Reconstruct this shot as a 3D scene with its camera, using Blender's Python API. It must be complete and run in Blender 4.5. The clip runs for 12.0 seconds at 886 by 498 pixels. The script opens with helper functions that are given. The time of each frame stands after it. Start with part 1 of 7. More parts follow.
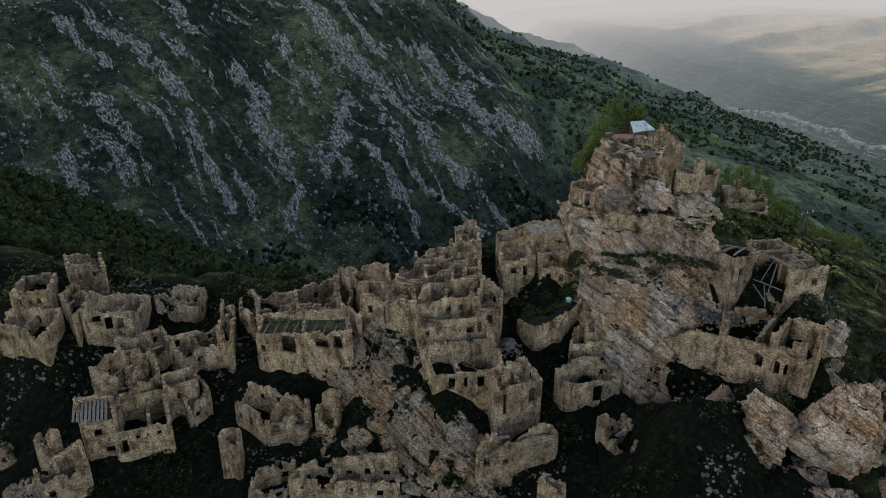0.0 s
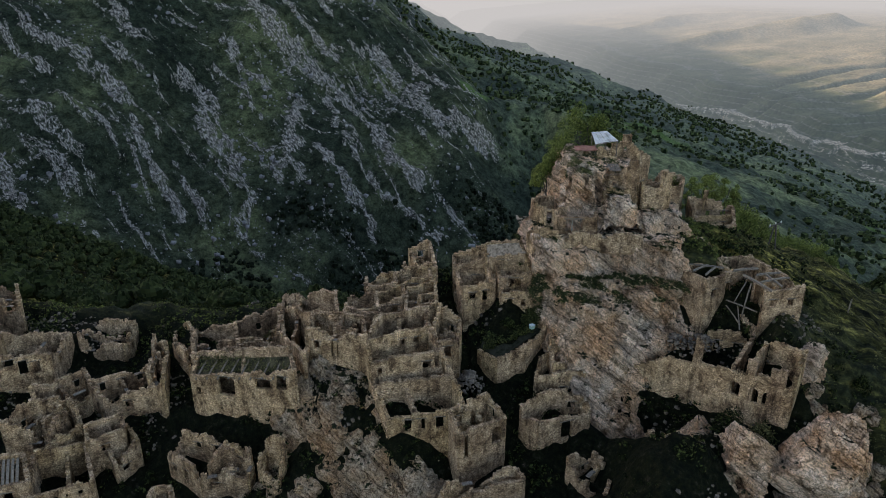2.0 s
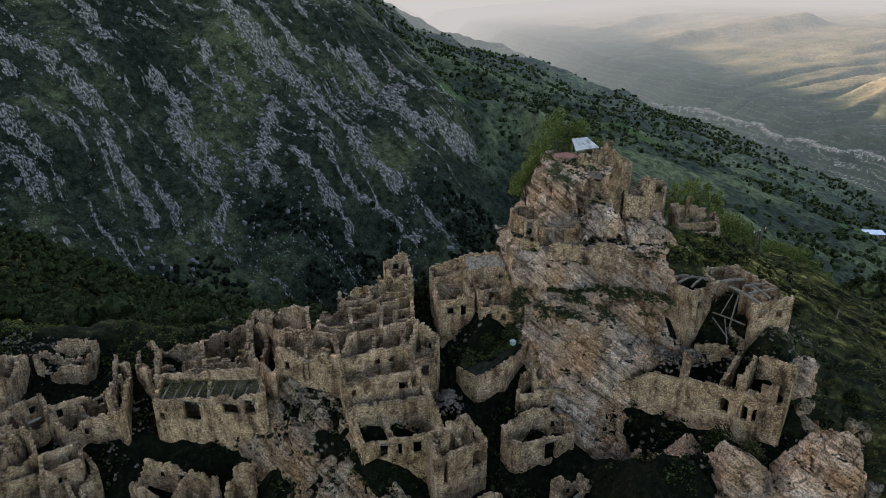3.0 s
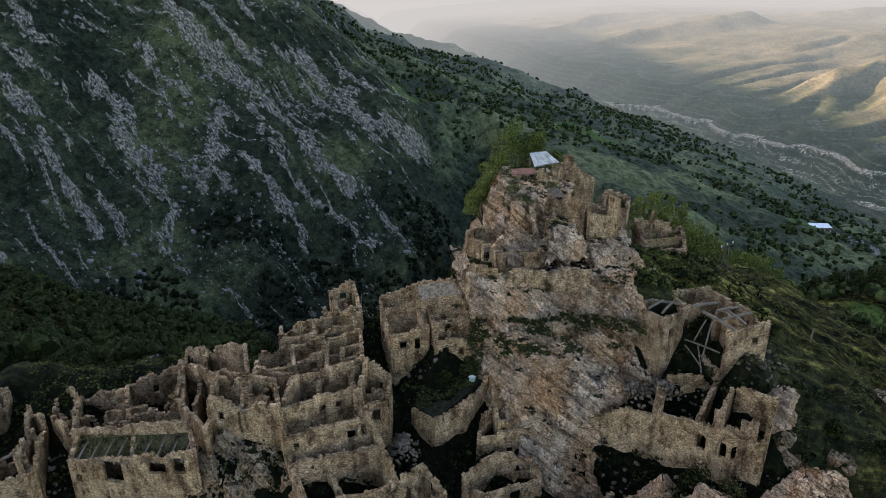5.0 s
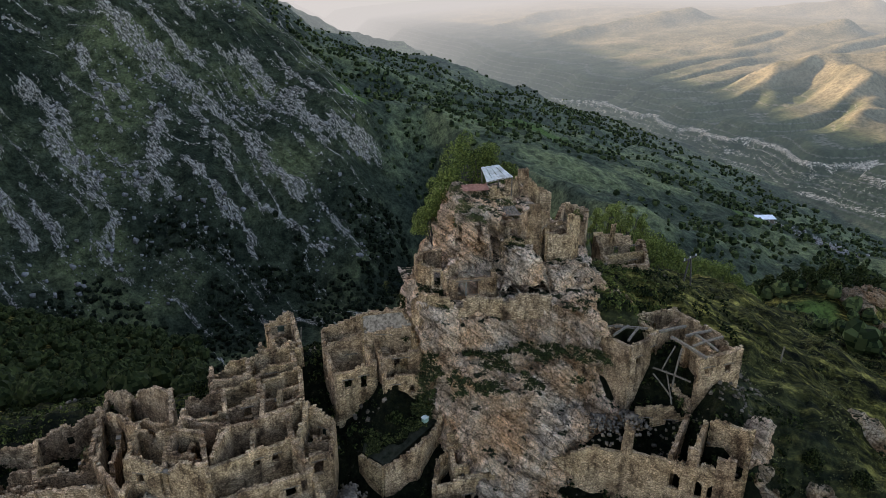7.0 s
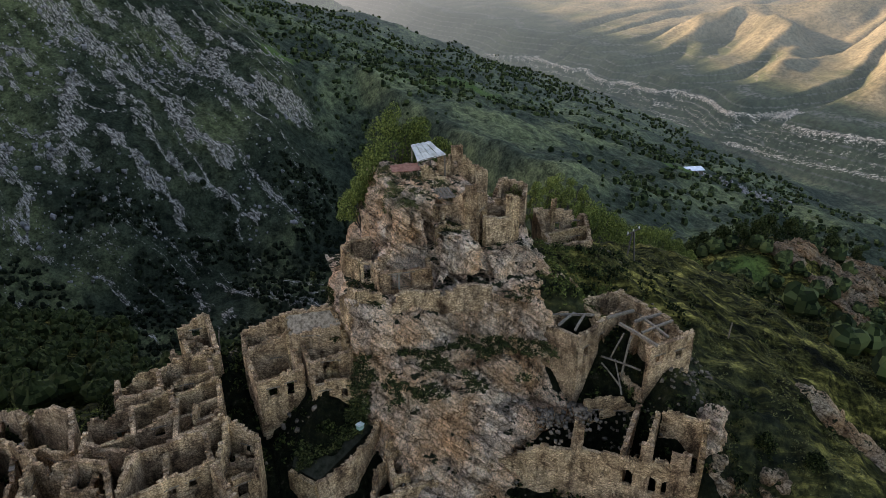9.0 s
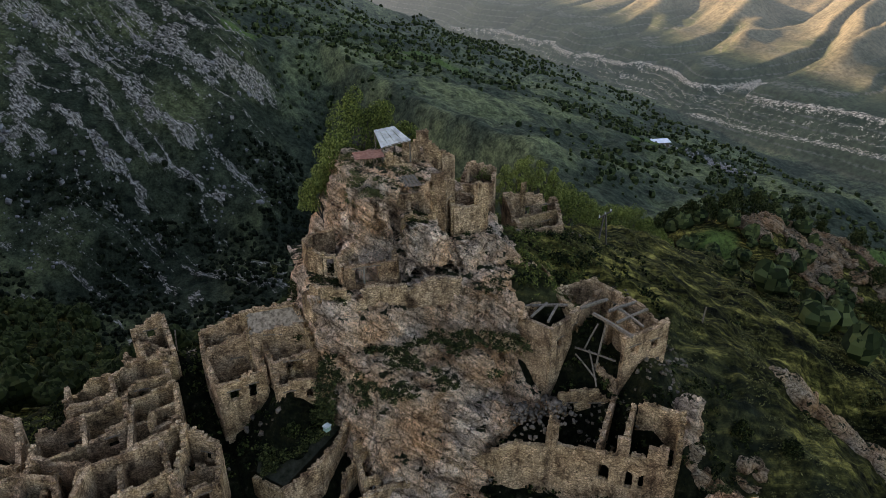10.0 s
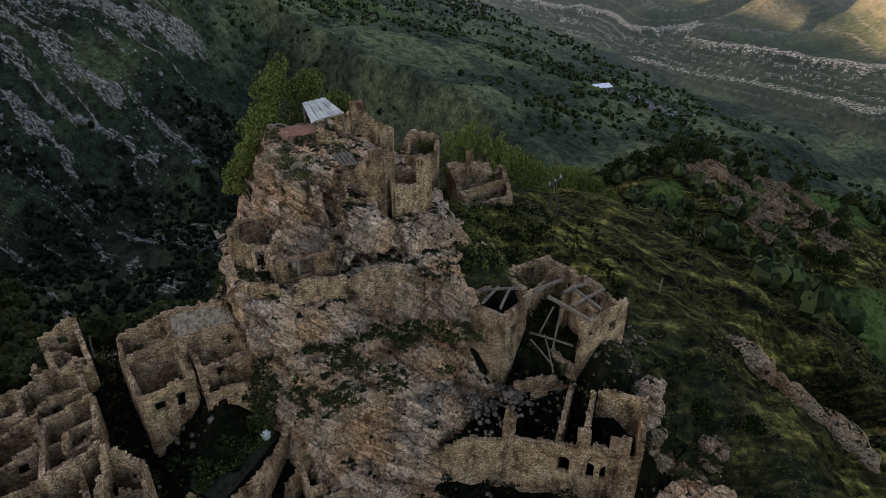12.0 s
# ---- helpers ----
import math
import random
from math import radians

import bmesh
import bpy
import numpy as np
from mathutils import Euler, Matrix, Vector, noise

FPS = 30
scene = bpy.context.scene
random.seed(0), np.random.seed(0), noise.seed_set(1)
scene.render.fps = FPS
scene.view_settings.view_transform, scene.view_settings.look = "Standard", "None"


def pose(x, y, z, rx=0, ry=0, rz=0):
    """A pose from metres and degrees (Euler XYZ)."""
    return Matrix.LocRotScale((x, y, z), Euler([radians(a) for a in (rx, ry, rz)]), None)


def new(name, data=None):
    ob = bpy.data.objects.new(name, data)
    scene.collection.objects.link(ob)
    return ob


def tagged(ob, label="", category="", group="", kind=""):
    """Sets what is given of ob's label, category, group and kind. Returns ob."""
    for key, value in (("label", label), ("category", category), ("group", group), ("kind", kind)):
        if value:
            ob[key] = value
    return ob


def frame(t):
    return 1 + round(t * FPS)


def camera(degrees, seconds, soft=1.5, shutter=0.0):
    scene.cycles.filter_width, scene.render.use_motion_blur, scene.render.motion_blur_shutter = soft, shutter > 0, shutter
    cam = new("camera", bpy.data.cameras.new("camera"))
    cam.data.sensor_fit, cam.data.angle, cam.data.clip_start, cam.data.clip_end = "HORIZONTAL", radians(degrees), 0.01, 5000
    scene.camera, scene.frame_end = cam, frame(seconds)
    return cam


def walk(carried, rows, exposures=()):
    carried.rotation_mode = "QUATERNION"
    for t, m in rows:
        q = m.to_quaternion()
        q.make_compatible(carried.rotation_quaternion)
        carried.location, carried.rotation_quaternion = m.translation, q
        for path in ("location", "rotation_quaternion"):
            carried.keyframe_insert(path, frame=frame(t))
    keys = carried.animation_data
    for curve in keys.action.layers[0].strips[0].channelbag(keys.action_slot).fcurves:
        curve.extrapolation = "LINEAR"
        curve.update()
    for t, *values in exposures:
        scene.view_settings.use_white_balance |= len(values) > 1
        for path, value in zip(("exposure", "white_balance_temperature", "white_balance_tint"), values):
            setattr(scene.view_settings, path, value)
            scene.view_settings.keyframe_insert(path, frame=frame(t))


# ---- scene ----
cam = camera(64.0, 12.0, soft=0.8)
METRES, EYE, TILT, LEAN, TURN = 45.0, 40.0, -22.5, 0.0, 0.0
ROWS = [
    (0.0, 0.0, 0.0, 0.0, 0.0, 0.0, -0.0),
    (0.5, 0.0032, 0.0404, 0.0165, -0.8, 0.0, 0.35),
    (1.0, 0.0075, 0.0845, 0.0348, -1.68, -0.02, 0.72),
    (1.5, 0.0122, 0.1251, 0.0521, -2.49, -0.02, 1.05),
    (2.0, 0.0186, 0.1693, 0.0708, -3.37, -0.03, 1.43),
    (2.5, 0.0249, 0.2108, 0.0877, -4.2, -0.05, 1.76),
    (3.0, 0.0327, 0.2546, 0.1064, -5.07, -0.06, 2.14),
    (5.0, 0.0691, 0.4179, 0.176, -8.52, -0.22, 3.58),
    (5.5, 0.0797, 0.4565, 0.192, -9.39, -0.27, 3.94),
    (6.0, 0.0918, 0.4971, 0.2091, -10.32, -0.34, 4.32),
    (6.5, 0.1035, 0.5337, 0.2248, -11.23, -0.41, 4.69),
    (7.0, 0.1166, 0.572, 0.2412, -12.24, -0.69, 5.11),
    (9.0, 0.1726, 0.7081, 0.2993, -17.34, -4.54, 7.2),
    (9.5, 0.1867, 0.7378, 0.312, -18.61, -5.66, 7.68),
    (10.0, 0.2022, 0.7691, 0.3252, -19.9, -6.88, 8.14),
    (10.5, 0.2167, 0.797, 0.3375, -20.99, -8.03, 8.55),
    (11.0, 0.2327, 0.8267, 0.3495, -22.19, -9.25, 8.96),
    (11.5, 0.2473, 0.8531, 0.3608, -23.31, -10.4, 9.36),
    (12.0, 0.2636, 0.881, 0.372, -24.5, -11.64, 9.78),
]
walk(cam, [(t, pose(0, 0, EYE, TILT, LEAN, TURN) @ pose(METRES * x, METRES * y, METRES * z, 90 + pitch, roll, yaw)) for t, x, y, z, yaw, pitch, roll in ROWS],
     exposures=[(0.0, 1.64, 6750, 17), (6.5, 1.85, 6850, 18), (9.0, 1.80, 7150, 20), (12.0, 1.42, 7400, 22)])

# ---- world, sun, exposure ----
SUN_ELEV, SUN_AZ = 18.7, 138.0          # degrees; azimuth counted from +x towards +y
world = bpy.data.worlds.new("sky_world")
scene.world = world
world.use_nodes = True
wn = world.node_tree.nodes
wl = world.node_tree.links
sky = wn.new("ShaderNodeTexSky")
sky.sky_type = "NISHITA"
sky.sun_disc = False
sky.sun_elevation = radians(SUN_ELEV)
sky.sun_rotation = radians(90 - SUN_AZ)
sky.altitude = 1400
sky.dust_density = 3.0
wn["Background"].inputs["Strength"].default_value = 0.15
wl.new(sky.outputs["Color"], wn["Background"].inputs["Color"])
sun_data = bpy.data.lights.new("sun", "SUN")
sun_data.energy, sun_data.angle, sun_data.color = 4.2, radians(0.6), (1.0, 0.82, 0.60)
sun = new("sun", sun_data)
sd = Vector((math.cos(radians(SUN_AZ)) * math.cos(radians(SUN_ELEV)), math.sin(radians(SUN_AZ)) * math.cos(radians(SUN_ELEV)), math.sin(radians(SUN_ELEV))))
sun.rotation_euler = sd.to_track_quat("Z", "Y").to_euler()
sun.location = (0, 0, 300)


# ---- noise in numpy ----
def lattice(ix, iy, seed):
    h = (ix * 374761393 + iy * 668265263 + seed * 974634777) & 0xFFFFFFFF
    h = ((h ^ (h >> 13)) * 1274126177) & 0xFFFFFFFF
    return ((h ^ (h >> 16)) & 0xFFFF) / 32767.5 - 1.0


def vnoise(x, y, seed=0):
    ix, iy = np.floor(x).astype(np.int64), np.floor(y).astype(np.int64)
    fx, fy = x - ix, y - iy
    fx, fy = fx * fx * fx * (fx * (fx * 6 - 15) + 10), fy * fy * fy * (fy * (fy * 6 - 15) + 10)
    a = lattice(ix, iy, seed) * (1 - fx) + lattice(ix + 1, iy, seed) * fx
    b = lattice(ix, iy + 1, seed) * (1 - fx) + lattice(ix + 1, iy + 1, seed) * fx
    return a * (1 - fy) + b * fy


def fbm(x, y, octaves=5, seed=0, gain=0.5):
    total, amp = 0.0, 1.0
    for k in range(octaves):
        total = total + amp * vnoise(x * 2 ** k + 17.3 * k, y * 2 ** k - 9.1 * k, seed + k)
        amp *= gain
    return total


def smin(a, b, k):
    h = np.clip(0.5 + 0.5 * (b - a) / k, 0, 1)
    return b * (1 - h) + a * h - k * h * (1 - h)


def smax(a, b, k):
    return -smin(-a, -b, k)


def step(a, b, v):
    u = np.clip((v - a) / (b - a), 0, 1)
    return u * u * (3 - 2 * u)


# ---- the land ----
RIDGE = [(-420, 200, 90), (-160, 135, 5), (-60, 106, -9), (-13, 102, -8.5), (10, 103, -6), (24, 101, -1), (37, 98.5, 7), (44, 101, 3.5),
         (54, 110, -0.5), (66, 124, -8), (90, 150, -30), (140, 190, -70)]
KNOLL = [(100, 196, -74), (132, 190, -60), (152, 188, -54), (172, 187, -53), (196, 180, -62), (226, 175, -74), (320, 180, -100), (520, 230, -170)]
HUMMOCKS = [(30, 76, -10.0, 5, 5), (23, 79, -3.4, 5, 5), (36, 76.5, -5.8, 4, 4), (6, 97, 6.1, 8, 6), (-9, 83, 4.6, 6, 6), (6, 79, 3.6, 6, 5), (-56, 90, 3.4, 8, 7), (45, 115, 4.5, 6, 5), (80, 80, -8.1, 7, 7), (50, 77, 1.3, 5, 5), (-7, 70, -4.1, 6, 5), (-38, 101, -2.9, 6, 5), (15, 87, 2.3, 4, 4), (0, 74, 3.1, 5, 4), (37, 83, -5.2, 3, 3), (39, 68, -4.9, 4, 4), (39, 95, 0.1, 4, 4), (42, 80, -4.3, 3, 3), (40, 74, -4.6, 3, 3),
            (5.5, 87, 4.2, 4.5, 4.5), (-3, 92, 3.2, 5, 4), (14.5, 93.5, 4.6, 3.2, 3), (15.5, 89.5, 2.0, 3, 2), (-12, 93, 2.6, 4, 5), (-19, 84, 3.4, 6, 3.5), (0, 84, 2.2, 4, 2.5), (-43, 74, 3.0, 4, 4), (-26, 71, 2.0, 3, 3), (22, 69.5, -3.5, 4, 4), (31, 73.5, -2.6, 4, 3), (41, 81.6, 1.4, 2.5, 2.2), (45, 78.6, 1.6, 3, 2.5), (28, 77.5, -2.5, 4, 2.5), (14, 87.8, 2.6, 3.6, 3.0)]


def crest_line(x, y, pts):
    """Distance to a crest, its height there, and the side: -1 in front of it."""
    best = np.full(x.shape, 1e9)
    crest = np.zeros(x.shape)
    side = np.zeros(x.shape)
    for (ax, ay, az), (bx, by, bz) in zip(pts, pts[1:]):
        dx, dy = bx - ax, by - ay
        u = np.clip(((x - ax) * dx + (y - ay) * dy) / (dx * dx + dy * dy), 0, 1)
        d = np.hypot(x - ax - u * dx, y - ay - u * dy)
        near = d < best
        best = np.where(near, d, best)
        crest = np.where(near, az + u * (bz - az), crest)
        side = np.where(near, np.sign(dx * (y - ay) - dy * (x - ax)), side)
    return best, crest, side


def hill(x, y):
    """The village hill: a crest with a settled front, a wooded back and a grassy spur, and the rocky knoll beyond."""
    d, crest, side = crest_line(x, y, RIDGE)
    front = 0.36 * d + 0.0016 * np.minimum(d, 60) ** 2 + step(26, 36, x) * step(75, 55, x) * 0.55 * np.clip(d - 22, 0, 30)
    front = front - 5.0 * np.exp(-((x + 54) / 9) ** 2 - ((y - 88) / 9) ** 2)
    front = front - 6.5 * np.exp(-((x + 3) / 9) ** 2 - ((y - 79) / 10) ** 2)
    left = step(60, -20, x)
    back_left = 0.70 * np.minimum(d, 140) + 0.36 * np.clip(d - 140, 0, 90) + 0.85 * np.clip(d - 230, 0, None)
    back = back_left * left + 0.75 * d * (1 - left)
    soft = np.sqrt(d * d + 9) - 3
    z = crest - np.where(side < 0, front, back) * soft / np.maximum(d, 0.01)
    edge = 118 + 0.35 * (x - 60)
    spur = 1.0 - 0.5 * np.clip(x - 52, 0, None) - 0.16 * np.clip(100 - y, 0, 30) - 0.5 * np.clip(70 - y, 0, None) - 0.55 * np.clip(x - 101, 0, None)
    spur = spur - 0.035 * np.clip(y - edge + 8, 0, 14) ** 2 - 0.95 * np.clip(y - edge - 6, 0, None)
    w = step(47, 58, x)
    z = z * (1 - w) + spur * w
    for hx, hy, lift, sx, sy in HUMMOCKS:
        z = z + lift * np.exp(-((x - hx) / sx) ** 2 - ((y - hy) / sy) ** 2)
    z = z - 5.0 * step(19, 22, x) * step(36.2, 34.8, x) * step(80.5, 82.5, y) * step(98, 91, y)
    d, crest, side = crest_line(x, y, KNOLL)
    knoll = crest - np.where(side < 0, 0.40, 0.62) * (np.sqrt(d * d + 16) - 4)
    return smax(z, knoll, 3)


def mountain(x, y):
    """The great striped face beyond the gorge and the long flank behind it."""
    foot = 545 + 0.35 * np.minimum(x, 0) + 0.8 * np.clip(x - 60, 0, 90) - 3.0 * np.clip(x - 160, 0, None)
    n = fbm(x / 160, y / 160, 4, 3)
    face = -215 + 0.72 * (y - foot) + 22 * n
    flank = -92 - np.where(x > 88, 0.335 * (x - 88), 0.72 * (x - 88)) + 10 * fbm(x / 120, y / 120, 5, 8)
    flank = flank + 17 * np.exp(-((x - 335) / 70) ** 2 - ((y - 1470) / 90) ** 2) + 9 * np.exp(-((x - 520) / 60) ** 2 - ((y - 1400) / 80) ** 2)
    brink = np.clip(y - 1500 + 0.36 * np.clip(x - 335, 0, None) - 30 * fbm(x / 150, y / 150, 3, 9), 0, None)
    flank = flank - step(-60, 40, x) * (0.0016 * np.minimum(brink, 300) ** 2 + 0.45 * np.clip(brink - 300, 0, None))
    d, crest, side = crest_line(x, y, BLUE_RIDGE)
    flank = smax(flank, crest - 0.46 * d + 14 * fbm(x / 130, y / 130, 5, 10), 10)
    flank = np.maximum(flank, -350 + 6 * n)
    m = smin(face, flank, 22)
    m = smin(m, 650 + 50 * n, 60)
    return smax(m, -222 + 6 * n - 0.5 * np.clip(x - 130, 0, None), 12)


BLUE_RIDGE = [(-420, 2400, 110), (-200, 2480, 20), (19, 2524, -91), (217, 2515, -183), (443, 2485, -231), (640, 2380, -330)]
FAR_SPURS = [
    (0.62, [(930, 1730, -318), (1083, 1588, -247), (1212, 1554, -206), (1347, 1505, -170), (1700, 1440, -110)]),
    (0.62, [(1212, 1554, -206), (1105, 1420, -240), (985, 1330, -300)]),
    (0.66, [(1347, 1505, -170), (1215, 1290, -205), (1090, 1180, -245), (960, 1120, -305)]),
    (0.62, [(1750, 1330, -95), (1330, 1090, -190), (1130, 960, -236), (985, 905, -298)]),
    (0.62, [(1700, 930, -95), (1300, 770, -195), (1130, 700, -240), (1010, 640, -300)]),
    (0.55, [(960, 2000, -340), (1101, 2045, -295), (1240, 2081, -268), (1395, 2100, -222), (1800, 2050, -150)]),
    (0.50, [(800, 2390, -345), (932, 2453, -247), (1042, 2517, -228), (1170, 2570, -208), (1600, 2600, -150)]),
    (0.45, [(770, 2920, -350), (952, 2976, -234), (1187, 3105, -195), (1461, 3207, -188), (1787, 2900, -196), (2300, 2500, -120)]),
    (0.40, [(900, 3900, -300), (1400, 4000, -190), (2100, 3600, -170), (2900, 2900, -140)])]


def far_hills(x, y):
    """The far side of the valley: long bare spurs with ribs that come down to the river."""
    axis = 862 + 0.55 * np.clip(1000 - y, -100, 700) * 0.35 + 18 * fbm(y / 300, x / 900, 2, 20) - 0.16 * np.clip(y - 1500, 0, None)
    d = x - axis + 30 * vnoise(y / 105, x / 500, 22)
    wx, wy = x + 26 * fbm(x / 210, y / 210, 3, 5), y + 26 * fbm(x / 210, y / 210, 3, 7)
    z = -348 + 0.78 * np.clip(d, 0, 88) + 0.10 * np.clip(d - 88, 0, 900)
    for slope, pts in FAR_SPURS:
        e, crest, side = crest_line(wx, wy, pts)
        z = smax(z, crest - slope * (np.sqrt(e * e + 400) - 20), 14)
    gully = np.abs(vnoise((wy - 0.25 * wx) / 95, wx / 900, 33))
    z = z - np.clip(d / 80, 0, 1) * 60 * np.clip(0.45 - gully, 0, 1) * step(2300, 1700, y) + np.clip(d / 60, 0, 1) * 2.2 * fbm(x / 70, y / 70, 5, 12)
    return np.where(d > 0, z, -350 + 0.5 * d)


BANDS = [(9.8, [(-21, 768), (6, 739), (38, 692), (84, 698), (147, 706)]), (5.3, [(-150, 779), (-101, 745), (-55, 711), (-7, 647), (19, 620)]), (2.7, [(-111, 782), (-86, 761), (-65, 745)]), (2.8, [(-79, 803), (-36, 763)]), (3.9, [(-172, 746), (-148, 722), (-122, 703)]), (2.3, [(-175, 720), (-149, 699), (-122, 667)]), (6.4, [(-321, 679), (-282, 675), (-237, 652)]), (4.3, [(-248, 648), (-228, 627), (-210, 611), (-177, 573)])]
LOW_BANDS = [(7.9, [(-269, 746), (-238, 709)]), (8.6, [(-195, 699), (-175, 669), (-148, 622)]), (10.9, [(-91, 681), (-102, 623)]), (2.9, [(-71, 706), (-50, 666), (-19, 611), (39, 586)]), (4.1, [(-71, 641), (-37, 596), (-23, 583)]), (5.4, [(-342, 674), (-305, 648)]), (2.5, [(7, 774), (49, 732), (102, 745), (160, 734)]), (6.2, [(-305, 567), (-165, 338)])]


def strata(x, y):
    """Cliff bands of the striped face: 0 for turf, 1 for rock."""
    up = y - 545 - 0.35 * np.minimum(x, 0)
    w = 34 * fbm(x / 190, up / 190, 3, 40) + 4 * fbm(x / 24, up / 24, 5, 44)
    turn = step(-60, 90, x)
    c = x * (0.78 - 0.20 * turn) + up * (0.60 + 0.16 * turn) + w
    grain = vnoise(c / 2.6, up / 60, 47)
    chip = fbm(x / 8, y / 8, 4, 45)
    band = 0.55 * vnoise(c / 13, up / 400 + 3.1, 41) + 0.50 * vnoise(c / 5.0, up / 160, 42) + 0.45 * grain
    s = 0.85 * step(0.42, 0.74, band + 0.30 * fbm(x / 80, up / 80, 3, 43) + 0.45 * chip)
    wx, wy = x + 5 * fbm(x / 30, y / 30, 4, 48), y + 5 * fbm(x / 30, y / 30, 4, 49)
    for half, pts in BANDS + LOW_BANDS:
        d = crest_line(wx, wy, [(px, py, 0) for px, py in pts])[0]
        s = np.maximum(s, step(1.15, 0.55, d / (half + 0.6) + 0.60 * grain + 0.85 * chip))
    return s


def bedding(x, y):
    """Place across and along the tilted beds of the striped face."""
    up = y - 545 - 0.35 * np.minimum(x, 0)
    turn = step(-60, 90, x)
    across = x * (0.78 - 0.20 * turn) + up * (0.60 + 0.16 * turn) + 34 * fbm(x / 190, up / 190, 3, 40)
    return across, up * 0.8 - 0.6 * x


def land(x, y):
    h = hill(x, y)
    m = mountain(x, y)
    f = far_hills(x, y)
    z = smax(smax(h, m, 8), np.where(x > 300, f, -999), 10)
    return z


def detail(x, y, z):
    """Small relief, and the weights that the ground material uses."""
    h, m, f = hill(x, y), mountain(x, y), far_hills(x, y)
    on_hill = step(-6, 4, h - np.maximum(m, f))
    on_far = step(-6, 6, f - np.maximum(m, h)) * (x > 300)
    on_mtn = np.clip(1 - on_hill - on_far, 0, 1)
    face = on_mtn * step(30, -30, x - 105 - 0.25 * np.clip(700 - y, -200, 0)) * step(-320, -280, z)
    s = strata(x, y) * face
    scree = step(1.0, 0.8, np.hypot((x + 222 + 0.5 * (y - 570)) / 30, (y - 565) / 48) + 0.25 * fbm(x / 16, y / 16, 3, 68))
    s = np.maximum(s * (1 - scree), 0.30 * scree)
    rough = fbm(x / 2.3, y / 2.3, 5, 60)
    z = z + on_hill * (0.55 * rough + 1.2 * fbm(x / 9, y / 9, 3, 61))
    z = z + s * (2.6 + 2.6 * fbm(x / 7, y / 7, 4, 62)) + face * 2.5 * fbm(x / 22, y / 22, 4, 63)
    z = z + (on_mtn - face) * 3.0 * fbm(x / 40, y / 40, 5, 64)
    near = step(260, 150, x - 862) * step(2100, 1800, y)
    level = z + 0.045 * (y - 1000) + 3 * fbm(x / 150, y / 150, 3, 65)
    cliff = on_far * near * step(5.0, 2.0, np.abs(level + 300))
    ledge = np.maximum(cliff, 0.75 * on_far * near * step(5, 2.0, np.abs(level + 338)))
    for k, bed in enumerate((308, 315, 322, 330)):
        ledge = np.maximum(ledge, 0.62 * on_far * near * step(2.6, 1.0, np.abs(level + bed + 2.5 * fbm(x / 60, y / 60, 2, 69 + k))))
    z = z + cliff * 6
    return z, s, on_hill, on_far, face, ledge


CENTRE = (6.0, 20.0)


def land_mesh(name, bearings, radii):
    b, r = np.meshgrid(np.radians(bearings), radii)
    x, y = CENTRE[0] + r * np.sin(b), CENTRE[1] + r * np.cos(b)
    z, s, on_hill, on_far, face, ledge = detail(x, y, land(x, y))
    nr, nb = x.shape
    me = bpy.data.meshes.new(name)
    me.vertices.add(nr * nb)
    me.vertices.foreach_set("co", np.stack([x, y, z], -1).astype(np.float32).ravel())
    i = (np.arange(nr - 1)[:, None] * nb + np.arange(nb - 1)[None, :]).ravel()
    quads = np.stack([i, i + nb, i + nb + 1, i + 1], -1)[:, ::-1]
    me.loops.add(quads.size)
    me.polygons.add(len(quads))
    me.loops.foreach_set("vertex_index", quads.ravel().astype(np.int32))
    me.polygons.foreach_set("loop_start", np.arange(0, quads.size, 4, dtype=np.int32))
    me.polygons.foreach_set("use_smooth", np.ones(len(quads), dtype=bool))
    me.update(calc_edges=True)
    at = me.attributes.new("cover", "FLOAT_COLOR", "POINT")
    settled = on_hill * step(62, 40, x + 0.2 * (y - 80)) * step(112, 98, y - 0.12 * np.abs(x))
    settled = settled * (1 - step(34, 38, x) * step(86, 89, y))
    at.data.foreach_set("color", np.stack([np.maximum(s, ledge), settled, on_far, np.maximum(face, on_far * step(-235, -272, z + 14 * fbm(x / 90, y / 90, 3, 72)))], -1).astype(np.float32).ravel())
    at = me.attributes.new("meadow", "FLOAT", "POINT")
    at.data.foreach_set("value", np.clip(on_hill - settled, 0, 1).astype(np.float32).ravel())
    lush = np.zeros(x.shape)
    for lx, ly, sx, sy in ((148, 178, 9, 6), (234, 172, 26, 9), (190, 130, 22, 9), (150, 150, 10, 6), (500, 655, 26, 12), (330, 930, 60, 22), (240, 800, 40, 20), (80, 755, 18, 16)):
        lush = np.maximum(lush, step(1.3, 0.7, np.hypot((x - lx) / sx, (y - ly) / sy) + 0.3 * fbm(x / 9, y / 9, 3, 71)))
    at = me.attributes.new("beds", "FLOAT_VECTOR", "POINT")
    across, along = bedding(x, y)
    at.data.foreach_set("vector", np.stack([across, along, np.zeros_like(across)], -1).astype(np.float32).ravel())
    at = me.attributes.new("lush", "FLOAT", "POINT")
    at.data.foreach_set("value", lush.astype(np.float32).ravel())
    return me


# ---- materials ----
def material(name):
    m = bpy.data.materials.new(name)
    m.use_nodes = True
    n = m.node_tree.nodes
    return m, n, m.node_tree.links, n["Principled BSDF"]


def node(n, kind, **kw):
    o = n.new(kind)
    for k, v in kw.items():
        o.inputs[k.replace("_", " ")].default_value = v
    return o


def ramp(n, stops):
    o = n.new("ShaderNodeValToRGB")
    while len(o.color_ramp.elements) < len(stops):
        o.color_ramp.elements.new(0.5)
    for e, (p, c) in zip(o.color_ramp.elements, stops):
        e.position = p
        e.color = (*c, 1)
    return o


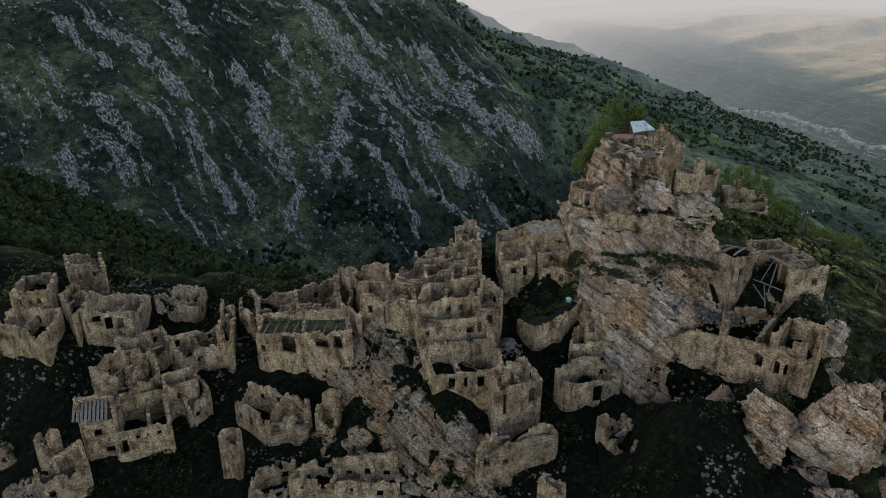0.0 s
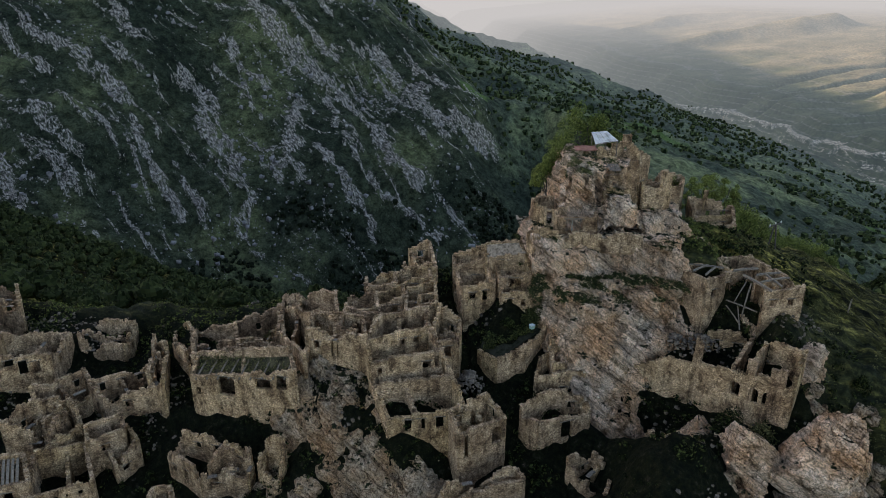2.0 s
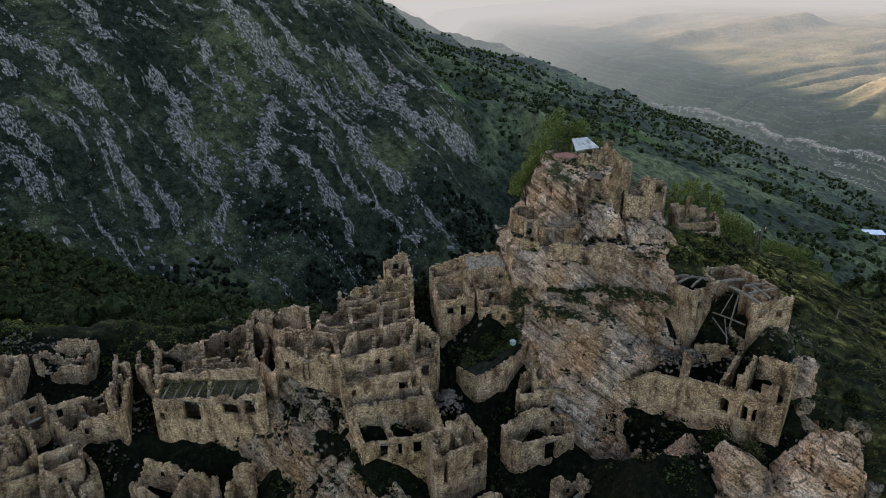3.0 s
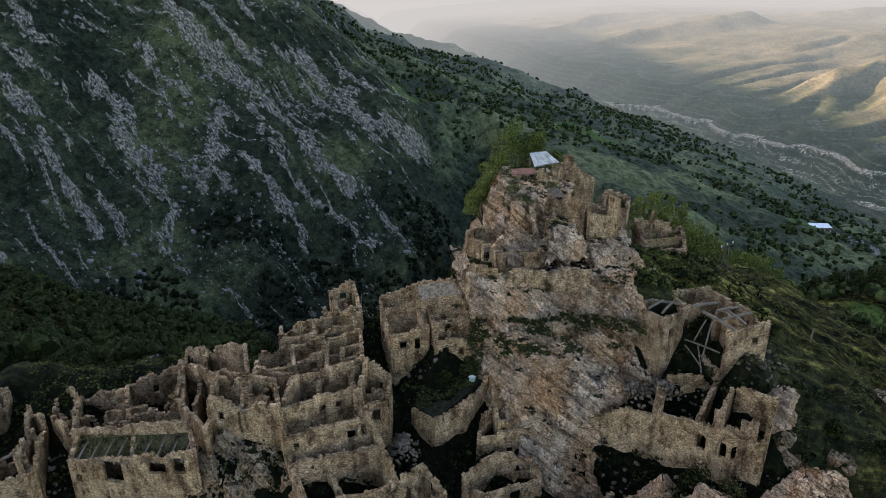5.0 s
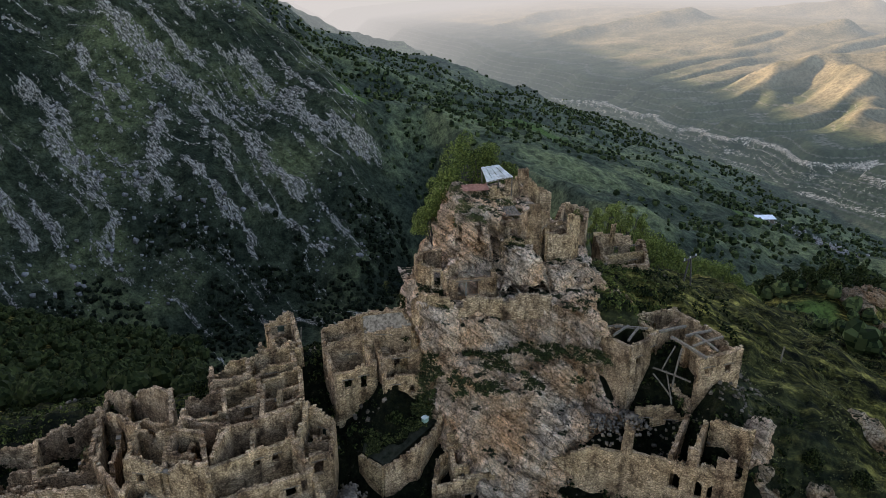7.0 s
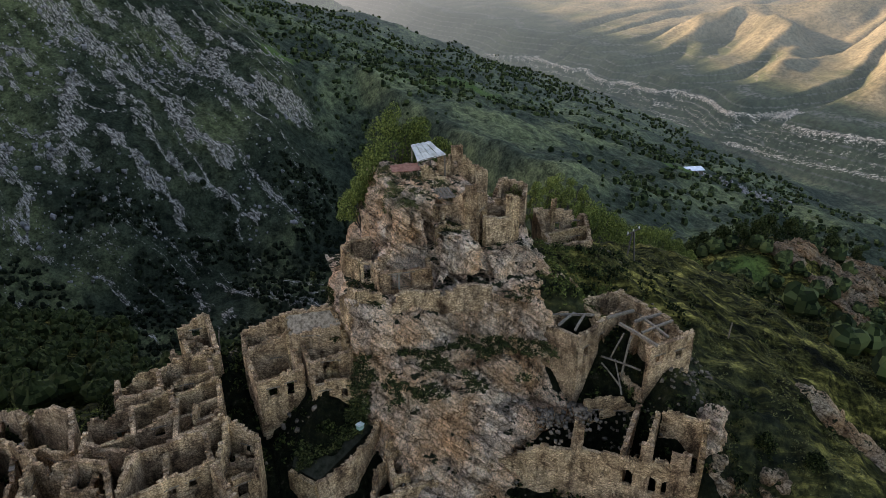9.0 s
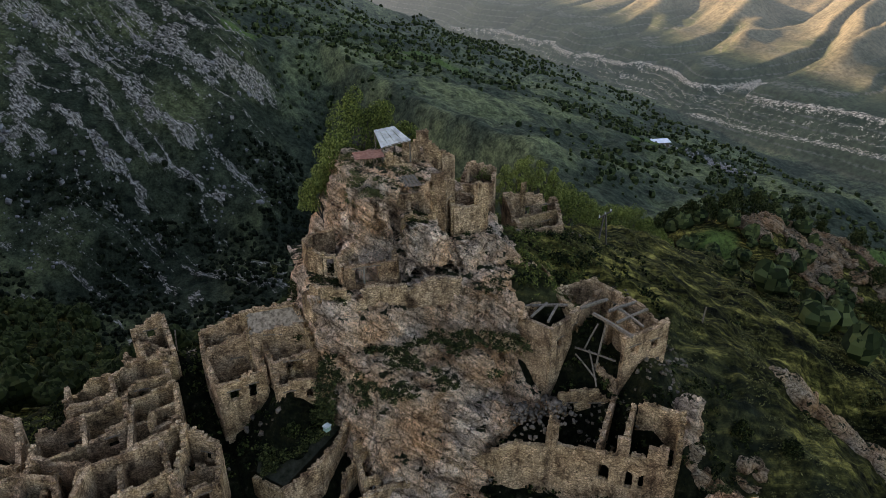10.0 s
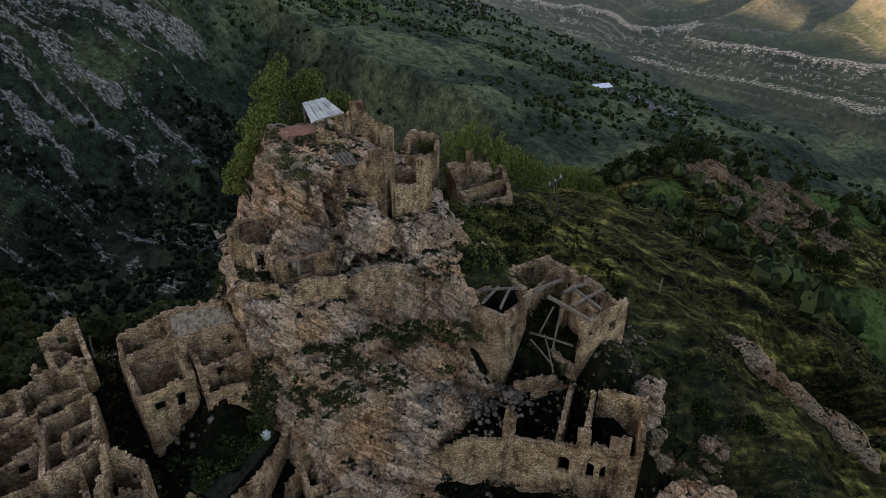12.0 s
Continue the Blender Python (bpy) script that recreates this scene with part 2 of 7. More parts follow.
def mixc(n, l, fac, a, b, blend="MIX"):
    o = n.new("ShaderNodeMix")
    o.data_type, o.blend_type = "RGBA", blend
    ins = [s for s in o.inputs if s.enabled]
    for sock, v in zip(ins, (fac, a, b)):
        if isinstance(v, (int, float)):
            sock.default_value = v
        elif isinstance(v, tuple):
            sock.default_value = (*v, 1)
        else:
            l.new(v, sock)
    return [s for s in o.outputs if s.enabled][0]


def ground_material(distant=False):
    m, n, l, b = material("hazy_hills" if distant else "turf_and_rock")
    geo = n.new("ShaderNodeNewGeometry")
    at = n.new("ShaderNodeAttribute")
    at.attribute_name = "cover"
    sep = n.new("ShaderNodeSeparateColor")
    l.new(at.outputs["Color"], sep.inputs[0])
    big = node(n, "ShaderNodeTexNoise", Scale=0.011, Detail=6.0, Roughness=0.6)
    mid = node(n, "ShaderNodeTexNoise", Scale=0.13, Detail=7.0, Roughness=0.65)
    fine = node(n, "ShaderNodeTexNoise", Scale=1.4, Detail=6.0, Roughness=0.7)
    for t in (big, mid, fine):
        l.new(geo.outputs["Position"], t.inputs["Vector"])
    tiny = node(n, "ShaderNodeTexNoise", Scale=0.55, Detail=6.0, Roughness=0.75)
    l.new(geo.outputs["Position"], tiny.inputs["Vector"])
    turf = ramp(n, [(0.36, (0.032, 0.042, 0.028)), (0.50, (0.062, 0.074, 0.044)), (0.60, (0.130, 0.145, 0.070))])
    l.new(big.outputs["Fac"], turf.inputs["Fac"])
    tuft = ramp(n, [(0.36, (0.34, 0.35, 0.35)), (0.64, (1.35, 1.33, 1.25))])
    l.new(mid.outputs["Fac"], tuft.inputs["Fac"])
    turf_c = mixc(n, l, 1.0, turf.outputs["Color"], tuft.outputs["Color"], "MULTIPLY")
    scrub = ramp(n, [(0.41, (0.12, 0.13, 0.13)), (0.57, (1.40, 1.37, 1.27))])
    l.new(tiny.outputs["Fac"], scrub.inputs["Fac"])
    turf_c = mixc(n, l, 0.5, turf_c, scrub.outputs["Color"], "MULTIPLY")
    steep = mixc(n, l, 1.0, turf_c, (0.64, 0.63, 0.60), "MULTIPLY")
    turf_c = mixc(n, l, at.outputs["Alpha"], turf_c, steep)
    # Dark soil, its colour taken near black to hold shade between ruins.
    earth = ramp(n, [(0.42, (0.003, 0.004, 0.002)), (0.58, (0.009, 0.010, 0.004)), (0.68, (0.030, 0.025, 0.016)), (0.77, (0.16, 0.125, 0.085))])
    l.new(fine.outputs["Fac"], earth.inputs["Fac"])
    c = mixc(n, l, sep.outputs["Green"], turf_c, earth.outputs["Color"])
    streak = n.new("ShaderNodeMapping")
    aim = n.new("ShaderNodeMapping")
    aim.inputs["Rotation"].default_value = (0, 0, radians(23))
    streak.inputs["Scale"].default_value = (0.06, 0.42, 0.2)
    l.new(geo.outputs["Position"], aim.inputs["Vector"])
    l.new(aim.outputs["Vector"], streak.inputs["Vector"])
    tread = node(n, "ShaderNodeTexNoise", Scale=1.0, Detail=8.0, Roughness=0.72)
    l.new(streak.outputs["Vector"], tread.inputs["Vector"])
    grass = ramp(n, [(0.40, (0.007, 0.008, 0.003)), (0.52, (0.052, 0.049, 0.013)), (0.64, (0.25, 0.21, 0.056))])
    l.new(tread.outputs["Fac"], grass.inputs["Fac"])
    blades = ramp(n, [(0.38, (0.18, 0.19, 0.18)), (0.62, (1.55, 1.5, 1.4))])
    l.new(fine.outputs["Fac"], blades.inputs["Fac"])
    grass_c = mixc(n, l, 0.7, grass.outputs["Color"], scrub.outputs["Color"], "MULTIPLY")
    grass_c = mixc(n, l, 0.8, grass_c, blades.outputs["Color"], "MULTIPLY")
    lawn = n.new("ShaderNodeAttribute")
    lawn.attribute_name = "meadow"
    c = mixc(n, l, lawn.outputs["Fac"], c, grass_c)
    fresh = n.new("ShaderNodeAttribute")
    fresh.attribute_name = "lush"
    lush_c = mixc(n, l, 0.6, (0.070, 0.105, 0.026), scrub.outputs["Color"], "MULTIPLY")
    c = mixc(n, l, fresh.outputs["Fac"], c, lush_c)
    slant = n.new("ShaderNodeMapping")
    slant.inputs["Rotation"].default_value = (0, 0, radians(51))
    stretch = n.new("ShaderNodeMapping")
    stretch.inputs["Scale"].default_value = (0.16, 0.75, 0.4)
    l.new(geo.outputs["Position"], slant.inputs["Vector"])
    l.new(slant.outputs["Vector"], stretch.inputs["Vector"])
    seam = node(n, "ShaderNodeTexNoise", Scale=1.0, Detail=8.0, Roughness=0.75)
    l.new(stretch.outputs["Vector"], seam.inputs["Vector"])
    rock = ramp(n, [(0.38, (0.018, 0.016, 0.014)), (0.48, (0.115, 0.098, 0.076)), (0.62, (0.43, 0.37, 0.285))])
    l.new(seam.outputs["Fac"], rock.inputs["Fac"])
    dry = ramp(n, [(0.35, (0.028, 0.038, 0.021)), (0.7, (0.085, 0.092, 0.046))])
    l.new(big.outputs["Fac"], dry.inputs["Fac"])
    axes = n.new("ShaderNodeSeparateXYZ")
    l.new(geo.outputs["Position"], axes.inputs[0])
    beds = n.new("ShaderNodeMath")
    beds.operation = "MULTIPLY_ADD"
    beds.inputs[1].default_value = 0.50
    l.new(axes.outputs["Z"], beds.inputs[0])
    sway = n.new("ShaderNodeMath")
    sway.operation = "MULTIPLY"
    sway.inputs[1].default_value = 2.5
    l.new(big.outputs["Fac"], sway.inputs[0])
    l.new(sway.outputs[0], beds.inputs[2])
    wave = n.new("ShaderNodeMath")
    wave.operation = "SINE"
    l.new(beds.outputs[0], wave.inputs[0])
    broken = n.new("ShaderNodeMath")
    broken.operation = "MULTIPLY_ADD"
    broken.inputs[1].default_value = 2.4
    l.new(mid.outputs["Fac"], broken.inputs[0])
    l.new(wave.outputs[0], broken.inputs[2])
    line = n.new("ShaderNodeMapRange")
    line.inputs["From Min"].default_value, line.inputs["From Max"].default_value = 1.95, 2.5
    l.new(broken.outputs[0], line.inputs["Value"])
    lined = n.new("ShaderNodeMath")
    lined.operation = "MULTIPLY"
    l.new(line.outputs["Result"], lined.inputs[0])
    l.new(at.outputs["Alpha"], lined.inputs[1])
    # Dry grass paled to paint sunlight on the upper hills; darker green below.
    sunlit_straw = ramp(n, [(0.35, (0.12, 0.105, 0.065)), (0.7, (0.26, 0.215, 0.135))])
    l.new(big.outputs["Fac"], sunlit_straw.inputs["Fac"])
    dry_c = mixc(n, l, at.outputs["Alpha"], sunlit_straw.outputs["Color"], dry.outputs["Color"])
    dry_c = mixc(n, l, 0.6, dry_c, tuft.outputs["Color"], "MULTIPLY")
    dry_c = mixc(n, l, lined.outputs[0], dry_c, (0.13, 0.12, 0.095))
    c = mixc(n, l, sep.outputs["Blue"], c, dry_c)
    beds_at = n.new("ShaderNodeAttribute")
    beds_at.attribute_name = "beds"
    lie = n.new("ShaderNodeMapping")
    lie.inputs["Scale"].default_value = (0.13, 0.009, 1.0)
    l.new(beds_at.outputs["Vector"], lie.inputs["Vector"])
    ribs = node(n, "ShaderNodeTexNoise", Scale=1.0, Detail=5.0, Roughness=0.62)
    l.new(lie.outputs["Vector"], ribs.inputs["Vector"])
    chips = node(n, "ShaderNodeTexNoise", Scale=0.30, Detail=8.0, Roughness=0.75)
    l.new(geo.outputs["Position"], chips.inputs["Vector"])
    crumb = n.new("ShaderNodeMath")
    crumb.operation = "MULTIPLY_ADD"
    crumb.inputs[1].default_value = 0.55
    l.new(chips.outputs["Fac"], crumb.inputs[0])
    l.new(ribs.outputs["Fac"], crumb.inputs[2])
    rib = n.new("ShaderNodeMapRange")
    rib.inputs["From Min"].default_value, rib.inputs["From Max"].default_value = 0.855, 0.93
    l.new(crumb.outputs[0], rib.inputs["Value"])
    on_face = n.new("ShaderNodeMath")
    on_face.operation = "SUBTRACT"
    on_face.use_clamp = True
    l.new(at.outputs["Alpha"], on_face.inputs[0])
    l.new(sep.outputs["Blue"], on_face.inputs[1])
    ribbed = n.new("ShaderNodeMath")
    ribbed.operation = "MULTIPLY"
    l.new(rib.outputs["Result"], ribbed.inputs[0])
    l.new(on_face.outputs[0], ribbed.inputs[1])
    broken_s = n.new("ShaderNodeMath")
    broken_s.operation = "MULTIPLY"
    l.new(sep.outputs["Red"], broken_s.inputs[0])
    spread = n.new("ShaderNodeMapRange")
    spread.inputs["From Min"].default_value, spread.inputs["From Max"].default_value = 0.42, 0.56
    spread.inputs["To Min"].default_value = 0.50
    l.new(chips.outputs["Fac"], spread.inputs["Value"])
    l.new(spread.outputs["Result"], broken_s.inputs[1])
    both = n.new("ShaderNodeMath")
    both.operation = "MAXIMUM"
    l.new(ribbed.outputs[0], both.inputs[0])
    l.new(broken_s.outputs[0], both.inputs[1])
    edge = n.new("ShaderNodeMath")
    edge.operation = "MULTIPLY_ADD"
    edge.inputs[1].default_value = 2.0
    l.new(seam.outputs["Fac"], edge.inputs[0])
    l.new(both.outputs[0], edge.inputs[2])
    bare = n.new("ShaderNodeMapRange")
    bare.inputs["From Min"].default_value, bare.inputs["From Max"].default_value = 1.48, 1.74
    l.new(edge.outputs[0], bare.inputs["Value"])
    ledge_c = mixc(n, l, 1.0, rock.outputs["Color"], (2.0, 1.95, 1.85), "MULTIPLY")
    rock_c = mixc(n, l, sep.outputs["Blue"], rock.outputs["Color"], ledge_c)
    c = mixc(n, l, bare.outputs["Result"], c, rock_c)
    l.new(c, b.inputs["Base Color"])
    b.inputs["Roughness"].default_value = 0.95
    b.inputs["Specular IOR Level"].default_value = 0.04
    bump = node(n, "ShaderNodeBump", Strength=0.9, Distance=0.6)
    l.new(fine.outputs["Fac"], bump.inputs["Height"])
    l.new(bump.outputs["Normal"], b.inputs["Normal"])
    # Haze painted in as emission that thickens with distance from the origin.
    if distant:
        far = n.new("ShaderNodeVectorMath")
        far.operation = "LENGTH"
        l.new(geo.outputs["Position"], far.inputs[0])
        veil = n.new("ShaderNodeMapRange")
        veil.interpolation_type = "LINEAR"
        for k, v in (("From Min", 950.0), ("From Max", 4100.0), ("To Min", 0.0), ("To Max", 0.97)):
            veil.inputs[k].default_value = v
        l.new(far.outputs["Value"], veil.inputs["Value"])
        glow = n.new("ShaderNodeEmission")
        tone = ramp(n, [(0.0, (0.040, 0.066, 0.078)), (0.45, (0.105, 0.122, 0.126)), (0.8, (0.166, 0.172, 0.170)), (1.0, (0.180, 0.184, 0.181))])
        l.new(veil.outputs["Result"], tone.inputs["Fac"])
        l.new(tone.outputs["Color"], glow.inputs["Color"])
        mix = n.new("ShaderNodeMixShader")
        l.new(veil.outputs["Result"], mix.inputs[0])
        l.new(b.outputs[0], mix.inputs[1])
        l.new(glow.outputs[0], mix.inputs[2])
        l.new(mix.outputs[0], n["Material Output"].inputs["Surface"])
    return m


def masonry_material():
    m, n, l, b = material("rubble_masonry")
    uv = n.new("ShaderNodeUVMap")
    uv.uv_map = "UVMap"
    geo = n.new("ShaderNodeNewGeometry")
    warp = node(n, "ShaderNodeTexNoise", Scale=1.3, Detail=3.0)
    l.new(uv.outputs["UV"], warp.inputs["Vector"])
    off = n.new("ShaderNodeVectorMath")
    off.operation = "MULTIPLY_ADD"
    off.inputs[1].default_value = (0.22, 0.16, 0)
    l.new(warp.outputs["Color"], off.inputs[0])
    l.new(uv.outputs["UV"], off.inputs[2])
    lay = n.new("ShaderNodeMapping")
    lay.inputs["Scale"].default_value = (3.9, 8.4, 1.0)
    l.new(off.outputs[0], lay.inputs["Vector"])
    stone = n.new("ShaderNodeTexVoronoi")
    stone.inputs["Scale"].default_value = 1.0
    stone.inputs["Randomness"].default_value = 0.85
    joint = n.new("ShaderNodeTexVoronoi")
    joint.feature = "DISTANCE_TO_EDGE"
    joint.inputs["Scale"].default_value = 1.0
    joint.inputs["Randomness"].default_value = 0.85
    l.new(lay.outputs["Vector"], stone.inputs["Vector"])
    l.new(lay.outputs["Vector"], joint.inputs["Vector"])
    pick = n.new("ShaderNodeSeparateColor")
    l.new(stone.outputs["Color"], pick.inputs[0])
    each = ramp(n, [(0.0, (0.55, 0.53, 0.51)), (0.3, (0.86, 0.84, 0.82)), (0.7, (1.06, 1.05, 1.03)), (1.0, (1.35, 1.33, 1.30))])
    l.new(pick.outputs["Red"], each.inputs["Fac"])
    seamed = ramp(n, [(0.01, (0.22, 0.20, 0.18)), (0.12, (1.0, 1.0, 1.0))])
    l.new(joint.outputs["Distance"], seamed.inputs["Fac"])
    br_c = mixc(n, l, 1.0, each.outputs["Color"], seamed.outputs["Color"], "MULTIPLY")
    oi = n.new("ShaderNodeObjectInfo")
    big = node(n, "ShaderNodeTexNoise", Scale=0.55, Detail=5.0, Roughness=0.65)
    l.new(geo.outputs["Position"], big.inputs["Vector"])
    fine = node(n, "ShaderNodeTexNoise", Scale=9.0, Detail=4.0, Roughness=0.7)
    l.new(geo.outputs["Position"], fine.inputs["Vector"])
    tone = ramp(n, [(0.34, (0.20, 0.150, 0.106)), (0.46, (0.44, 0.348, 0.244)), (0.60, (0.64, 0.53, 0.392))])
    l.new(big.outputs["Fac"], tone.inputs["Fac"])
    hue = ramp(n, [(0.0, (0.72, 0.66, 0.62)), (0.35, (0.95, 0.92, 0.90)), (0.7, (1.05, 1.0, 0.92)), (1.0, (0.86, 0.82, 0.70))])
    l.new(oi.outputs["Random"], hue.inputs["Fac"])
    c = mixc(n, l, 1.0, tone.outputs["Color"], hue.outputs["Color"], "MULTIPLY")
    c = mixc(n, l, 0.95, c, br_c, "MULTIPLY")
    c = mixc(n, l, 1.0, c, (0.98, 0.875, 0.735), "MULTIPLY")
    spots = ramp(n, [(0.36, (0.50, 0.50, 0.50)), (0.58, (1.15, 1.15, 1.15))])
    l.new(fine.outputs["Fac"], spots.inputs["Fac"])
    c = mixc(n, l, 0.5, c, spots.outputs["Color"], "MULTIPLY")
    run = n.new("ShaderNodeMapping")
    run.inputs["Scale"].default_value = (1.5, 1.5, 0.55)
    l.new(geo.outputs["Position"], run.inputs["Vector"])
    soot = node(n, "ShaderNodeTexNoise", Scale=1.0, Detail=6.0, Roughness=0.7)
    l.new(run.outputs["Vector"], soot.inputs["Vector"])
    stain = ramp(n, [(0.36, (0.30, 0.29, 0.28)), (0.48, (0.95, 0.94, 0.93)), (0.64, (1.28, 1.27, 1.24))])
    l.new(soot.outputs["Fac"], stain.inputs["Fac"])
    c = mixc(n, l, 0.9, c, stain.outputs["Color"], "MULTIPLY")
    l.new(c, b.inputs["Base Color"])
    b.inputs["Roughness"].default_value = 0.95
    b.inputs["Specular IOR Level"].default_value = 0.04
    proud = ramp(n, [(0.0, (0, 0, 0)), (0.22, (1, 1, 1))])
    l.new(joint.outputs["Distance"], proud.inputs["Fac"])
    uneven = n.new("ShaderNodeMath")
    uneven.operation = "MULTIPLY"
    l.new(proud.outputs["Color"], uneven.inputs[0])
    l.new(pick.outputs["Green"], uneven.inputs[1])
    add = n.new("ShaderNodeMath")
    add.operation = "ADD"
    l.new(uneven.outputs[0], add.inputs[0])
    l.new(fine.outputs["Fac"], add.inputs[1])
    bump = node(n, "ShaderNodeBump", Strength=1.0, Distance=0.09)
    l.new(add.outputs[0], bump.inputs["Height"])
    l.new(bump.outputs["Normal"], b.inputs["Normal"])
    return m


def crag_material(name="layered_limestone", shade=(1.14, 1.03, 0.91)):
    m, n, l, b = material(name)
    geo = n.new("ShaderNodeNewGeometry")
    dip = n.new("ShaderNodeMapping")
    dip.inputs["Rotation"].default_value = (radians(12), radians(-40), 0)
    l.new(geo.outputs["Position"], dip.inputs["Vector"])
    mp = n.new("ShaderNodeMapping")
    mp.inputs["Scale"].default_value = (0.10, 0.18, 2.2)
    l.new(dip.outputs["Vector"], mp.inputs["Vector"])
    lay = node(n, "ShaderNodeTexNoise", Scale=0.8, Detail=8.0, Roughness=0.68, Distortion=0.3)
    l.new(mp.outputs["Vector"], lay.inputs["Vector"])
    big = node(n, "ShaderNodeTexNoise", Scale=0.20, Detail=5.0, Roughness=0.6)
    mid = node(n, "ShaderNodeTexNoise", Scale=0.85, Detail=7.0, Roughness=0.68)
    fine = node(n, "ShaderNodeTexNoise", Scale=5.0, Detail=6.0, Roughness=0.75)
    for t in (big, mid, fine):
        l.new(geo.outputs["Position"], t.inputs["Vector"])
    warp = n.new("ShaderNodeVectorMath")
    warp.operation = "MULTIPLY_ADD"
    warp.inputs[1].default_value = (1.1, 1.1, 1.1)
    l.new(mid.outputs["Color"], warp.inputs[0])
    l.new(dip.outputs["Vector"], warp.inputs[2])

    def split(scale, width):
        place = n.new("ShaderNodeMapping")
        place.inputs["Scale"].default_value = scale
        l.new(warp.outputs[0], place.inputs["Vector"])
        v = n.new("ShaderNodeTexVoronoi")
        v.feature = "DISTANCE_TO_EDGE"
        v.inputs["Scale"].default_value = 1.0
        l.new(place.outputs["Vector"], v.inputs["Vector"])
        r = ramp(n, [(0.0, (0.18, 0.15, 0.12)), (width, (1.0, 1.0, 1.0))])
        l.new(v.outputs["Distance"], r.inputs["Fac"])
        return v, r
    coarse, coarse_gap = split((0.38, 0.38, 0.95), 0.035)
    small, small_gap = split((1.1, 1.1, 2.8), 0.07)
    tone = ramp(n, [(0.36, (0.10, 0.078, 0.060)), (0.43, (0.40, 0.325, 0.252)), (0.50, (0.60, 0.505, 0.405)), (0.60, (0.80, 0.70, 0.585))])
    blend = n.new("ShaderNodeMix")
    blend.inputs[0].default_value = 0.66
    l.new(mid.outputs["Fac"], blend.inputs[2])
    l.new(lay.outputs["Fac"], blend.inputs[3])
    l.new(blend.outputs[0], tone.inputs["Fac"])
    tint = ramp(n, [(0.36, (1.02, 0.76, 0.54)), (0.47, (1.15, 0.99, 0.83)), (0.58, (1.15, 1.10, 1.04)), (0.68, (0.80, 0.78, 0.76))])
    l.new(big.outputs["Fac"], tint.inputs["Fac"])
    c = mixc(n, l, 1.0, tone.outputs["Color"], tint.outputs["Color"], "MULTIPLY")
    spots = ramp(n, [(0.40, (0.15, 0.14, 0.13)), (0.53, (1.2, 1.2, 1.2))])
    l.new(fine.outputs["Fac"], spots.inputs["Fac"])
    c = mixc(n, l, 1.0, c, shade, "MULTIPLY")
    c = mixc(n, l, 0.70, c, spots.outputs["Color"], "MULTIPLY")
    c = mixc(n, l, 0.75, c, coarse_gap.outputs["Color"], "MULTIPLY")
    c = mixc(n, l, 0.30, c, small_gap.outputs["Color"], "MULTIPLY")
    sepn = n.new("ShaderNodeSeparateXYZ")
    l.new(geo.outputs["Normal"], sepn.inputs[0])
    moss_n = n.new("ShaderNodeMath")
    moss_n.operation = "MULTIPLY_ADD"
    moss_n.inputs[1].default_value = 0.42
    l.new(sepn.outputs["Z"], moss_n.inputs[0])
    l.new(mid.outputs["Fac"], moss_n.inputs[2])
    rng = n.new("ShaderNodeMapRange")
    rng.inputs["From Min"].default_value, rng.inputs["From Max"].default_value = 0.88, 0.94
    l.new(moss_n.outputs[0], rng.inputs["Value"])
    grass = ramp(n, [(0.38, (0.010, 0.013, 0.006)), (0.54, (0.035, 0.038, 0.016)), (0.68, (0.10, 0.098, 0.042))])
    l.new(fine.outputs["Fac"], grass.inputs["Fac"])
    c = mixc(n, l, rng.outputs["Result"], c, grass.outputs["Color"])
    l.new(c, b.inputs["Base Color"])
    b.inputs["Roughness"].default_value = 0.93
    b.inputs["Specular IOR Level"].default_value = 0.05
    rise = n.new("ShaderNodeMath")
    rise.operation = "MULTIPLY_ADD"
    rise.inputs[1].default_value = 0.9
    l.new(lay.outputs["Fac"], rise.inputs[0])
    l.new(fine.outputs["Fac"], rise.inputs[2])
    rise_b = n.new("ShaderNodeMath")
    rise_b.operation = "MULTIPLY_ADD"
    rise_b.inputs[1].default_value = 0.8
    l.new(small_gap.outputs["Color"], rise_b.inputs[0])
    l.new(rise.outputs[0], rise_b.inputs[2])
    rise_c = n.new("ShaderNodeMath")
    rise_c.operation = "MULTIPLY_ADD"
    rise_c.inputs[1].default_value = 1.0
    l.new(coarse_gap.outputs["Color"], rise_c.inputs[0])
    l.new(rise_b.outputs[0], rise_c.inputs[2])
    bump = node(n, "ShaderNodeBump", Strength=1.0, Distance=0.35)
    l.new(rise_c.outputs[0], bump.inputs["Height"])
    l.new(bump.outputs["Normal"], b.inputs["Normal"])
    return m


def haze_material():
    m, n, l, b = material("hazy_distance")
    # Even emission standing in for bright haze beyond the hills.
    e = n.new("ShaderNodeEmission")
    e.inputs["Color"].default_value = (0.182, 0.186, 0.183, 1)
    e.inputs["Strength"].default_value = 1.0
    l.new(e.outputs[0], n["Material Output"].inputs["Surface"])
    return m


def timber_material():
    m, n, l, b = material("weathered_timber")
    geo = n.new("ShaderNodeNewGeometry")
    t = node(n, "ShaderNodeTexNoise", Scale=6.0, Detail=5.0)
    l.new(geo.outputs["Position"], t.inputs["Vector"])
    r = ramp(n, [(0.3, (0.075, 0.058, 0.040)), (0.7, (0.24, 0.195, 0.142))])
    l.new(t.outputs["Fac"], r.inputs["Fac"])
    l.new(r.outputs["Color"], b.inputs["Base Color"])
    b.inputs["Roughness"].default_value = 0.9
    b.inputs["Specular IOR Level"].default_value = 0.05
    return m


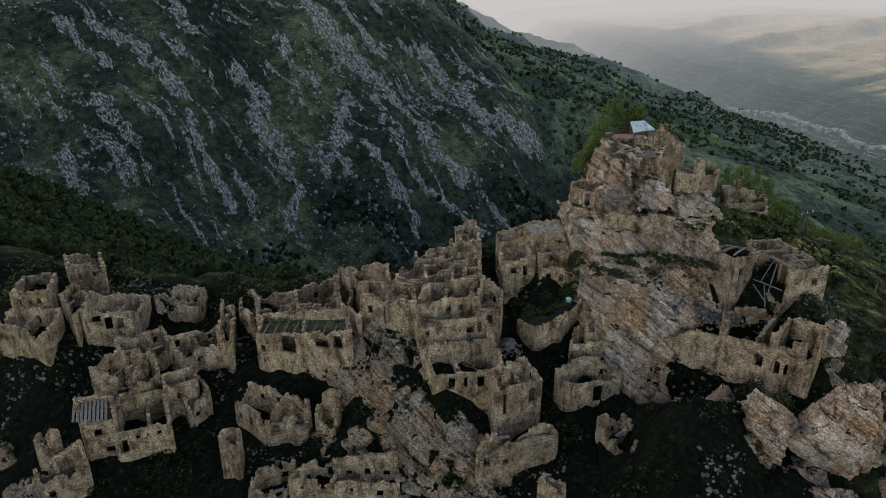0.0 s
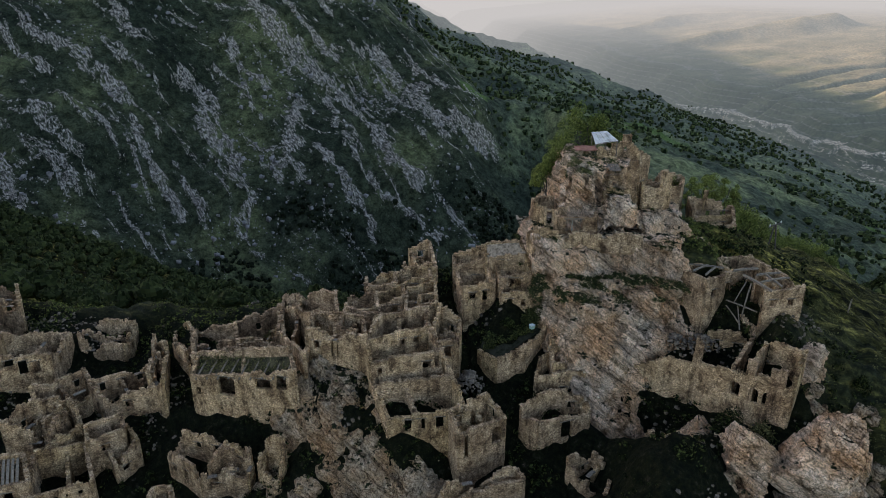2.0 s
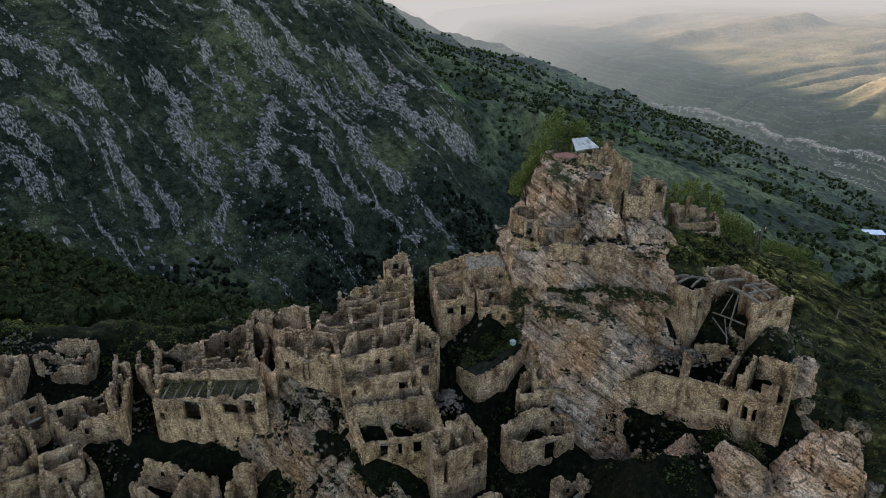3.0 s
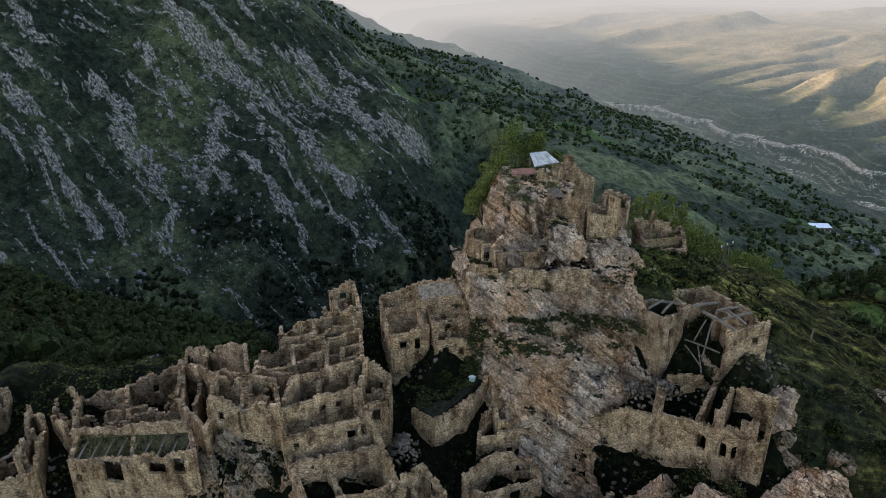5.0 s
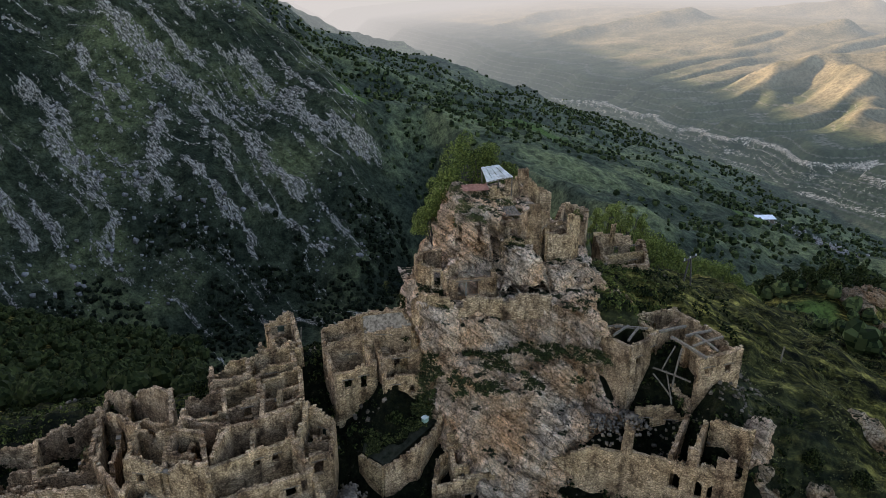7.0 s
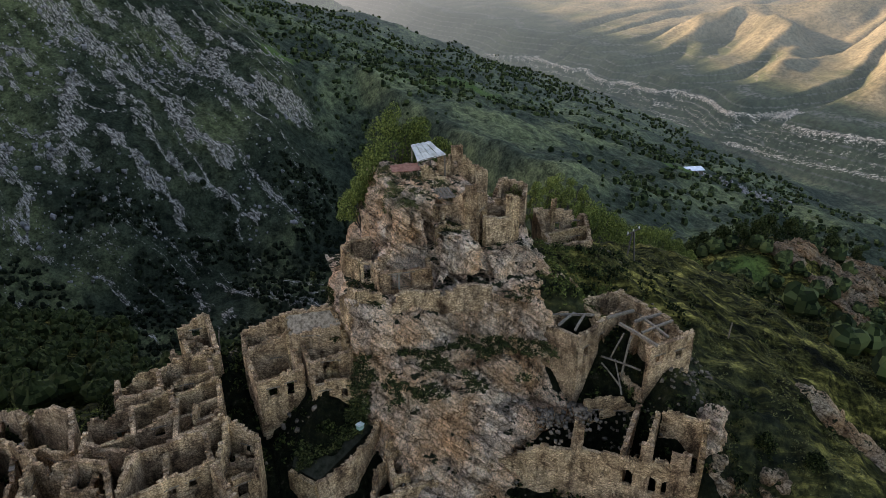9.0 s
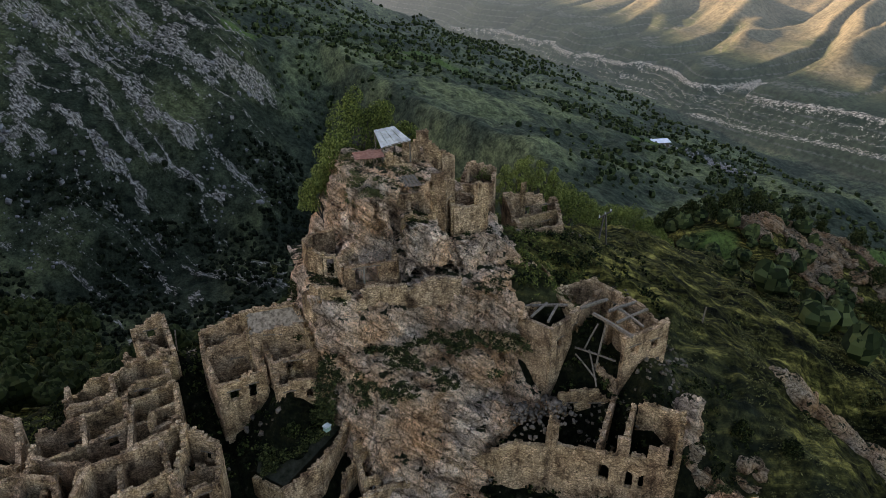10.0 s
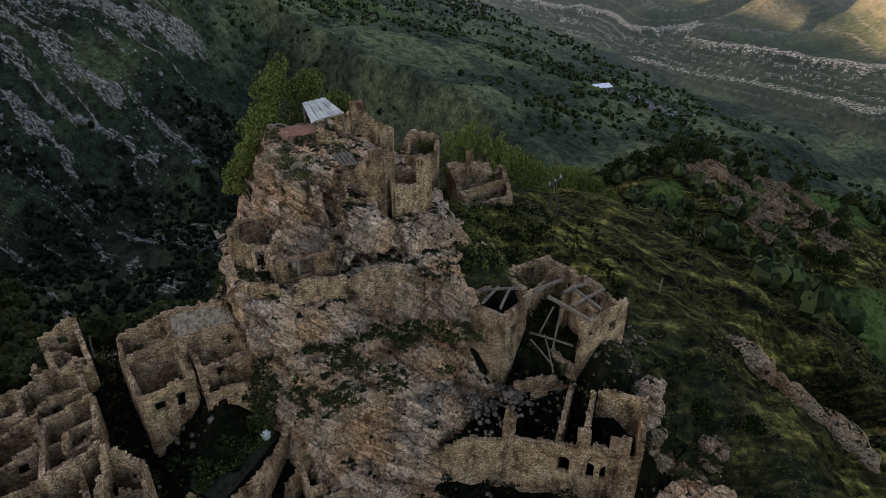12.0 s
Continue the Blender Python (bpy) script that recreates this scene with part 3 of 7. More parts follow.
def plain_material(name, dark, light, scale=3.0, rough=0.8, metal=0.0):
    m, n, l, b = material(name)
    geo = n.new("ShaderNodeNewGeometry")
    t = node(n, "ShaderNodeTexNoise", Scale=scale, Detail=6.0, Roughness=0.65)
    l.new(geo.outputs["Position"], t.inputs["Vector"])
    r = ramp(n, [(0.35, dark), (0.65, light)])
    l.new(t.outputs["Fac"], r.inputs["Fac"])
    l.new(r.outputs["Color"], b.inputs["Base Color"])
    b.inputs["Roughness"].default_value = rough
    b.inputs["Specular IOR Level"].default_value = 0.04 if rough > 0.7 else 0.3
    b.inputs["Metallic"].default_value = metal
    return m


def leaf_material(name, stops):
    m, n, l, b = material(name)
    geo = n.new("ShaderNodeNewGeometry")
    big = node(n, "ShaderNodeTexNoise", Scale=0.12, Detail=3.0)
    l.new(geo.outputs["Position"], big.inputs["Vector"])
    add = n.new("ShaderNodeMath")
    add.operation = "MULTIPLY_ADD"
    add.inputs[1].default_value = 0.55
    l.new(geo.outputs["Random Per Island"], add.inputs[0])
    half = n.new("ShaderNodeMath")
    half.operation = "MULTIPLY"
    half.inputs[1].default_value = 0.5
    l.new(big.outputs["Fac"], half.inputs[0])
    l.new(half.outputs[0], add.inputs[2])
    r = ramp(n, stops)
    l.new(add.outputs[0], r.inputs["Fac"])
    l.new(r.outputs["Color"], b.inputs["Base Color"])
    b.inputs["Roughness"].default_value = 0.8
    b.inputs["Specular IOR Level"].default_value = 0.05
    tr = n.new("ShaderNodeBsdfTranslucent")
    l.new(r.outputs["Color"], tr.inputs["Color"])
    mix = n.new("ShaderNodeMixShader")
    mix.inputs[0].default_value = 0.3
    l.new(b.outputs[0], mix.inputs[1])
    l.new(tr.outputs[0], mix.inputs[2])
    l.new(mix.outputs[0], n["Material Output"].inputs["Surface"])
    return m


TIMBER = timber_material()
BARK = plain_material("bark", (0.04, 0.035, 0.03), (0.12, 0.10, 0.08), 8.0, 0.9)
SHEET = plain_material("weathered_sheet_metal", (0.30, 0.285, 0.24), (0.56, 0.54, 0.47), 1.5, 0.75)
RUST = plain_material("rusted_sheet", (0.16, 0.07, 0.045), (0.30, 0.15, 0.10), 2.5, 0.8)
RUBBLE = plain_material("grey_limestone", (0.05, 0.040, 0.028), (0.23, 0.18, 0.128), 0.9, 0.95)
PALE_ROCK = plain_material("pale_boulders", (0.09, 0.08, 0.068), (0.30, 0.27, 0.235), 0.25, 0.95)
BROWN_ROCK = crag_material("brown_rock", (0.52, 0.46, 0.38))
LEAF = leaf_material("fresh_leaves", [(0.2, (0.032, 0.044, 0.011)), (0.5, (0.090, 0.112, 0.025)), (0.85, (0.235, 0.255, 0.066))])
DARK_LEAF = leaf_material("dark_leaves", [(0.2, (0.006, 0.010, 0.004)), (0.5, (0.028, 0.040, 0.014)), (0.85, (0.11, 0.13, 0.042))])
WOOD_LEAF = leaf_material("wood_leaves", [(0.25, (0.012, 0.016, 0.005)), (0.5, (0.028, 0.036, 0.011)), (0.85, (0.066, 0.076, 0.022))])
CRAG_WEED = leaf_material("ledge_weeds", [(0.2, (0.008, 0.011, 0.004)), (0.6, (0.035, 0.042, 0.013)), (0.95, (0.14, 0.145, 0.045))])
HILL_ROCK = crag_material("hillside_rock", (0.66, 0.60, 0.50))
GRASS = leaf_material("rough_grass", [(0.2, (0.022, 0.026, 0.009)), (0.5, (0.085, 0.085, 0.030)), (0.85, (0.21, 0.19, 0.075))])
CREST_LEAF = leaf_material("crest_plants", [(0.2, (0.012, 0.018, 0.005)), (0.5, (0.060, 0.072, 0.018)), (0.85, (0.19, 0.20, 0.05))])
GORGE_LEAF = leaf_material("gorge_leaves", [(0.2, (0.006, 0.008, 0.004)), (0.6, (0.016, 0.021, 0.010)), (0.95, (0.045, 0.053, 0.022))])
WEED = leaf_material("weeds", [(0.2, (0.003, 0.005, 0.002)), (0.6, (0.014, 0.019, 0.006)), (0.95, (0.105, 0.120, 0.032))])
GROUND, DISTANCE, STONE, CRAG, HAZE = ground_material(), ground_material(True), masonry_material(), crag_material(), haze_material()

# ---- the land as one sheet ----
fine_b = np.arange(-46, 72.01, 0.175)
coarse_l = np.arange(-180, -46, 4.0)
coarse_r = np.arange(76, 180.1, 4.0)
bearings = np.concatenate([coarse_l, fine_b, coarse_r])
near_r = np.concatenate([[0.2, 4.0, 9.0, 14.0, 19.0], np.geomspace(24, 470, 260, endpoint=False), np.geomspace(470, 830, 180)])
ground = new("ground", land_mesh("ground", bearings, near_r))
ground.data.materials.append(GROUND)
tagged(ground, "rough green mountain land with striped rock faces and deep valleys", "ground", kind="structure")
# Far hills; their material carries the painted haze.
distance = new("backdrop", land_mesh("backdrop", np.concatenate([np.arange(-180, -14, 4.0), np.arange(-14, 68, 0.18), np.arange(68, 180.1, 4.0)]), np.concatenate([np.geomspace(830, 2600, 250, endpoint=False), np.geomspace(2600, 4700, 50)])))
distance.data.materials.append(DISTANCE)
tagged(distance, "far bare hills with cliff bands, fading into painted haze", "hills", kind="structure")

# Added glowing arc behind the far hills, painted as haze.
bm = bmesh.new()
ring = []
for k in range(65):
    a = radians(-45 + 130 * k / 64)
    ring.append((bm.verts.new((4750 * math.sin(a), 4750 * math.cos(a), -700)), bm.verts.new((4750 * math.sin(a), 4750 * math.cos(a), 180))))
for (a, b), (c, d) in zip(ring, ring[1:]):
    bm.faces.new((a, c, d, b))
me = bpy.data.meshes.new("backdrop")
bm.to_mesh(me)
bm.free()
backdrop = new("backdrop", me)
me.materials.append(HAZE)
tagged(backdrop, "pale warm haze painted as a glowing arc closing the far valley", "haze", kind="structure")


# ---- builders ----
def thing(name, at, label, category, group=""):
    ob = new(name)
    ob.location = at
    ob.empty_display_size = 0.5
    return tagged(ob, label, category, group)


def put(name, me, mat, parent, label=""):
    ob = new(name, me)
    if mat and not me.materials:
        me.materials.append(mat)
    if parent:
        ob.parent = parent
        ob.location = -parent.location if parent.type == "EMPTY" else (0, 0, 0)
    if label:
        ob["label"] = label
    return ob


def wall_mesh(p0, p1, zb, zt0, zt1, thick=0.44, openings=(), ragged=0.7, seed=0, cell=0.33):
    """A rubble wall from p0 to p1 in plan, with a crumbling top. openings: (u0, u1, v0, v1, arched), v from zb."""
    rng = np.random.default_rng(seed + 1000)
    L = math.hypot(p1[0] - p0[0], p1[1] - p0[1])
    H = max(zt0, zt1) - zb + ragged
    us = list(np.linspace(0, L, max(3, int(L / cell)) + 1))
    vs = list(np.linspace(0, H, max(3, int(H / (cell * 0.85))) + 1))

    def snap(vals, q):
        k = min(range(len(vals)), key=lambda i: abs(vals[i] - q))
        if abs(vals[k] - q) < cell * 0.35 and 0 < k < len(vals) - 1:
            vals[k] = q
        else:
            vals.append(q)
            vals.sort()
    for u0, u1, v0, v1, arch in openings:
        for q in (u0, u1):
            snap(us, q)
        for q in (v0, v1):
            snap(vs, q)
        if arch:
            for f in (0.12, 0.27, 0.5, 0.73, 0.88):
                us.append(u0 + (u1 - u0) * f)
            w = (u1 - u0) / 2
            for f in (0.0, 0.35, 0.66, 0.87):
                vs.append(v1 - w + w * f)
            us.sort()
            vs.sort()
    us, vs = np.array(us), np.array(vs)
    nu, nv = len(us) - 1, len(vs) - 1
    uc, vc = (us[:-1] + us[1:]) / 2, (vs[:-1] + vs[1:]) / 2
    off = rng.uniform(0, 100)
    prof = np.array([(zt0 + (zt1 - zt0) * u / L) - zb + ragged * (0.8 * noise.noise((u * 0.45 + off, 0.3, off)) + 0.22 * noise.noise((u * 1.7, off, 1.0)) + 0.12 * noise.noise((u * 4.1, off, 5.0))) for u in uc])
    for _ in range(int(L * ragged * 0.26 + rng.uniform(0, 1))):
        at, half, deep = rng.uniform(0, L), rng.uniform(0.5, 1.7), rng.uniform(0.5, 2.2) * min(1.0, ragged + 0.25)
        prof -= deep * np.clip(1 - np.abs(uc - at) / half, 0, 1) ** 0.7
    solid = vc[None, :] < prof[:, None]
    for u0, u1, v0, v1, arch in openings:
        inside = ((uc > u0) & (uc < u1))[:, None] & ((vc > v0) & (vc < v1))[None, :]
        if arch:
            w = (u1 - u0) / 2
            um = (u0 + u1) / 2
            above = np.clip(vc - (v1 - w), 0, None)[None, :]
            inside &= (uc - um)[:, None] ** 2 + above ** 2 < w * w
        solid &= ~inside
    solid[:, 0] = True
    d = Vector((p1[0] - p0[0], p1[1] - p0[1], 0)).normalized()
    nrm = Vector((d.y, -d.x, 0))
    verts, uvs, index, faces, fuv = [], [], {}, [], []

    def vert(i, j, s):
        k = (i, j, s)
        if k not in index:
            e = 0.05 if 0 < j else 0.0
            ju, jv, jt = rng.uniform(-e, e), rng.uniform(-e, e), rng.uniform(-0.014, 0.014)
            t = thick * (0.5 if s else -0.5) + jt
            q = Vector((p0[0], p0[1], zb)) + d * (us[i] + ju) + nrm * t + Vector((0, 0, vs[j] + jv))
            index[k] = len(verts)
            verts.append(q)
            uvs.append((us[i] + off, vs[j] + (0.17 if s else 0.0)))
        return index[k]

    def quad(ks, uvq=None):
        ids = [vert(*k) for k in ks]
        faces.append(ids)
        fuv.extend(uvq or [uvs[i] for i in ids])
    for i in range(nu):
        for j in range(nv):
            if not solid[i, j]:
                continue
            quad([(i, j, 1), (i + 1, j, 1), (i + 1, j + 1, 1), (i, j + 1, 1)])
            quad([(i + 1, j, 0), (i, j, 0), (i, j + 1, 0), (i + 1, j + 1, 0)])
            u, v = us[i] + off, vs[j]
            if i == 0 or not solid[i - 1, j]:
                quad([(i, j, 0), (i, j, 1), (i, j + 1, 1), (i, j + 1, 0)], [(u, v), (u + thick, v), (u + thick, vs[j + 1]), (u, vs[j + 1])])
            if i == nu - 1 or not solid[i + 1, j]:
                quad([(i + 1, j, 1), (i + 1, j, 0), (i + 1, j + 1, 0), (i + 1, j + 1, 1)], [(u, v), (u + thick, v), (u + thick, vs[j + 1]), (u, vs[j + 1])])
            if j == nv - 1 or not solid[i, j + 1]:
                quad([(i, j + 1, 1), (i + 1, j + 1, 1), (i + 1, j + 1, 0), (i, j + 1, 0)], [(u, v), (us[i + 1] + off, v), (us[i + 1] + off, v + thick), (u, v + thick)])
            if j > 0 and not solid[i, j - 1]:
                quad([(i, j, 0), (i + 1, j, 0), (i + 1, j, 1), (i, j, 1)], [(u, v), (us[i + 1] + off, v), (us[i + 1] + off, v + thick), (u, v + thick)])
    for i in range(nu):
        tops = [j for j in range(nv) if solid[i, j] and (j == nv - 1 or not solid[i, j + 1])]
        for j in tops[-1:]:
            for _ in range(int(rng.uniform(0, 1.8))):
                c = Vector((p0[0], p0[1], zb)) + d * (us[i] + rng.uniform(0, cell)) + nrm * rng.uniform(-0.3, 0.3) * thick * 1.6 + Vector((0, 0, vs[j + 1] + rng.uniform(-0.03, 0.07)))
                a = rng.uniform(0, 3.14)
                e1 = (d * math.cos(a) + nrm * math.sin(a)) * rng.uniform(0.08, 0.20)
                e2 = (nrm * math.cos(a) - d * math.sin(a)) * rng.uniform(0.08, 0.17)
                e3 = Vector((rng.uniform(-0.04, 0.04), rng.uniform(-0.04, 0.04), rng.uniform(0.04, 0.10)))
                k = len(verts)
                for q in (c - e1 - e2 - e3, c + e1 - e2 - e3, c + e1 + e2 - e3, c - e1 + e2 - e3, c - e1 * 0.8 - e2 + e3, c + e1 - e2 * 0.7 + e3, c + e1 * 0.8 + e2 + e3, c - e1 + e2 * 0.7 + e3):
                    verts.append(q)
                u, v = rng.uniform(0, 40), rng.uniform(0, 40)
                for f in ((4, 5, 6, 7), (0, 1, 5, 4), (1, 2, 6, 5), (2, 3, 7, 6), (3, 0, 4, 7)):
                    faces.append([k + q for q in f])
                    fuv.extend([(u, v), (u + 0.2, v), (u + 0.2, v + 0.1), (u, v + 0.1)])
    me = bpy.data.meshes.new("wall")
    me.from_pydata([tuple(v) for v in verts], [], faces)
    lay = me.uv_layers.new(name="UVMap")
    lay.data.foreach_set("uv", np.array(fuv, dtype=np.float32).ravel())
    me.update()
    return me


def ground_at(x, y):
    X, Y = np.array([float(x)]), np.array([float(y)])
    if abs(x) < 240 and y < 220:
        return float((hill(X, Y) + 0.55 * fbm(X / 2.3, Y / 2.3, 5, 60) + 1.2 * fbm(X / 9, Y / 9, 3, 61))[0])
    return float(detail(X, Y, land(X, Y))[0][0])


SEED = [0]


def beam_mesh(name, a, b, wide, high):
    """A squared, slightly bowed timber from a to b."""
    a, b = Vector(a), Vector(b)
    d = b - a
    side = Vector((-d.y, d.x, 0))
    side = side.normalized() if side.length > 1e-3 else Vector((1, 0, 0))
    up = d.cross(side).normalized()
    if up.z < 0:
        up = -up
    bm = bmesh.new()
    rings = []
    for k in range(5):
        u = k / 4
        c = a + d * u + up * (0.06 * math.sin(u * math.pi) * min(1, d.length / 3))
        w, h = wide * (0.5 - 0.04 * (k % 2)), high * (0.5 + 0.04 * (k % 2))
        rings.append([bm.verts.new(c + side * (w * sx) + up * (h * sy)) for sx, sy in ((-1, -1), (1, -1), (1, 1), (-1, 1))])
    for r, q in zip(rings, rings[1:]):
        for k in range(4):
            bm.faces.new((r[k], r[(k + 1) % 4], q[(k + 1) % 4], q[k]))
    bm.faces.new(rings[0][::-1])
    bm.faces.new(rings[-1])
    bmesh.ops.recalc_face_normals(bm, faces=bm.faces[:])
    me = bpy.data.meshes.new(name)
    bm.to_mesh(me)
    bm.free()
    return me


def ruin(label, walls, group="ruined houses", name="ruined_house", deep=1.5):
    """A roofless stone house. walls: ((x0, y0), (x1, y1), top0, top1, base or None, openings, ragged)."""
    x = sum(w[0][0] + w[1][0] for w in walls) / (2 * len(walls))
    y = sum(w[0][1] + w[1][1] for w in walls) / (2 * len(walls))
    home = thing(name, (x, y, ground_at(x, y)), label, "ruin", group)
    for w in walls:
        p0, p1, z0, z1 = w[:4]
        foot = min(ground_at(*p0), ground_at(*p1), ground_at((p0[0] + p1[0]) / 2, (p0[1] + p1[1]) / 2))
        base = min(w[4], foot - 0.6) if len(w) > 4 and w[4] is not None and w[4] < 3 else (w[4] if len(w) > 4 and w[4] is not None else min(foot, z0 - 2, z1 - 2) - deep)
        ops = w[5] if len(w) > 5 else ()
        rag = w[6] if len(w) > 6 else 0.6
        SEED[0] += 1
        L = math.hypot(p1[0] - p0[0], p1[1] - p0[1])
        if name == "ruined_house" and not ops and L > 3.0 and min(z0, z1) - foot > 2.6:
            pick = np.random.default_rng(SEED[0] + 77)
            low = min(z0, z1) - pick.uniform(1.9, 2.4)
            ops = tuple((u - pick.uniform(0.3, 0.5), u + pick.uniform(0.3, 0.5), low, low + pick.uniform(0.8, 1.3), 0) for u in np.arange(1.2, L - 1.0, 2.3) if pick.uniform() < 0.62)
        put("wall", wall_mesh(p0, p1, base, z0, z1, 0.44, [(a, b, c - base, d - base, e) for a, b, c, d, e in ops], rag, SEED[0]), STONE, home)
        L = math.hypot(p1[0] - p0[0], p1[1] - p0[1])
        for u0, u1, v0, v1, arch in ops:
            if not arch and u1 - u0 >= 0.65:
                f0, f1 = max(u0 - 0.25, 0.05) / L, min(u1 + 0.25, L - 0.05) / L
                a = (p0[0] + (p1[0] - p0[0]) * f0, p0[1] + (p1[1] - p0[1]) * f0, v1 + 0.02)
                b = (p0[0] + (p1[0] - p0[0]) * f1, p0[1] + (p1[1] - p0[1]) * f1, v1 + 0.02)
                put("lintel", beam_mesh("lintel", a, b, 0.48, 0.12), TIMBER, home, "weathered grey timber lintel")
    return home


def quad_ruin(label, pts, tops, ops=None, rag=0.6, base=None, cross=(), skip=(), rooms=True):
    """Four or more corners in plan order with the wall tops at them."""
    n = len(pts)
    walls = []
    for k in range(n):
        j = (k + 1) % n
        if k in skip:
            continue
        walls.append((pts[k], pts[j], tops[k], tops[j], base, (ops or {}).get(k, ()), rag))
    walls += list(cross)
    long = max(range(n), key=lambda k: math.hypot(pts[k][0] - pts[(k + 1) % n][0], pts[k][1] - pts[(k + 1) % n][1]))
    if n == 4 and rooms:
        f = 0.36 + 0.28 * ((SEED[0] * 37) % 10) / 10
        a, b, c, d = (Vector((*pts[(long + k) % 4], tops[(long + k) % 4])) for k in range(4))
        p, q = a.lerp(b, f), d.lerp(c, f)
        if (a - b).length > 5.0:
            walls.append(((p.x, p.y), (q.x, q.y), p.z - 0.9, q.z - 0.7, base, ((1.2, 2.0, min(p.z, q.z) - 2.8, min(p.z, q.z) - 1.0, 0),) if (p - q).length > 3.2 else (), rag + 0.2))
    return ruin(label, walls)


def vnoise3(p, seed=0):
    i = np.floor(p).astype(np.int64)
    f = p - i
    f = f * f * (3 - 2 * f)
    total = 0.0
    for dx in (0, 1):
        for dy in (0, 1):
            for dz in (0, 1):
                w = (f[..., 0] if dx else 1 - f[..., 0]) * (f[..., 1] if dy else 1 - f[..., 1]) * (f[..., 2] if dz else 1 - f[..., 2])
                total = total + w * lattice(i[..., 0] + dx + (i[..., 2] + dz) * 7919, i[..., 1] + dy - (i[..., 2] + dz) * 104729, seed)
    return total


def fbm3(p, octaves=4, seed=0):
    total, amp = 0.0, 1.0
    for k in range(octaves):
        total = total + amp * vnoise3(p * 2.0 ** k + 11.3 * k, seed + k)
        amp *= 0.5
    return total


def worley(p, seed=0):
    """Jittered cells: a number for the cell of each point, and the gap between its two nearest seeds."""
    i = np.floor(p).astype(np.int64)
    f1, f2 = np.full(p.shape[:-1], 9.0), np.full(p.shape[:-1], 9.0)
    cell = np.zeros(p.shape[:-1])
    for dx in (-1, 0, 1):
        for dy in (-1, 0, 1):
            for dz in (-1, 0, 1):
                a, b = i[..., 0] + dx + (i[..., 2] + dz) * 7919, i[..., 1] + dy - (i[..., 2] + dz) * 104729
                jx, jy, jz = lattice(a, b, seed), lattice(a, b, seed + 1), lattice(a, b, seed + 2)
                d = (i[..., 0] + dx + 0.5 + 0.45 * jx - p[..., 0]) ** 2 + (i[..., 1] + dy + 0.5 + 0.45 * jy - p[..., 1]) ** 2 + (i[..., 2] + dz + 0.5 + 0.45 * jz - p[..., 2]) ** 2
                near = d < f1
                f2 = np.where(near, f1, np.minimum(f2, d))
                cell = np.where(near, jx * 0.6 + jz * 0.4, cell)
                f1 = np.where(near, d, f1)
    return cell, np.sqrt(f2) - np.sqrt(f1)


def fractured(P, size, seed):
    """How far each point of a bedded rock stands out: blocks of about that size, with clefts between them."""
    bent = P + (0.30 * size) * np.stack([vnoise3(P / size, seed + 4), vnoise3(P / size, seed + 5), vnoise3(P / size, seed + 6)], -1)
    x, y, z = bent[..., 0], bent[..., 1], bent[..., 2]
    cell, gap = worley(np.stack([(0.77 * x - 0.64 * z) / (1.5 * size), y / (1.3 * size), (0.64 * x + 0.12 * y + 0.77 * z) / (0.75 * size)], -1), seed)
    return size * (0.22 * cell - 0.15 * np.clip(1 - gap / 0.16, 0, 1))


def grid_mesh(name, P, closed=True):
    nr, nb = P.shape[:2]
    me = bpy.data.meshes.new(name)
    me.vertices.add(nr * nb)
    me.vertices.foreach_set("co", P.astype(np.float32).ravel())
    cols = np.arange(nb if closed else nb - 1)
    i = np.arange(nr - 1)[:, None] * nb
    a, b = i + cols[None, :], i + (cols[None, :] + 1) % nb
    q = np.stack([a, b, b + nb, a + nb], -1).reshape(-1, 4)
    me.loops.add(q.size)
    me.polygons.add(len(q))
    me.loops.foreach_set("vertex_index", q.ravel().astype(np.int32))
    me.polygons.foreach_set("loop_start", np.arange(0, q.size, 4, dtype=np.int32))
    me.update(calc_edges=True)
    return me


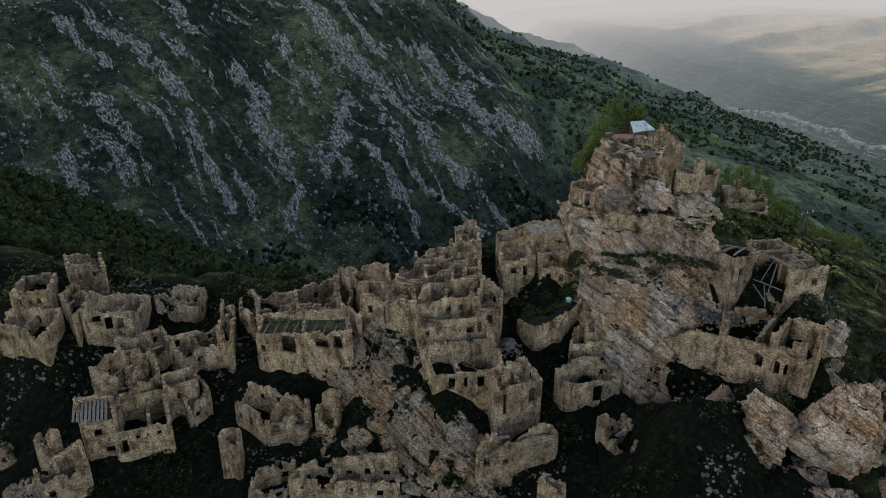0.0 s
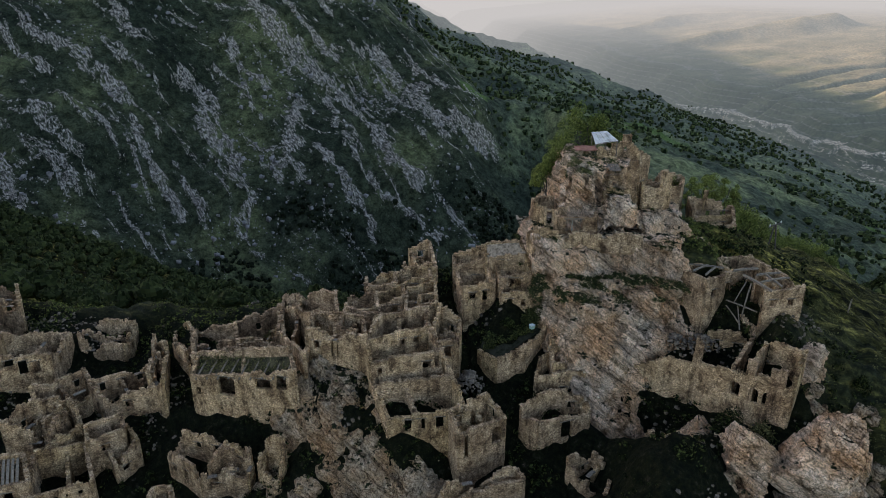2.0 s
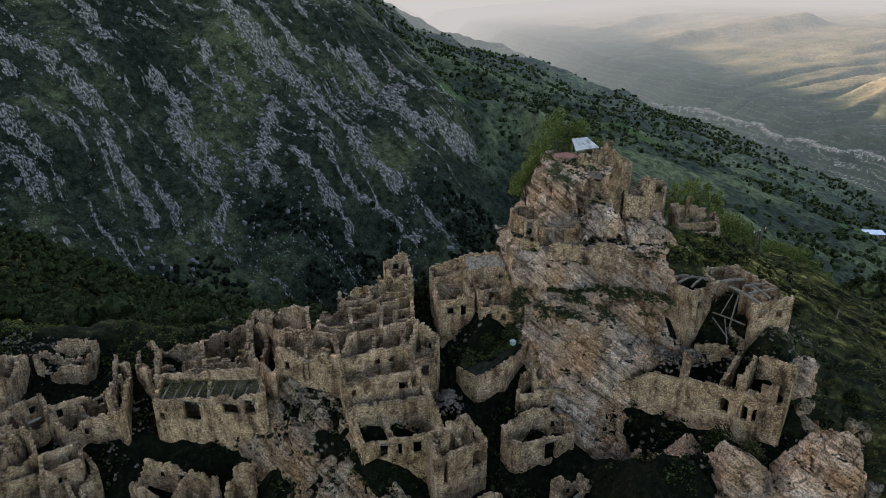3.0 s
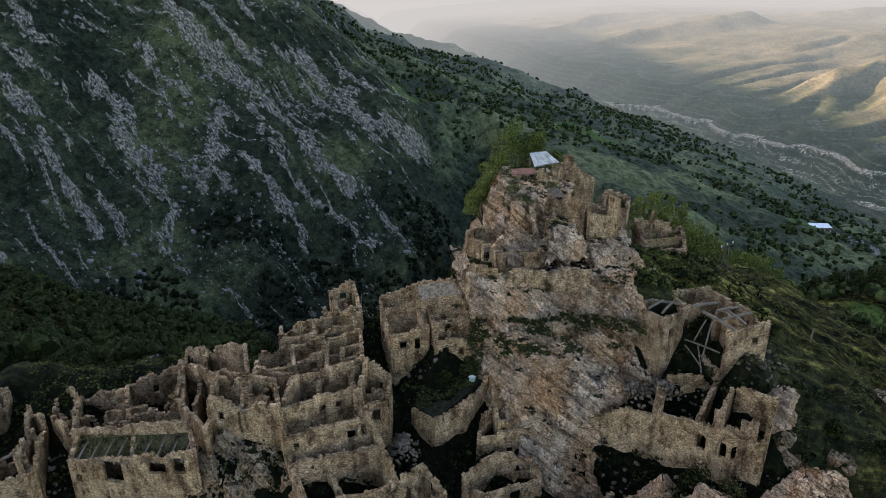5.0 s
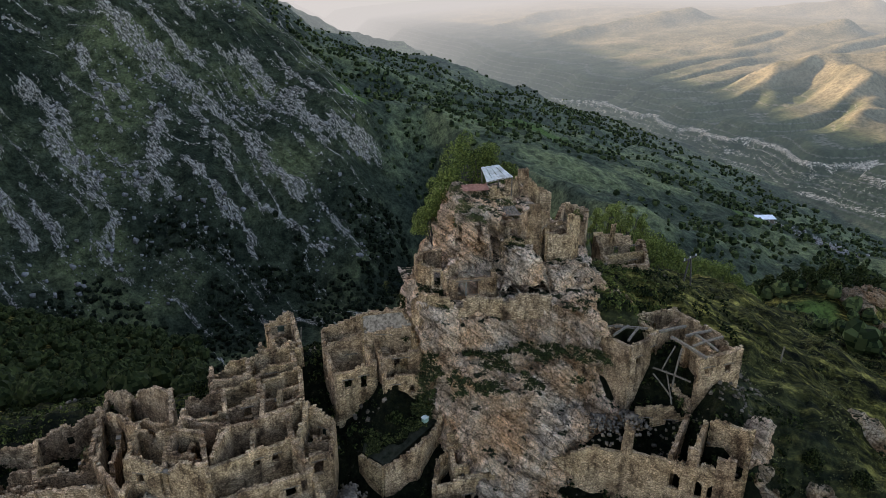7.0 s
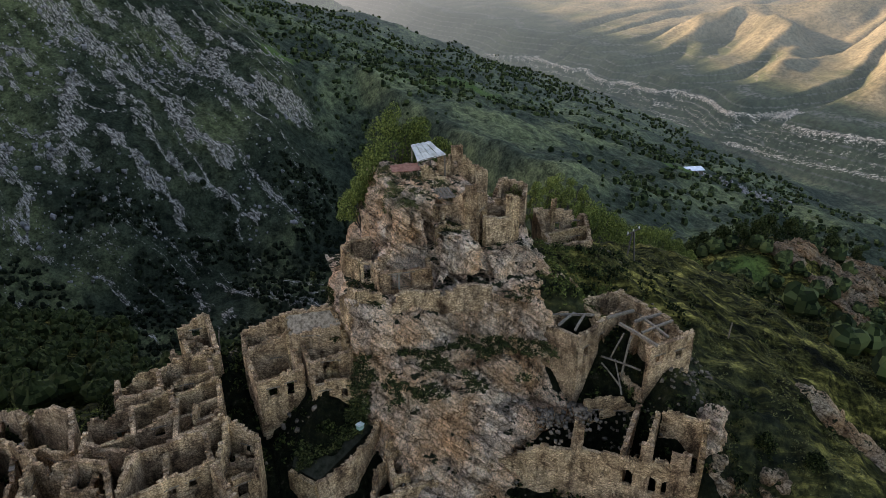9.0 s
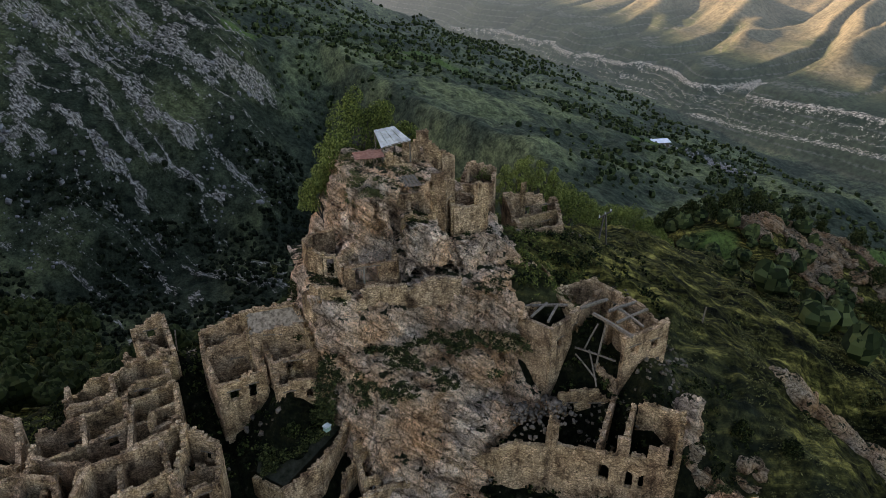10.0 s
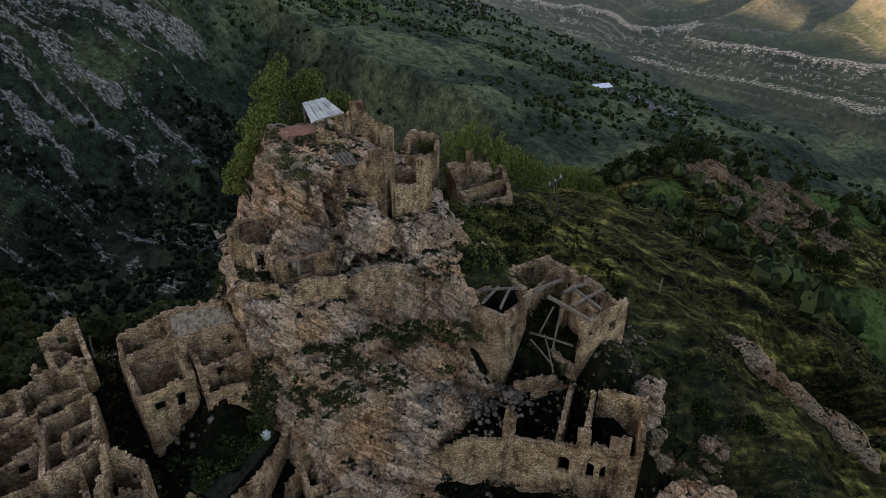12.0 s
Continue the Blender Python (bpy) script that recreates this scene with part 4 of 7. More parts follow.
def rock_sheet(name, xs, ys, surface, seed, layer=1.3, cell=0.125, bite=1.0):
    """A steep mass of slanting beds over a plan rectangle; surface(x, y) gives its broad form."""
    x, y = np.meshgrid(np.arange(xs[0], xs[1], cell), np.arange(ys[0], ys[1], cell))
    x = x + 0.35 * cell * lattice(np.arange(x.size).reshape(x.shape), 1, seed)
    z = surface(x, y)
    gy, gx = np.gradient(z, cell)
    nrm = np.stack([-gx, -gy, np.ones_like(z)], -1)
    nrm /= np.linalg.norm(nrm, axis=-1, keepdims=True)
    P = np.stack([x, y, z], -1)
    steep = np.clip(1.25 - nrm[..., 2], 0.15, 1)
    w = (0.64 * x + 0.12 * y + 0.77 * z) + 0.35 * fbm3(P / 4.0, 2, seed + 1)
    no = np.floor(w / layer).astype(np.int64)
    saw = (w / layer) % 1.0
    along = 0.77 * x - 0.64 * z + 0.5 * y + 0.5 * vnoise3(P / 1.7, seed + 8)
    block = np.floor(along / (2.0 + 1.6 * lattice(no, 2, seed)) + 9.0 * lattice(no, 3, seed)).astype(np.int64)
    thin = np.floor(w / (layer * 0.24)).astype(np.int64)
    push = 0.50 * lattice(no, 7, seed + 2) + 0.38 * lattice(no * 31 + block, 5, seed + 3) + 0.45 * (saw - 0.5)
    push = push + 0.10 * lattice(thin * 17 + np.floor(along / 0.8 + 0.37 * thin).astype(np.int64), 9, seed + 4)
    knob = np.abs(fbm3(P / 2.6, 3, seed + 11))
    push = 0.6 * push + 0.8 * fbm3(P / 4.5, 3, seed + 5) - 0.7 * np.clip(0.35 - knob, 0, 1) + 0.16 * fbm3(P / 0.7, 3, seed + 6) + fractured(P, 2.3, seed + 80) + fractured(P, 0.9, seed + 90)
    P = P + nrm * (push * steep * bite)[..., None]
    P[..., 2] += 0.10 * fbm(x / 0.6, y / 0.6, 2, seed + 7)
    return grid_mesh(name, P, False)


def facet_rock(name, centre, size, seed, turn=0, facets=15, nb=90):
    """A broken block with flat faces, split along slanting beds."""
    r = np.random.default_rng(seed)
    n = r.normal(size=(facets, 3))
    n = np.concatenate([n, [(0.64, 0.12, 0.77), (-0.75, -0.1, 0.66), (0.1, -0.95, 0.3), (-0.5, -0.8, 0.3), (0.6, -0.75, 0.25)]])
    n /= np.linalg.norm(n, axis=1, keepdims=True)
    h = r.uniform(0.62, 0.95, len(n))
    th = np.linspace(0, 2 * np.pi, nb, endpoint=False)
    ph = np.linspace(0.02, np.pi * 0.78, int(nb * 0.45))
    d = np.stack([np.sin(ph)[:, None] * np.cos(th)[None], np.sin(ph)[:, None] * np.sin(th)[None], np.repeat(np.cos(ph)[:, None], nb, 1)], -1)
    rad = np.min(h / np.maximum(d @ n.T, 0.08), axis=-1)
    P = d * np.minimum(rad, 1.25)[..., None] * np.array(size)
    ca, sa = math.cos(radians(turn)), math.sin(radians(turn))
    P = np.stack([P[..., 0] * ca - P[..., 1] * sa, P[..., 0] * sa + P[..., 1] * ca, P[..., 2]], -1)
    m = min(size)
    Q = P + np.array(centre)
    w = 0.64 * Q[..., 0] + 0.12 * Q[..., 1] + 0.77 * Q[..., 2] + 0.25 * vnoise3(Q / 2.0, seed)
    lay = max(0.45, m * 0.34)
    no = np.floor(w / lay).astype(np.int64)
    push = 0.10 * m * lattice(no, 3, seed) + 0.07 * m * ((w / lay) % 1.0) + 0.09 * m * fbm3(Q / (m * 0.9), 3, seed + 2) + 0.07 * fbm3(Q / 0.5, 2, seed + 3) + fractured(Q, max(0.8, 0.42 * m), seed + 5) + 0.8 * fractured(Q, max(0.45, 0.17 * m), seed + 8)
    Q = Q + d * push[..., None]
    return grid_mesh(name, Q[::-1])


# ---- the crag ----
def lower_form(x, y):
    """A slanting slab under the ledge, a weedy shelf, and broken rock falling into the hollow at the foot."""
    bow = 0.7 * np.sin(x * 0.55) + 0.5 * np.sin(x * 1.3 + 1.0)
    slab = 6.4 + np.interp(x, [26, 31], [1.75, 3.6]) * (y - np.interp(x, [20, 25.4, 28, 30, 32, 36], [89.3, 90.0, 89.6, 88.8, 87.4, 86.5]) + 0.5 * bow)
    shelf = 1.2 + 0.42 * (y - 86.5) - 0.24 * (x - 26) + 0.7 * fbm(x / 2.5, y / 2.5, 3, 203)
    brow = -1.6 + 2.0 * (y - 83.4 + bow - 0.12 * (x - 27))
    tread = -3.6 + 0.5 * (y - 82.6) - 0.10 * np.abs(x - 26) + 0.6 * fbm(x / 2.0, y / 2.0, 3, 204)
    foot = -5.2 + 3.0 * (y - 80.9 + 0.8 * bow - 0.10 * (x - 27))
    front = np.maximum(slab, np.maximum(np.minimum(shelf, brow), np.minimum(tread, foot)))
    left = 7.5 + 4.0 * (x - 18.0 - 0.60 * np.clip(92 - y, 0, 12) - 0.12 * np.clip(y - 92, 0, 20))
    right = 5.2 - 2.0 * (x - 35.4) + 1.5 * np.clip(y - 88, 0, 6)
    back = 7.4 - 2.2 * (y - 100.5 - 0.5 * np.clip(x - 20, 0, 16))
    top = 7.2 + 0.10 * (y - 92) + 0.25 * fbm(x / 3, y / 3, 2, 201)
    z = np.minimum(np.minimum(front, np.minimum(left, right)), np.minimum(top, back))
    cleft = 1.6 * np.exp(-((0.70 * (x - 31.0) + 0.71 * (y - 86.0)) / 0.55) ** 2) * step(26, 28, x)
    return np.maximum(z - cleft, -17)


def upper_form(x, y):
    """The knoll with its grassy top, two great lumps in front, and the bench that carries the summit houses."""
    bow = 0.35 * np.sin(x * 1.9 + 0.6) + 0.25 * np.sin(x * 3.7)
    top = 14.5 + 0.12 * (y - 99) - 0.16 * np.clip(x - 25, 0, 9) + 0.35 * fbm(x / 2, y / 2, 3, 202)
    cliff = np.minimum(8.0 + 3.2 * (y - 95.6 + bow), 8.6 + 3.0 * (x - 21.8 + 0.3 * np.sin(y * 1.3)))
    knoll = np.minimum(np.minimum(top, cliff), np.minimum(14.4 - 2.2 * (x - 30.5 - 0.45 * np.clip(y - 98, 0, 9)), 14.4 - 1.5 * (y - 106.0)))
    lump = np.minimum(np.minimum(13.9 - 0.12 * (x - 24.2) ** 2, 8.6 + 2.7 * (y - 93.3 + bow)), np.minimum(9.0 + 3.4 * (x - 22.4), 9.0 + 4.0 * (26.9 - x)))
    boss = np.minimum(np.minimum(11.9 - 0.12 * (x - 27.5), 7.4 + 3.0 * (y - 90.9 + 0.7 * bow)), np.minimum(8.0 + 4.0 * (x - 26.2), 8.0 + 3.0 * (31.4 - x)))
    bench = np.minimum(np.minimum(9.4 + 0.42 * np.clip(y - 96, 0, 8), 6.8 + 2.0 * (y - 91.6 + 0.8 * bow)), np.minimum(np.minimum(9.6 - 1.1 * (x - 36.2), 12.0 - 1.5 * (y - 105.5)), 9.0 + 3.0 * (x - 26.2)))
    return np.maximum(np.maximum(np.maximum(knoll, bench), np.maximum(lump, boss)), 3.0)


crag = thing("crag", (27, 97, -6), "massive tilted limestone crag with grassy ledges carrying the summit ruins", "crag")
put("lower_cliff", rock_sheet("lower_cliff", (11, 43), (76, 110), lower_form, 1), CRAG, crag, "pale cliff of slanting limestone beds")
put("summit_knoll", rock_sheet("summit_knoll", (18.5, 42), (91, 110), upper_form, 2, 1.1, 0.115, 0.9), CRAG, crag, "limestone knoll with a grassy top")
for k, (c, size, turn) in enumerate([((33.4, 92.0, 7.6), (1.6, 1.3, 2.2), 15), ((22.6, 94.6, 8.8), (1.3, 1.2, 2.0), 30),
                                     ((24.0, 83.6, -5.6), (2.6, 2.4, 2.4), 20), ((28.6, 83.4, -4.4), (2.6, 1.8, 2.2), -20), ((32.4, 82.2, -4.8), (2.4, 1.8, 2.4), 15), ((31.0, 85.4, 0.2), (2.2, 1.8, 2.0), -30), ((21.0, 87.0, -2.6), (2.4, 1.6, 2.2), 10), ((26.2, 86.0, -0.6), (2.4, 1.6, 1.8), 0)]):
    put("boulder", facet_rock("boulder", c, size, 400 + k, turn, nb=104), CRAG, crag)


def outcrop(centre, size, turn, seed, label, nb=80):
    ob = put("rock_outcrop", facet_rock("rock_outcrop", centre, size, seed, turn, nb=nb), CRAG, None)
    return tagged(ob, label, "rock")


outcrop((37.6, 69.0, -11.5), (4.4, 4.0, 5.2), 25, 11, "huge pale limestone outcrop below the arched house", 170)
outcrop((45.6, 66.6, -10.5), (4.6, 4.8, 6.0), 60, 12, "huge pale limestone outcrop on the slope", 170)
outcrop((34.3, 73.2, -12.5), (2.8, 3.0, 4.2), -35, 13, "leaning limestone outcrop under the arched house", 130)
outcrop((43.5, 62.0, -18.0), (4.8, 4.0, 4.2), 30, 14, "broad pale limestone outcrop on the lower slope", 140)
outcrop((47.5, 75.5, -3.6), (2.6, 2.0, 3.2), 30, 15, "jagged limestone outcrop beside the corner house", 110)


def village_cliff(x, y):
    """Bare rock breaking out of the slope below the tall house."""
    d, _, _ = crest_line(x, y, [(-9.0, 82.5, 0), (-5.0, 77.0, 0), (1.5, 69.0, 0)])
    return hill(x, y) + 1.3 + 1.2 * fbm(x / 3.5, y / 3.5, 3, 210) - 0.10 * np.clip(d - 2.0, 0, None) ** 2


bare_cliff = put("rocky_bluff", rock_sheet("rocky_bluff", (-17, 9), (63, 86), village_cliff, 3, 1.2, 0.16), HILL_ROCK, None)
tagged(bare_cliff, "steep brown rock face below the tall stone house", "rock")
for k, (x, y, a, top) in enumerate([(-3.2, 73.6, 2.6, 2.2), (-6.4, 74.8, 2.8, 3.0), (-1.0, 70.4, 2.4, 2.0), (2.2, 71.0, 2.6, 2.4), (-8.6, 78.0, 2.4, 3.2), (-4.6, 69.6, 2.6, 2.2), (-11.0, 73.6, 2.2, 2.0),
                                  (-15.0, 76.0, 2.2, 1.6), (49.0, 70.4, 2.4, 2.2), (50.6, 66.8, 2.4, 2.0), (52.6, 71.6, 1.8, 1.4), (47.0, 72.6, 2.0, 2.0), (41.6, 65.4, 2.6, 2.2), (51.0, 62.8, 2.6, 2.0), (35.6, 66.2, 2.2, 1.8), (-52.0, 70.0, 3.0, 2.4), (-58.0, 74.0, 3.0, 3.0), (-47.0, 66.0, 2.6, 2.0)]):
    mass = thing("rock_outcrop", (x, y, ground_at(x, y)), "rough broken limestone outcrop in the hillside", "rock")
    for i in range(5):
        u = 1.26 * i + 0.7 * k
        px, py = x + 0.55 * a * math.cos(u), y + 0.5 * a * math.sin(u)
        put("rock", facet_rock("rock", (px, py, ground_at(px, py) - 0.35 * top), (a * (0.55 + 0.10 * (i % 3)), a * 0.50, top * (0.52 + 0.14 * ((i + k) % 3))), 600 + 7 * k + i, 50 * i + 20 * k, nb=40), HILL_ROCK, mass)
rib = thing("rock_rib", (67, 78, ground_at(67, 78)), "long slanting limestone rib breaking through the grassy slope", "rock")
for k in range(11):
    u = 0.28 + 0.072 * k
    x, y = 62.6 + 8.4 * u + 0.5 * (k % 2), 85.6 - 17 * u
    put("rock", facet_rock("rock", (x, y, ground_at(x, y) - 0.6), (2.4, 1.7 + 0.4 * (k % 3), 1.9 + 0.35 * (k % 2)), 250 + k, -62 + 9 * (k % 3), nb=80), HILL_ROCK, rib)
for k, (x, y, a) in enumerate([(165, 178, 4.0), (172, 181, 4.4), (178, 176, 4.0), (170, 171, 3.6), (184, 170, 4.0), (176, 164, 3.6), (190, 163, 3.2), (196, 156, 3.0)]):
    outcrop((x, y, ground_at(x, y) - 0.8), (a * 1.3, a, a * 0.75), 30 * k, 270 + k, "brown broken rock on the grassy knoll", 60).data.materials[0] = BROWN_ROCK


# ---- the corner house ----
def seg(p, q, z0, z1=None, base=None, ops=(), rag=0.12):
    return (p, q, z0, z0 if z1 is None else z1, base, ops, rag)


A, B, C, D, E, F, G, H, I = (35.4, 86.4), (37.3, 83.1), (40.9, 84.6), (42.6, 79.5), (47.6, 80.0), (46.3, 84.6), (45.0, 88.6), (40.2, 88.3), (38.6, 87.2)
corner_house = ruin("tall stone corner house without a roof, open balcony and bare beams", [
    seg(A, B, 4.4, 4.2, -2.6), seg(B, C, 4.2, 4.4, -2.6, ((0.8, 1.5, 1.6, 2.7, 0), (3.1, 3.9, 0.9, 3.2, 0))),
    seg(C, D, -0.2, -0.5, -2.4, (), 0.4), seg(D, E, 4.2, 4.4, -2.4), seg(E, F, 4.4, 4.5, -3.0), seg(F, G, 4.5, 4.8, -3.0),
    seg(G, H, 4.8, 4.6, -3.0, ((2.0, 2.5, 2.6, 3.4, 0),)), seg(H, I, 4.6, 4.4, -2.6), seg(I, A, 4.4, 4.4, -2.6),
    seg(C, (44.6, 86.6), 4.4, 4.5, -2.6), seg(C, H, 4.4, 4.4, -2.6), seg((43.4, 83.4), F, 4.2, 4.4, -2.6), seg((44.4, 80.1), (44.6, 83.6), 4.2, 4.2, -2.4)])
arched_house = ruin("roofless stone house with three round-arched windows and tall wall piers", [
    seg((34.7, 78.0), (42.8, 70.8), -3.9, -2.6, -9.5, ((4.45, 5.55, -6.5, -4.6, 1), (6.5, 7.55, -6.6, -4.7, 1), (8.0, 9.0, -6.4, -4.7, 1)), 0.3),
    seg((34.7, 78.0), (35.4, 77.4), -0.6, -1.6, -5, (), 0.5), seg((39.1, 74.1), (39.9, 73.4), -1.4, -1.4, -5, (), 0.3), seg((41.0, 72.4), (42.2, 71.3), -1.7, -1.5, -5, (), 0.4),
    seg((42.8, 70.8), (45.2, 73.6), -1.8, -0.2, -9.5, (), 0.3), seg((45.2, 73.6), (42.6, 76.3), -0.4, -0.9, -7, (), 0.5),
    seg((39.6, 73.8), (42.4, 76.6), -1.6, -0.8, -7, (), 0.5), seg((38.1, 75.2), (42.6, 79.5), -3.0, -0.9, -7, ((0.8, 1.8, -6.0, -3.6, 0),), 0.6),
    seg((34.9, 78.2), (37.5, 81.2), -3.0, -2.6, -8, (), 0.8), seg((37.5, 81.2), (42.6, 79.5), -1.7, -1.4, -8, (), 0.5)])
slope_house = ruin("roofless stone house standing alone behind the crag", [
    seg((43.6, 101.0), (49.6, 102.4), 4.1, 3.7, -1.5, ((1.3, 2.0, 1.2, 2.9, 0), (2.4, 3.0, 1.4, 2.6, 0)), 0.2), seg((49.6, 102.4), (51.0, 106.8), 3.9, 5.0, -2.5, (), 0.35),
    seg((51.0, 106.8), (44.6, 108.0), 5.1, 6.3, -3, (), 0.5), seg((44.6, 108.0), (43.6, 101.0), 6.2, 4.2, -2, (), 0.35), seg((44.6, 104.2), (50.3, 104.8), 4.6, 4.3, -2, ((3.4, 4.4, 1.5, 3.4, 0),), 0.4),
    seg((43.9, 102.9), (46.8, 103.2), 3.6, 3.4, -1, (), 0.3)])
chimney = put("chimney", wall_mesh((46.6, 107.5), (47.15, 107.4), 3.0, 7.3, 7.3, 0.5, (), 0.05, 901), STONE, slope_house, "square stone chimney stack")
back_house = ruin("square roofless stone house behind the summit", [
    seg((38.4, 107.0), (42.6, 107.2), 8.7, 8.2, 1.0, ((2.0, 2.5, 6.2, 7.0, 0),), 0.3), seg((42.6, 107.2), (44.3, 110.2), 8.4, 8.8, 1, (), 0.2), seg((44.3, 110.2), (41.4, 111.0), 8.9, 9.6, 0, (), 0.3), seg((41.4, 111.0), (38.4, 107.0), 9.6, 9.0, 1, (), 0.3)])
summit_house = ruin("broken stone keep with a tower stump on the summit", [
    seg((30.4, 103.2), (31.7, 102.6), 15.9, 16.2, 12, (), 0.3), seg((31.7, 102.6), (32.9, 102.4), 17.3, 17.1, 12, ((0.3, 0.65, 14.8, 15.6, 0),), 0.25), seg((32.9, 102.4), (34.0, 101.6), 16.3, 15.1, 12, (), 0.4), seg((34.0, 101.6), (35.3, 101.5), 15.2, 14.6, 9, (), 0.25),
    seg((35.3, 101.5), (34.4, 104.5), 14.5, 14.0, 9, (), 0.5), seg((34.4, 104.5), (30.4, 103.2), 14.2, 15.6, 10, (), 0.5), seg((27.9, 101.1), (30.3, 100.2), 15.9, 15.3, 11, (), 0.35), seg((30.3, 100.2), (32.6, 97.8), 14.3, 13.4, 10, (), 0.5)])
middle_house = ruin("tall broken stone house below the summit keep", [
    seg((30.4, 94.8), (31.5, 94.6), 15.6, 15.8, 8.5, (), 0.2), seg((31.5, 94.6), (33.0, 96.0), 15.0, 14.2, 8.5, ((0.5, 1.3, 10.6, 12.9, 0),), 0.3), seg((30.4, 94.8), (29.9, 96.2), 15.2, 13.9, 9, (), 0.3),
    seg((33.0, 96.0), (33.8, 98.2), 14.2, 13.0, 8, (), 0.5), seg((27.2, 94.6), (30.3, 93.6), 11.9, 12.9, 8.8, (), 0.4), seg((30.3, 93.6), (30.4, 94.8), 12.8, 14.4, 8.8, (), 0.3)])
pit_house = ruin("round stone pit wall with a dark hollow beside the keep", [
    seg((27.4, 97.8), (28.2, 96.2), 13.5, 13.3, 10.5, (), 0.2), seg((28.2, 96.2), (29.9, 95.9), 13.3, 13.6, 10.5, ((0.5, 1.3, 11.6, 12.7, 1),), 0.2), seg((29.9, 95.9), (30.6, 97.4), 13.7, 13.9, 10.5, (), 0.2), seg((27.4, 97.8), (28.6, 99.2), 13.6, 14.2, 11, (), 0.2)])
square_house = ruin("roofless stone house with a sunken front wall on the summit", [
    seg((32.2, 93.9), (35.0, 94.0), 12.5, 12.1, 6.5, (), 0.25), seg((34.6, 94.1), (35.9, 94.5), 14.5, 14.2, 6.5, (), 0.2), seg((35.9, 94.5), (37.1, 97.4), 13.8, 11.6, 5, (), 0.5),
    seg((37.1, 97.4), (33.6, 98.0), 11.2, 12.4, 6, (), 0.4), seg((32.2, 93.9), (33.4, 97.8), 12.6, 13.0, 7, (), 0.4)])
lookout = ruin("round broken stone wall on the edge of the crag", [
    seg((18.4, 96.8), (18.5, 95.4), 10.3, 9.9, 3.5, (), 0.2), seg((18.5, 95.4), (19.5, 94.0), 10.0, 9.8, 3.5, (), 0.2), seg((19.5, 94.0), (20.9, 93.6), 9.8, 9.5, 4.5, ((0.3, 0.95, 7.7, 9.4, 0),), 0.15), seg((20.9, 93.6), (22.6, 94.2), 9.6, 10.3, 5.0, (), 0.3), seg((22.6, 94.2), (23.4, 95.6), 10.2, 10.6, 6, (), 0.4),
    seg((18.4, 96.8), (19.4, 98.2), 10.2, 10.0, 4, (), 0.3), seg((19.4, 98.2), (21.6, 98.6), 9.9, 9.8, 5, (), 0.3)])
cave_house = ruin("low stone hut front with a dark timber-framed opening", [
    seg((20.9, 91.7), (25.6, 91.3), 9.3, 9.5, 6.8, ((0.9, 3.0, 7.5, 9.2, 0),), 0.2), seg((20.9, 91.7), (20.8, 93.6), 9.2, 9.6, 6.8, (), 0.3), seg((25.6, 91.3), (25.9, 93.0), 9.4, 9.5, 6.8, (), 0.3)])
put("post", beam_mesh("post", (22.6, 91.45, 7.2), (22.62, 91.45, 9.2), 0.16, 0.16), TIMBER, cave_house, "grey timber post in the opening")
ledge_wall = ruin("long retaining wall of rough stone along the ledge", [seg((17.2, 92.6), (18.4, 90.9), 7.9, 8.3, 4.0, (), 0.3), seg((18.4, 90.9), (20.6, 90.2), 8.4, 8.2, 4.4, (), 0.3), seg((20.6, 90.2), (26.0, 89.7), 7.7, 7.9, 5.4, (), 0.4), seg((26.0, 89.7), (31.0, 88.9), 8.0, 7.8, 5.2, (), 0.35)], group="stone walls", name="retaining_wall")
yard_wall = ruin("curving stone retaining wall round a green terrace", [
    seg((10.2, 85.2), (12.2, 82.6), -5.0, -5.6, -10.5, (), 0.3), seg((12.2, 82.6), (15.6, 83.2), -5.6, -4.2, -10.5, (), 0.3), seg((15.6, 83.2), (18.8, 86.2), -4.2, -3.0, -10, (), 0.3)], group="stone walls", name="retaining_wall")
lower_wall = ruin("rough stone wall tying the crag to the arched house", [seg((31.2, 79.6), (34.6, 77.9), -4.2, -3.8, -10.5, (), 0.6), seg((27.0, 81.2), (31.2, 79.6), -6.2, -4.4, -11, (), 0.7)], group="stone walls", name="retaining_wall")

# ---- the houses ----
quad_ruin("tall broken stone house with two window holes", [(-58.2, 100.9), (-52.6, 100.5), (-58.1, 110.4), (-62.2, 107.1)], [-4.7, -4.4, -6.6, -5.3], {0: ((1.1, 2.0, -7.1, -5.8, 0), (3.5, 4.4, -6.6, -5.3, 0))}, 0.80, -9.7)
quad_ruin("ruined stone house with three front windows beside a wood", [(-61.9, 91.3), (-55.8, 90.1), (-61.7, 102.8), (-66.1, 101.6)], [-4.7, -3.6, -6.6, -6.8], {0: ((1.0, 1.8, -6.6, -5.4, 0), (2.6, 3.4, -6.3, -5.1, 0), (4.2, 5.0, -6.0, -4.8, 0))}, 0.35, None)
quad_ruin("low walled stone yard below a ruined house", [(-62.4, 87.2), (-53.4, 83.4), (-53.4, 88.1), (-61.0, 89.6)], [-7.1, -6.9, -5.6, -6.1], {}, 0.50, None)
quad_ruin("wide ruined stone house with a shallow broken front", [(-50.0, 87.2), (-44.5, 89.8), (-44.7, 96.7), (-51.1, 92.2)], [-5.3, -7.2, -7.6, -5.0], {0: ((0.6, 2.2, -7.5, -6.5, 0), (2.6, 3.6, -9.0, -7.0, 0), (3.8, 5.0, -9.2, -7.4, 0)), 1: ((2.1, 2.8, -9.6, -8.3, 0),)}, 0.50, None)
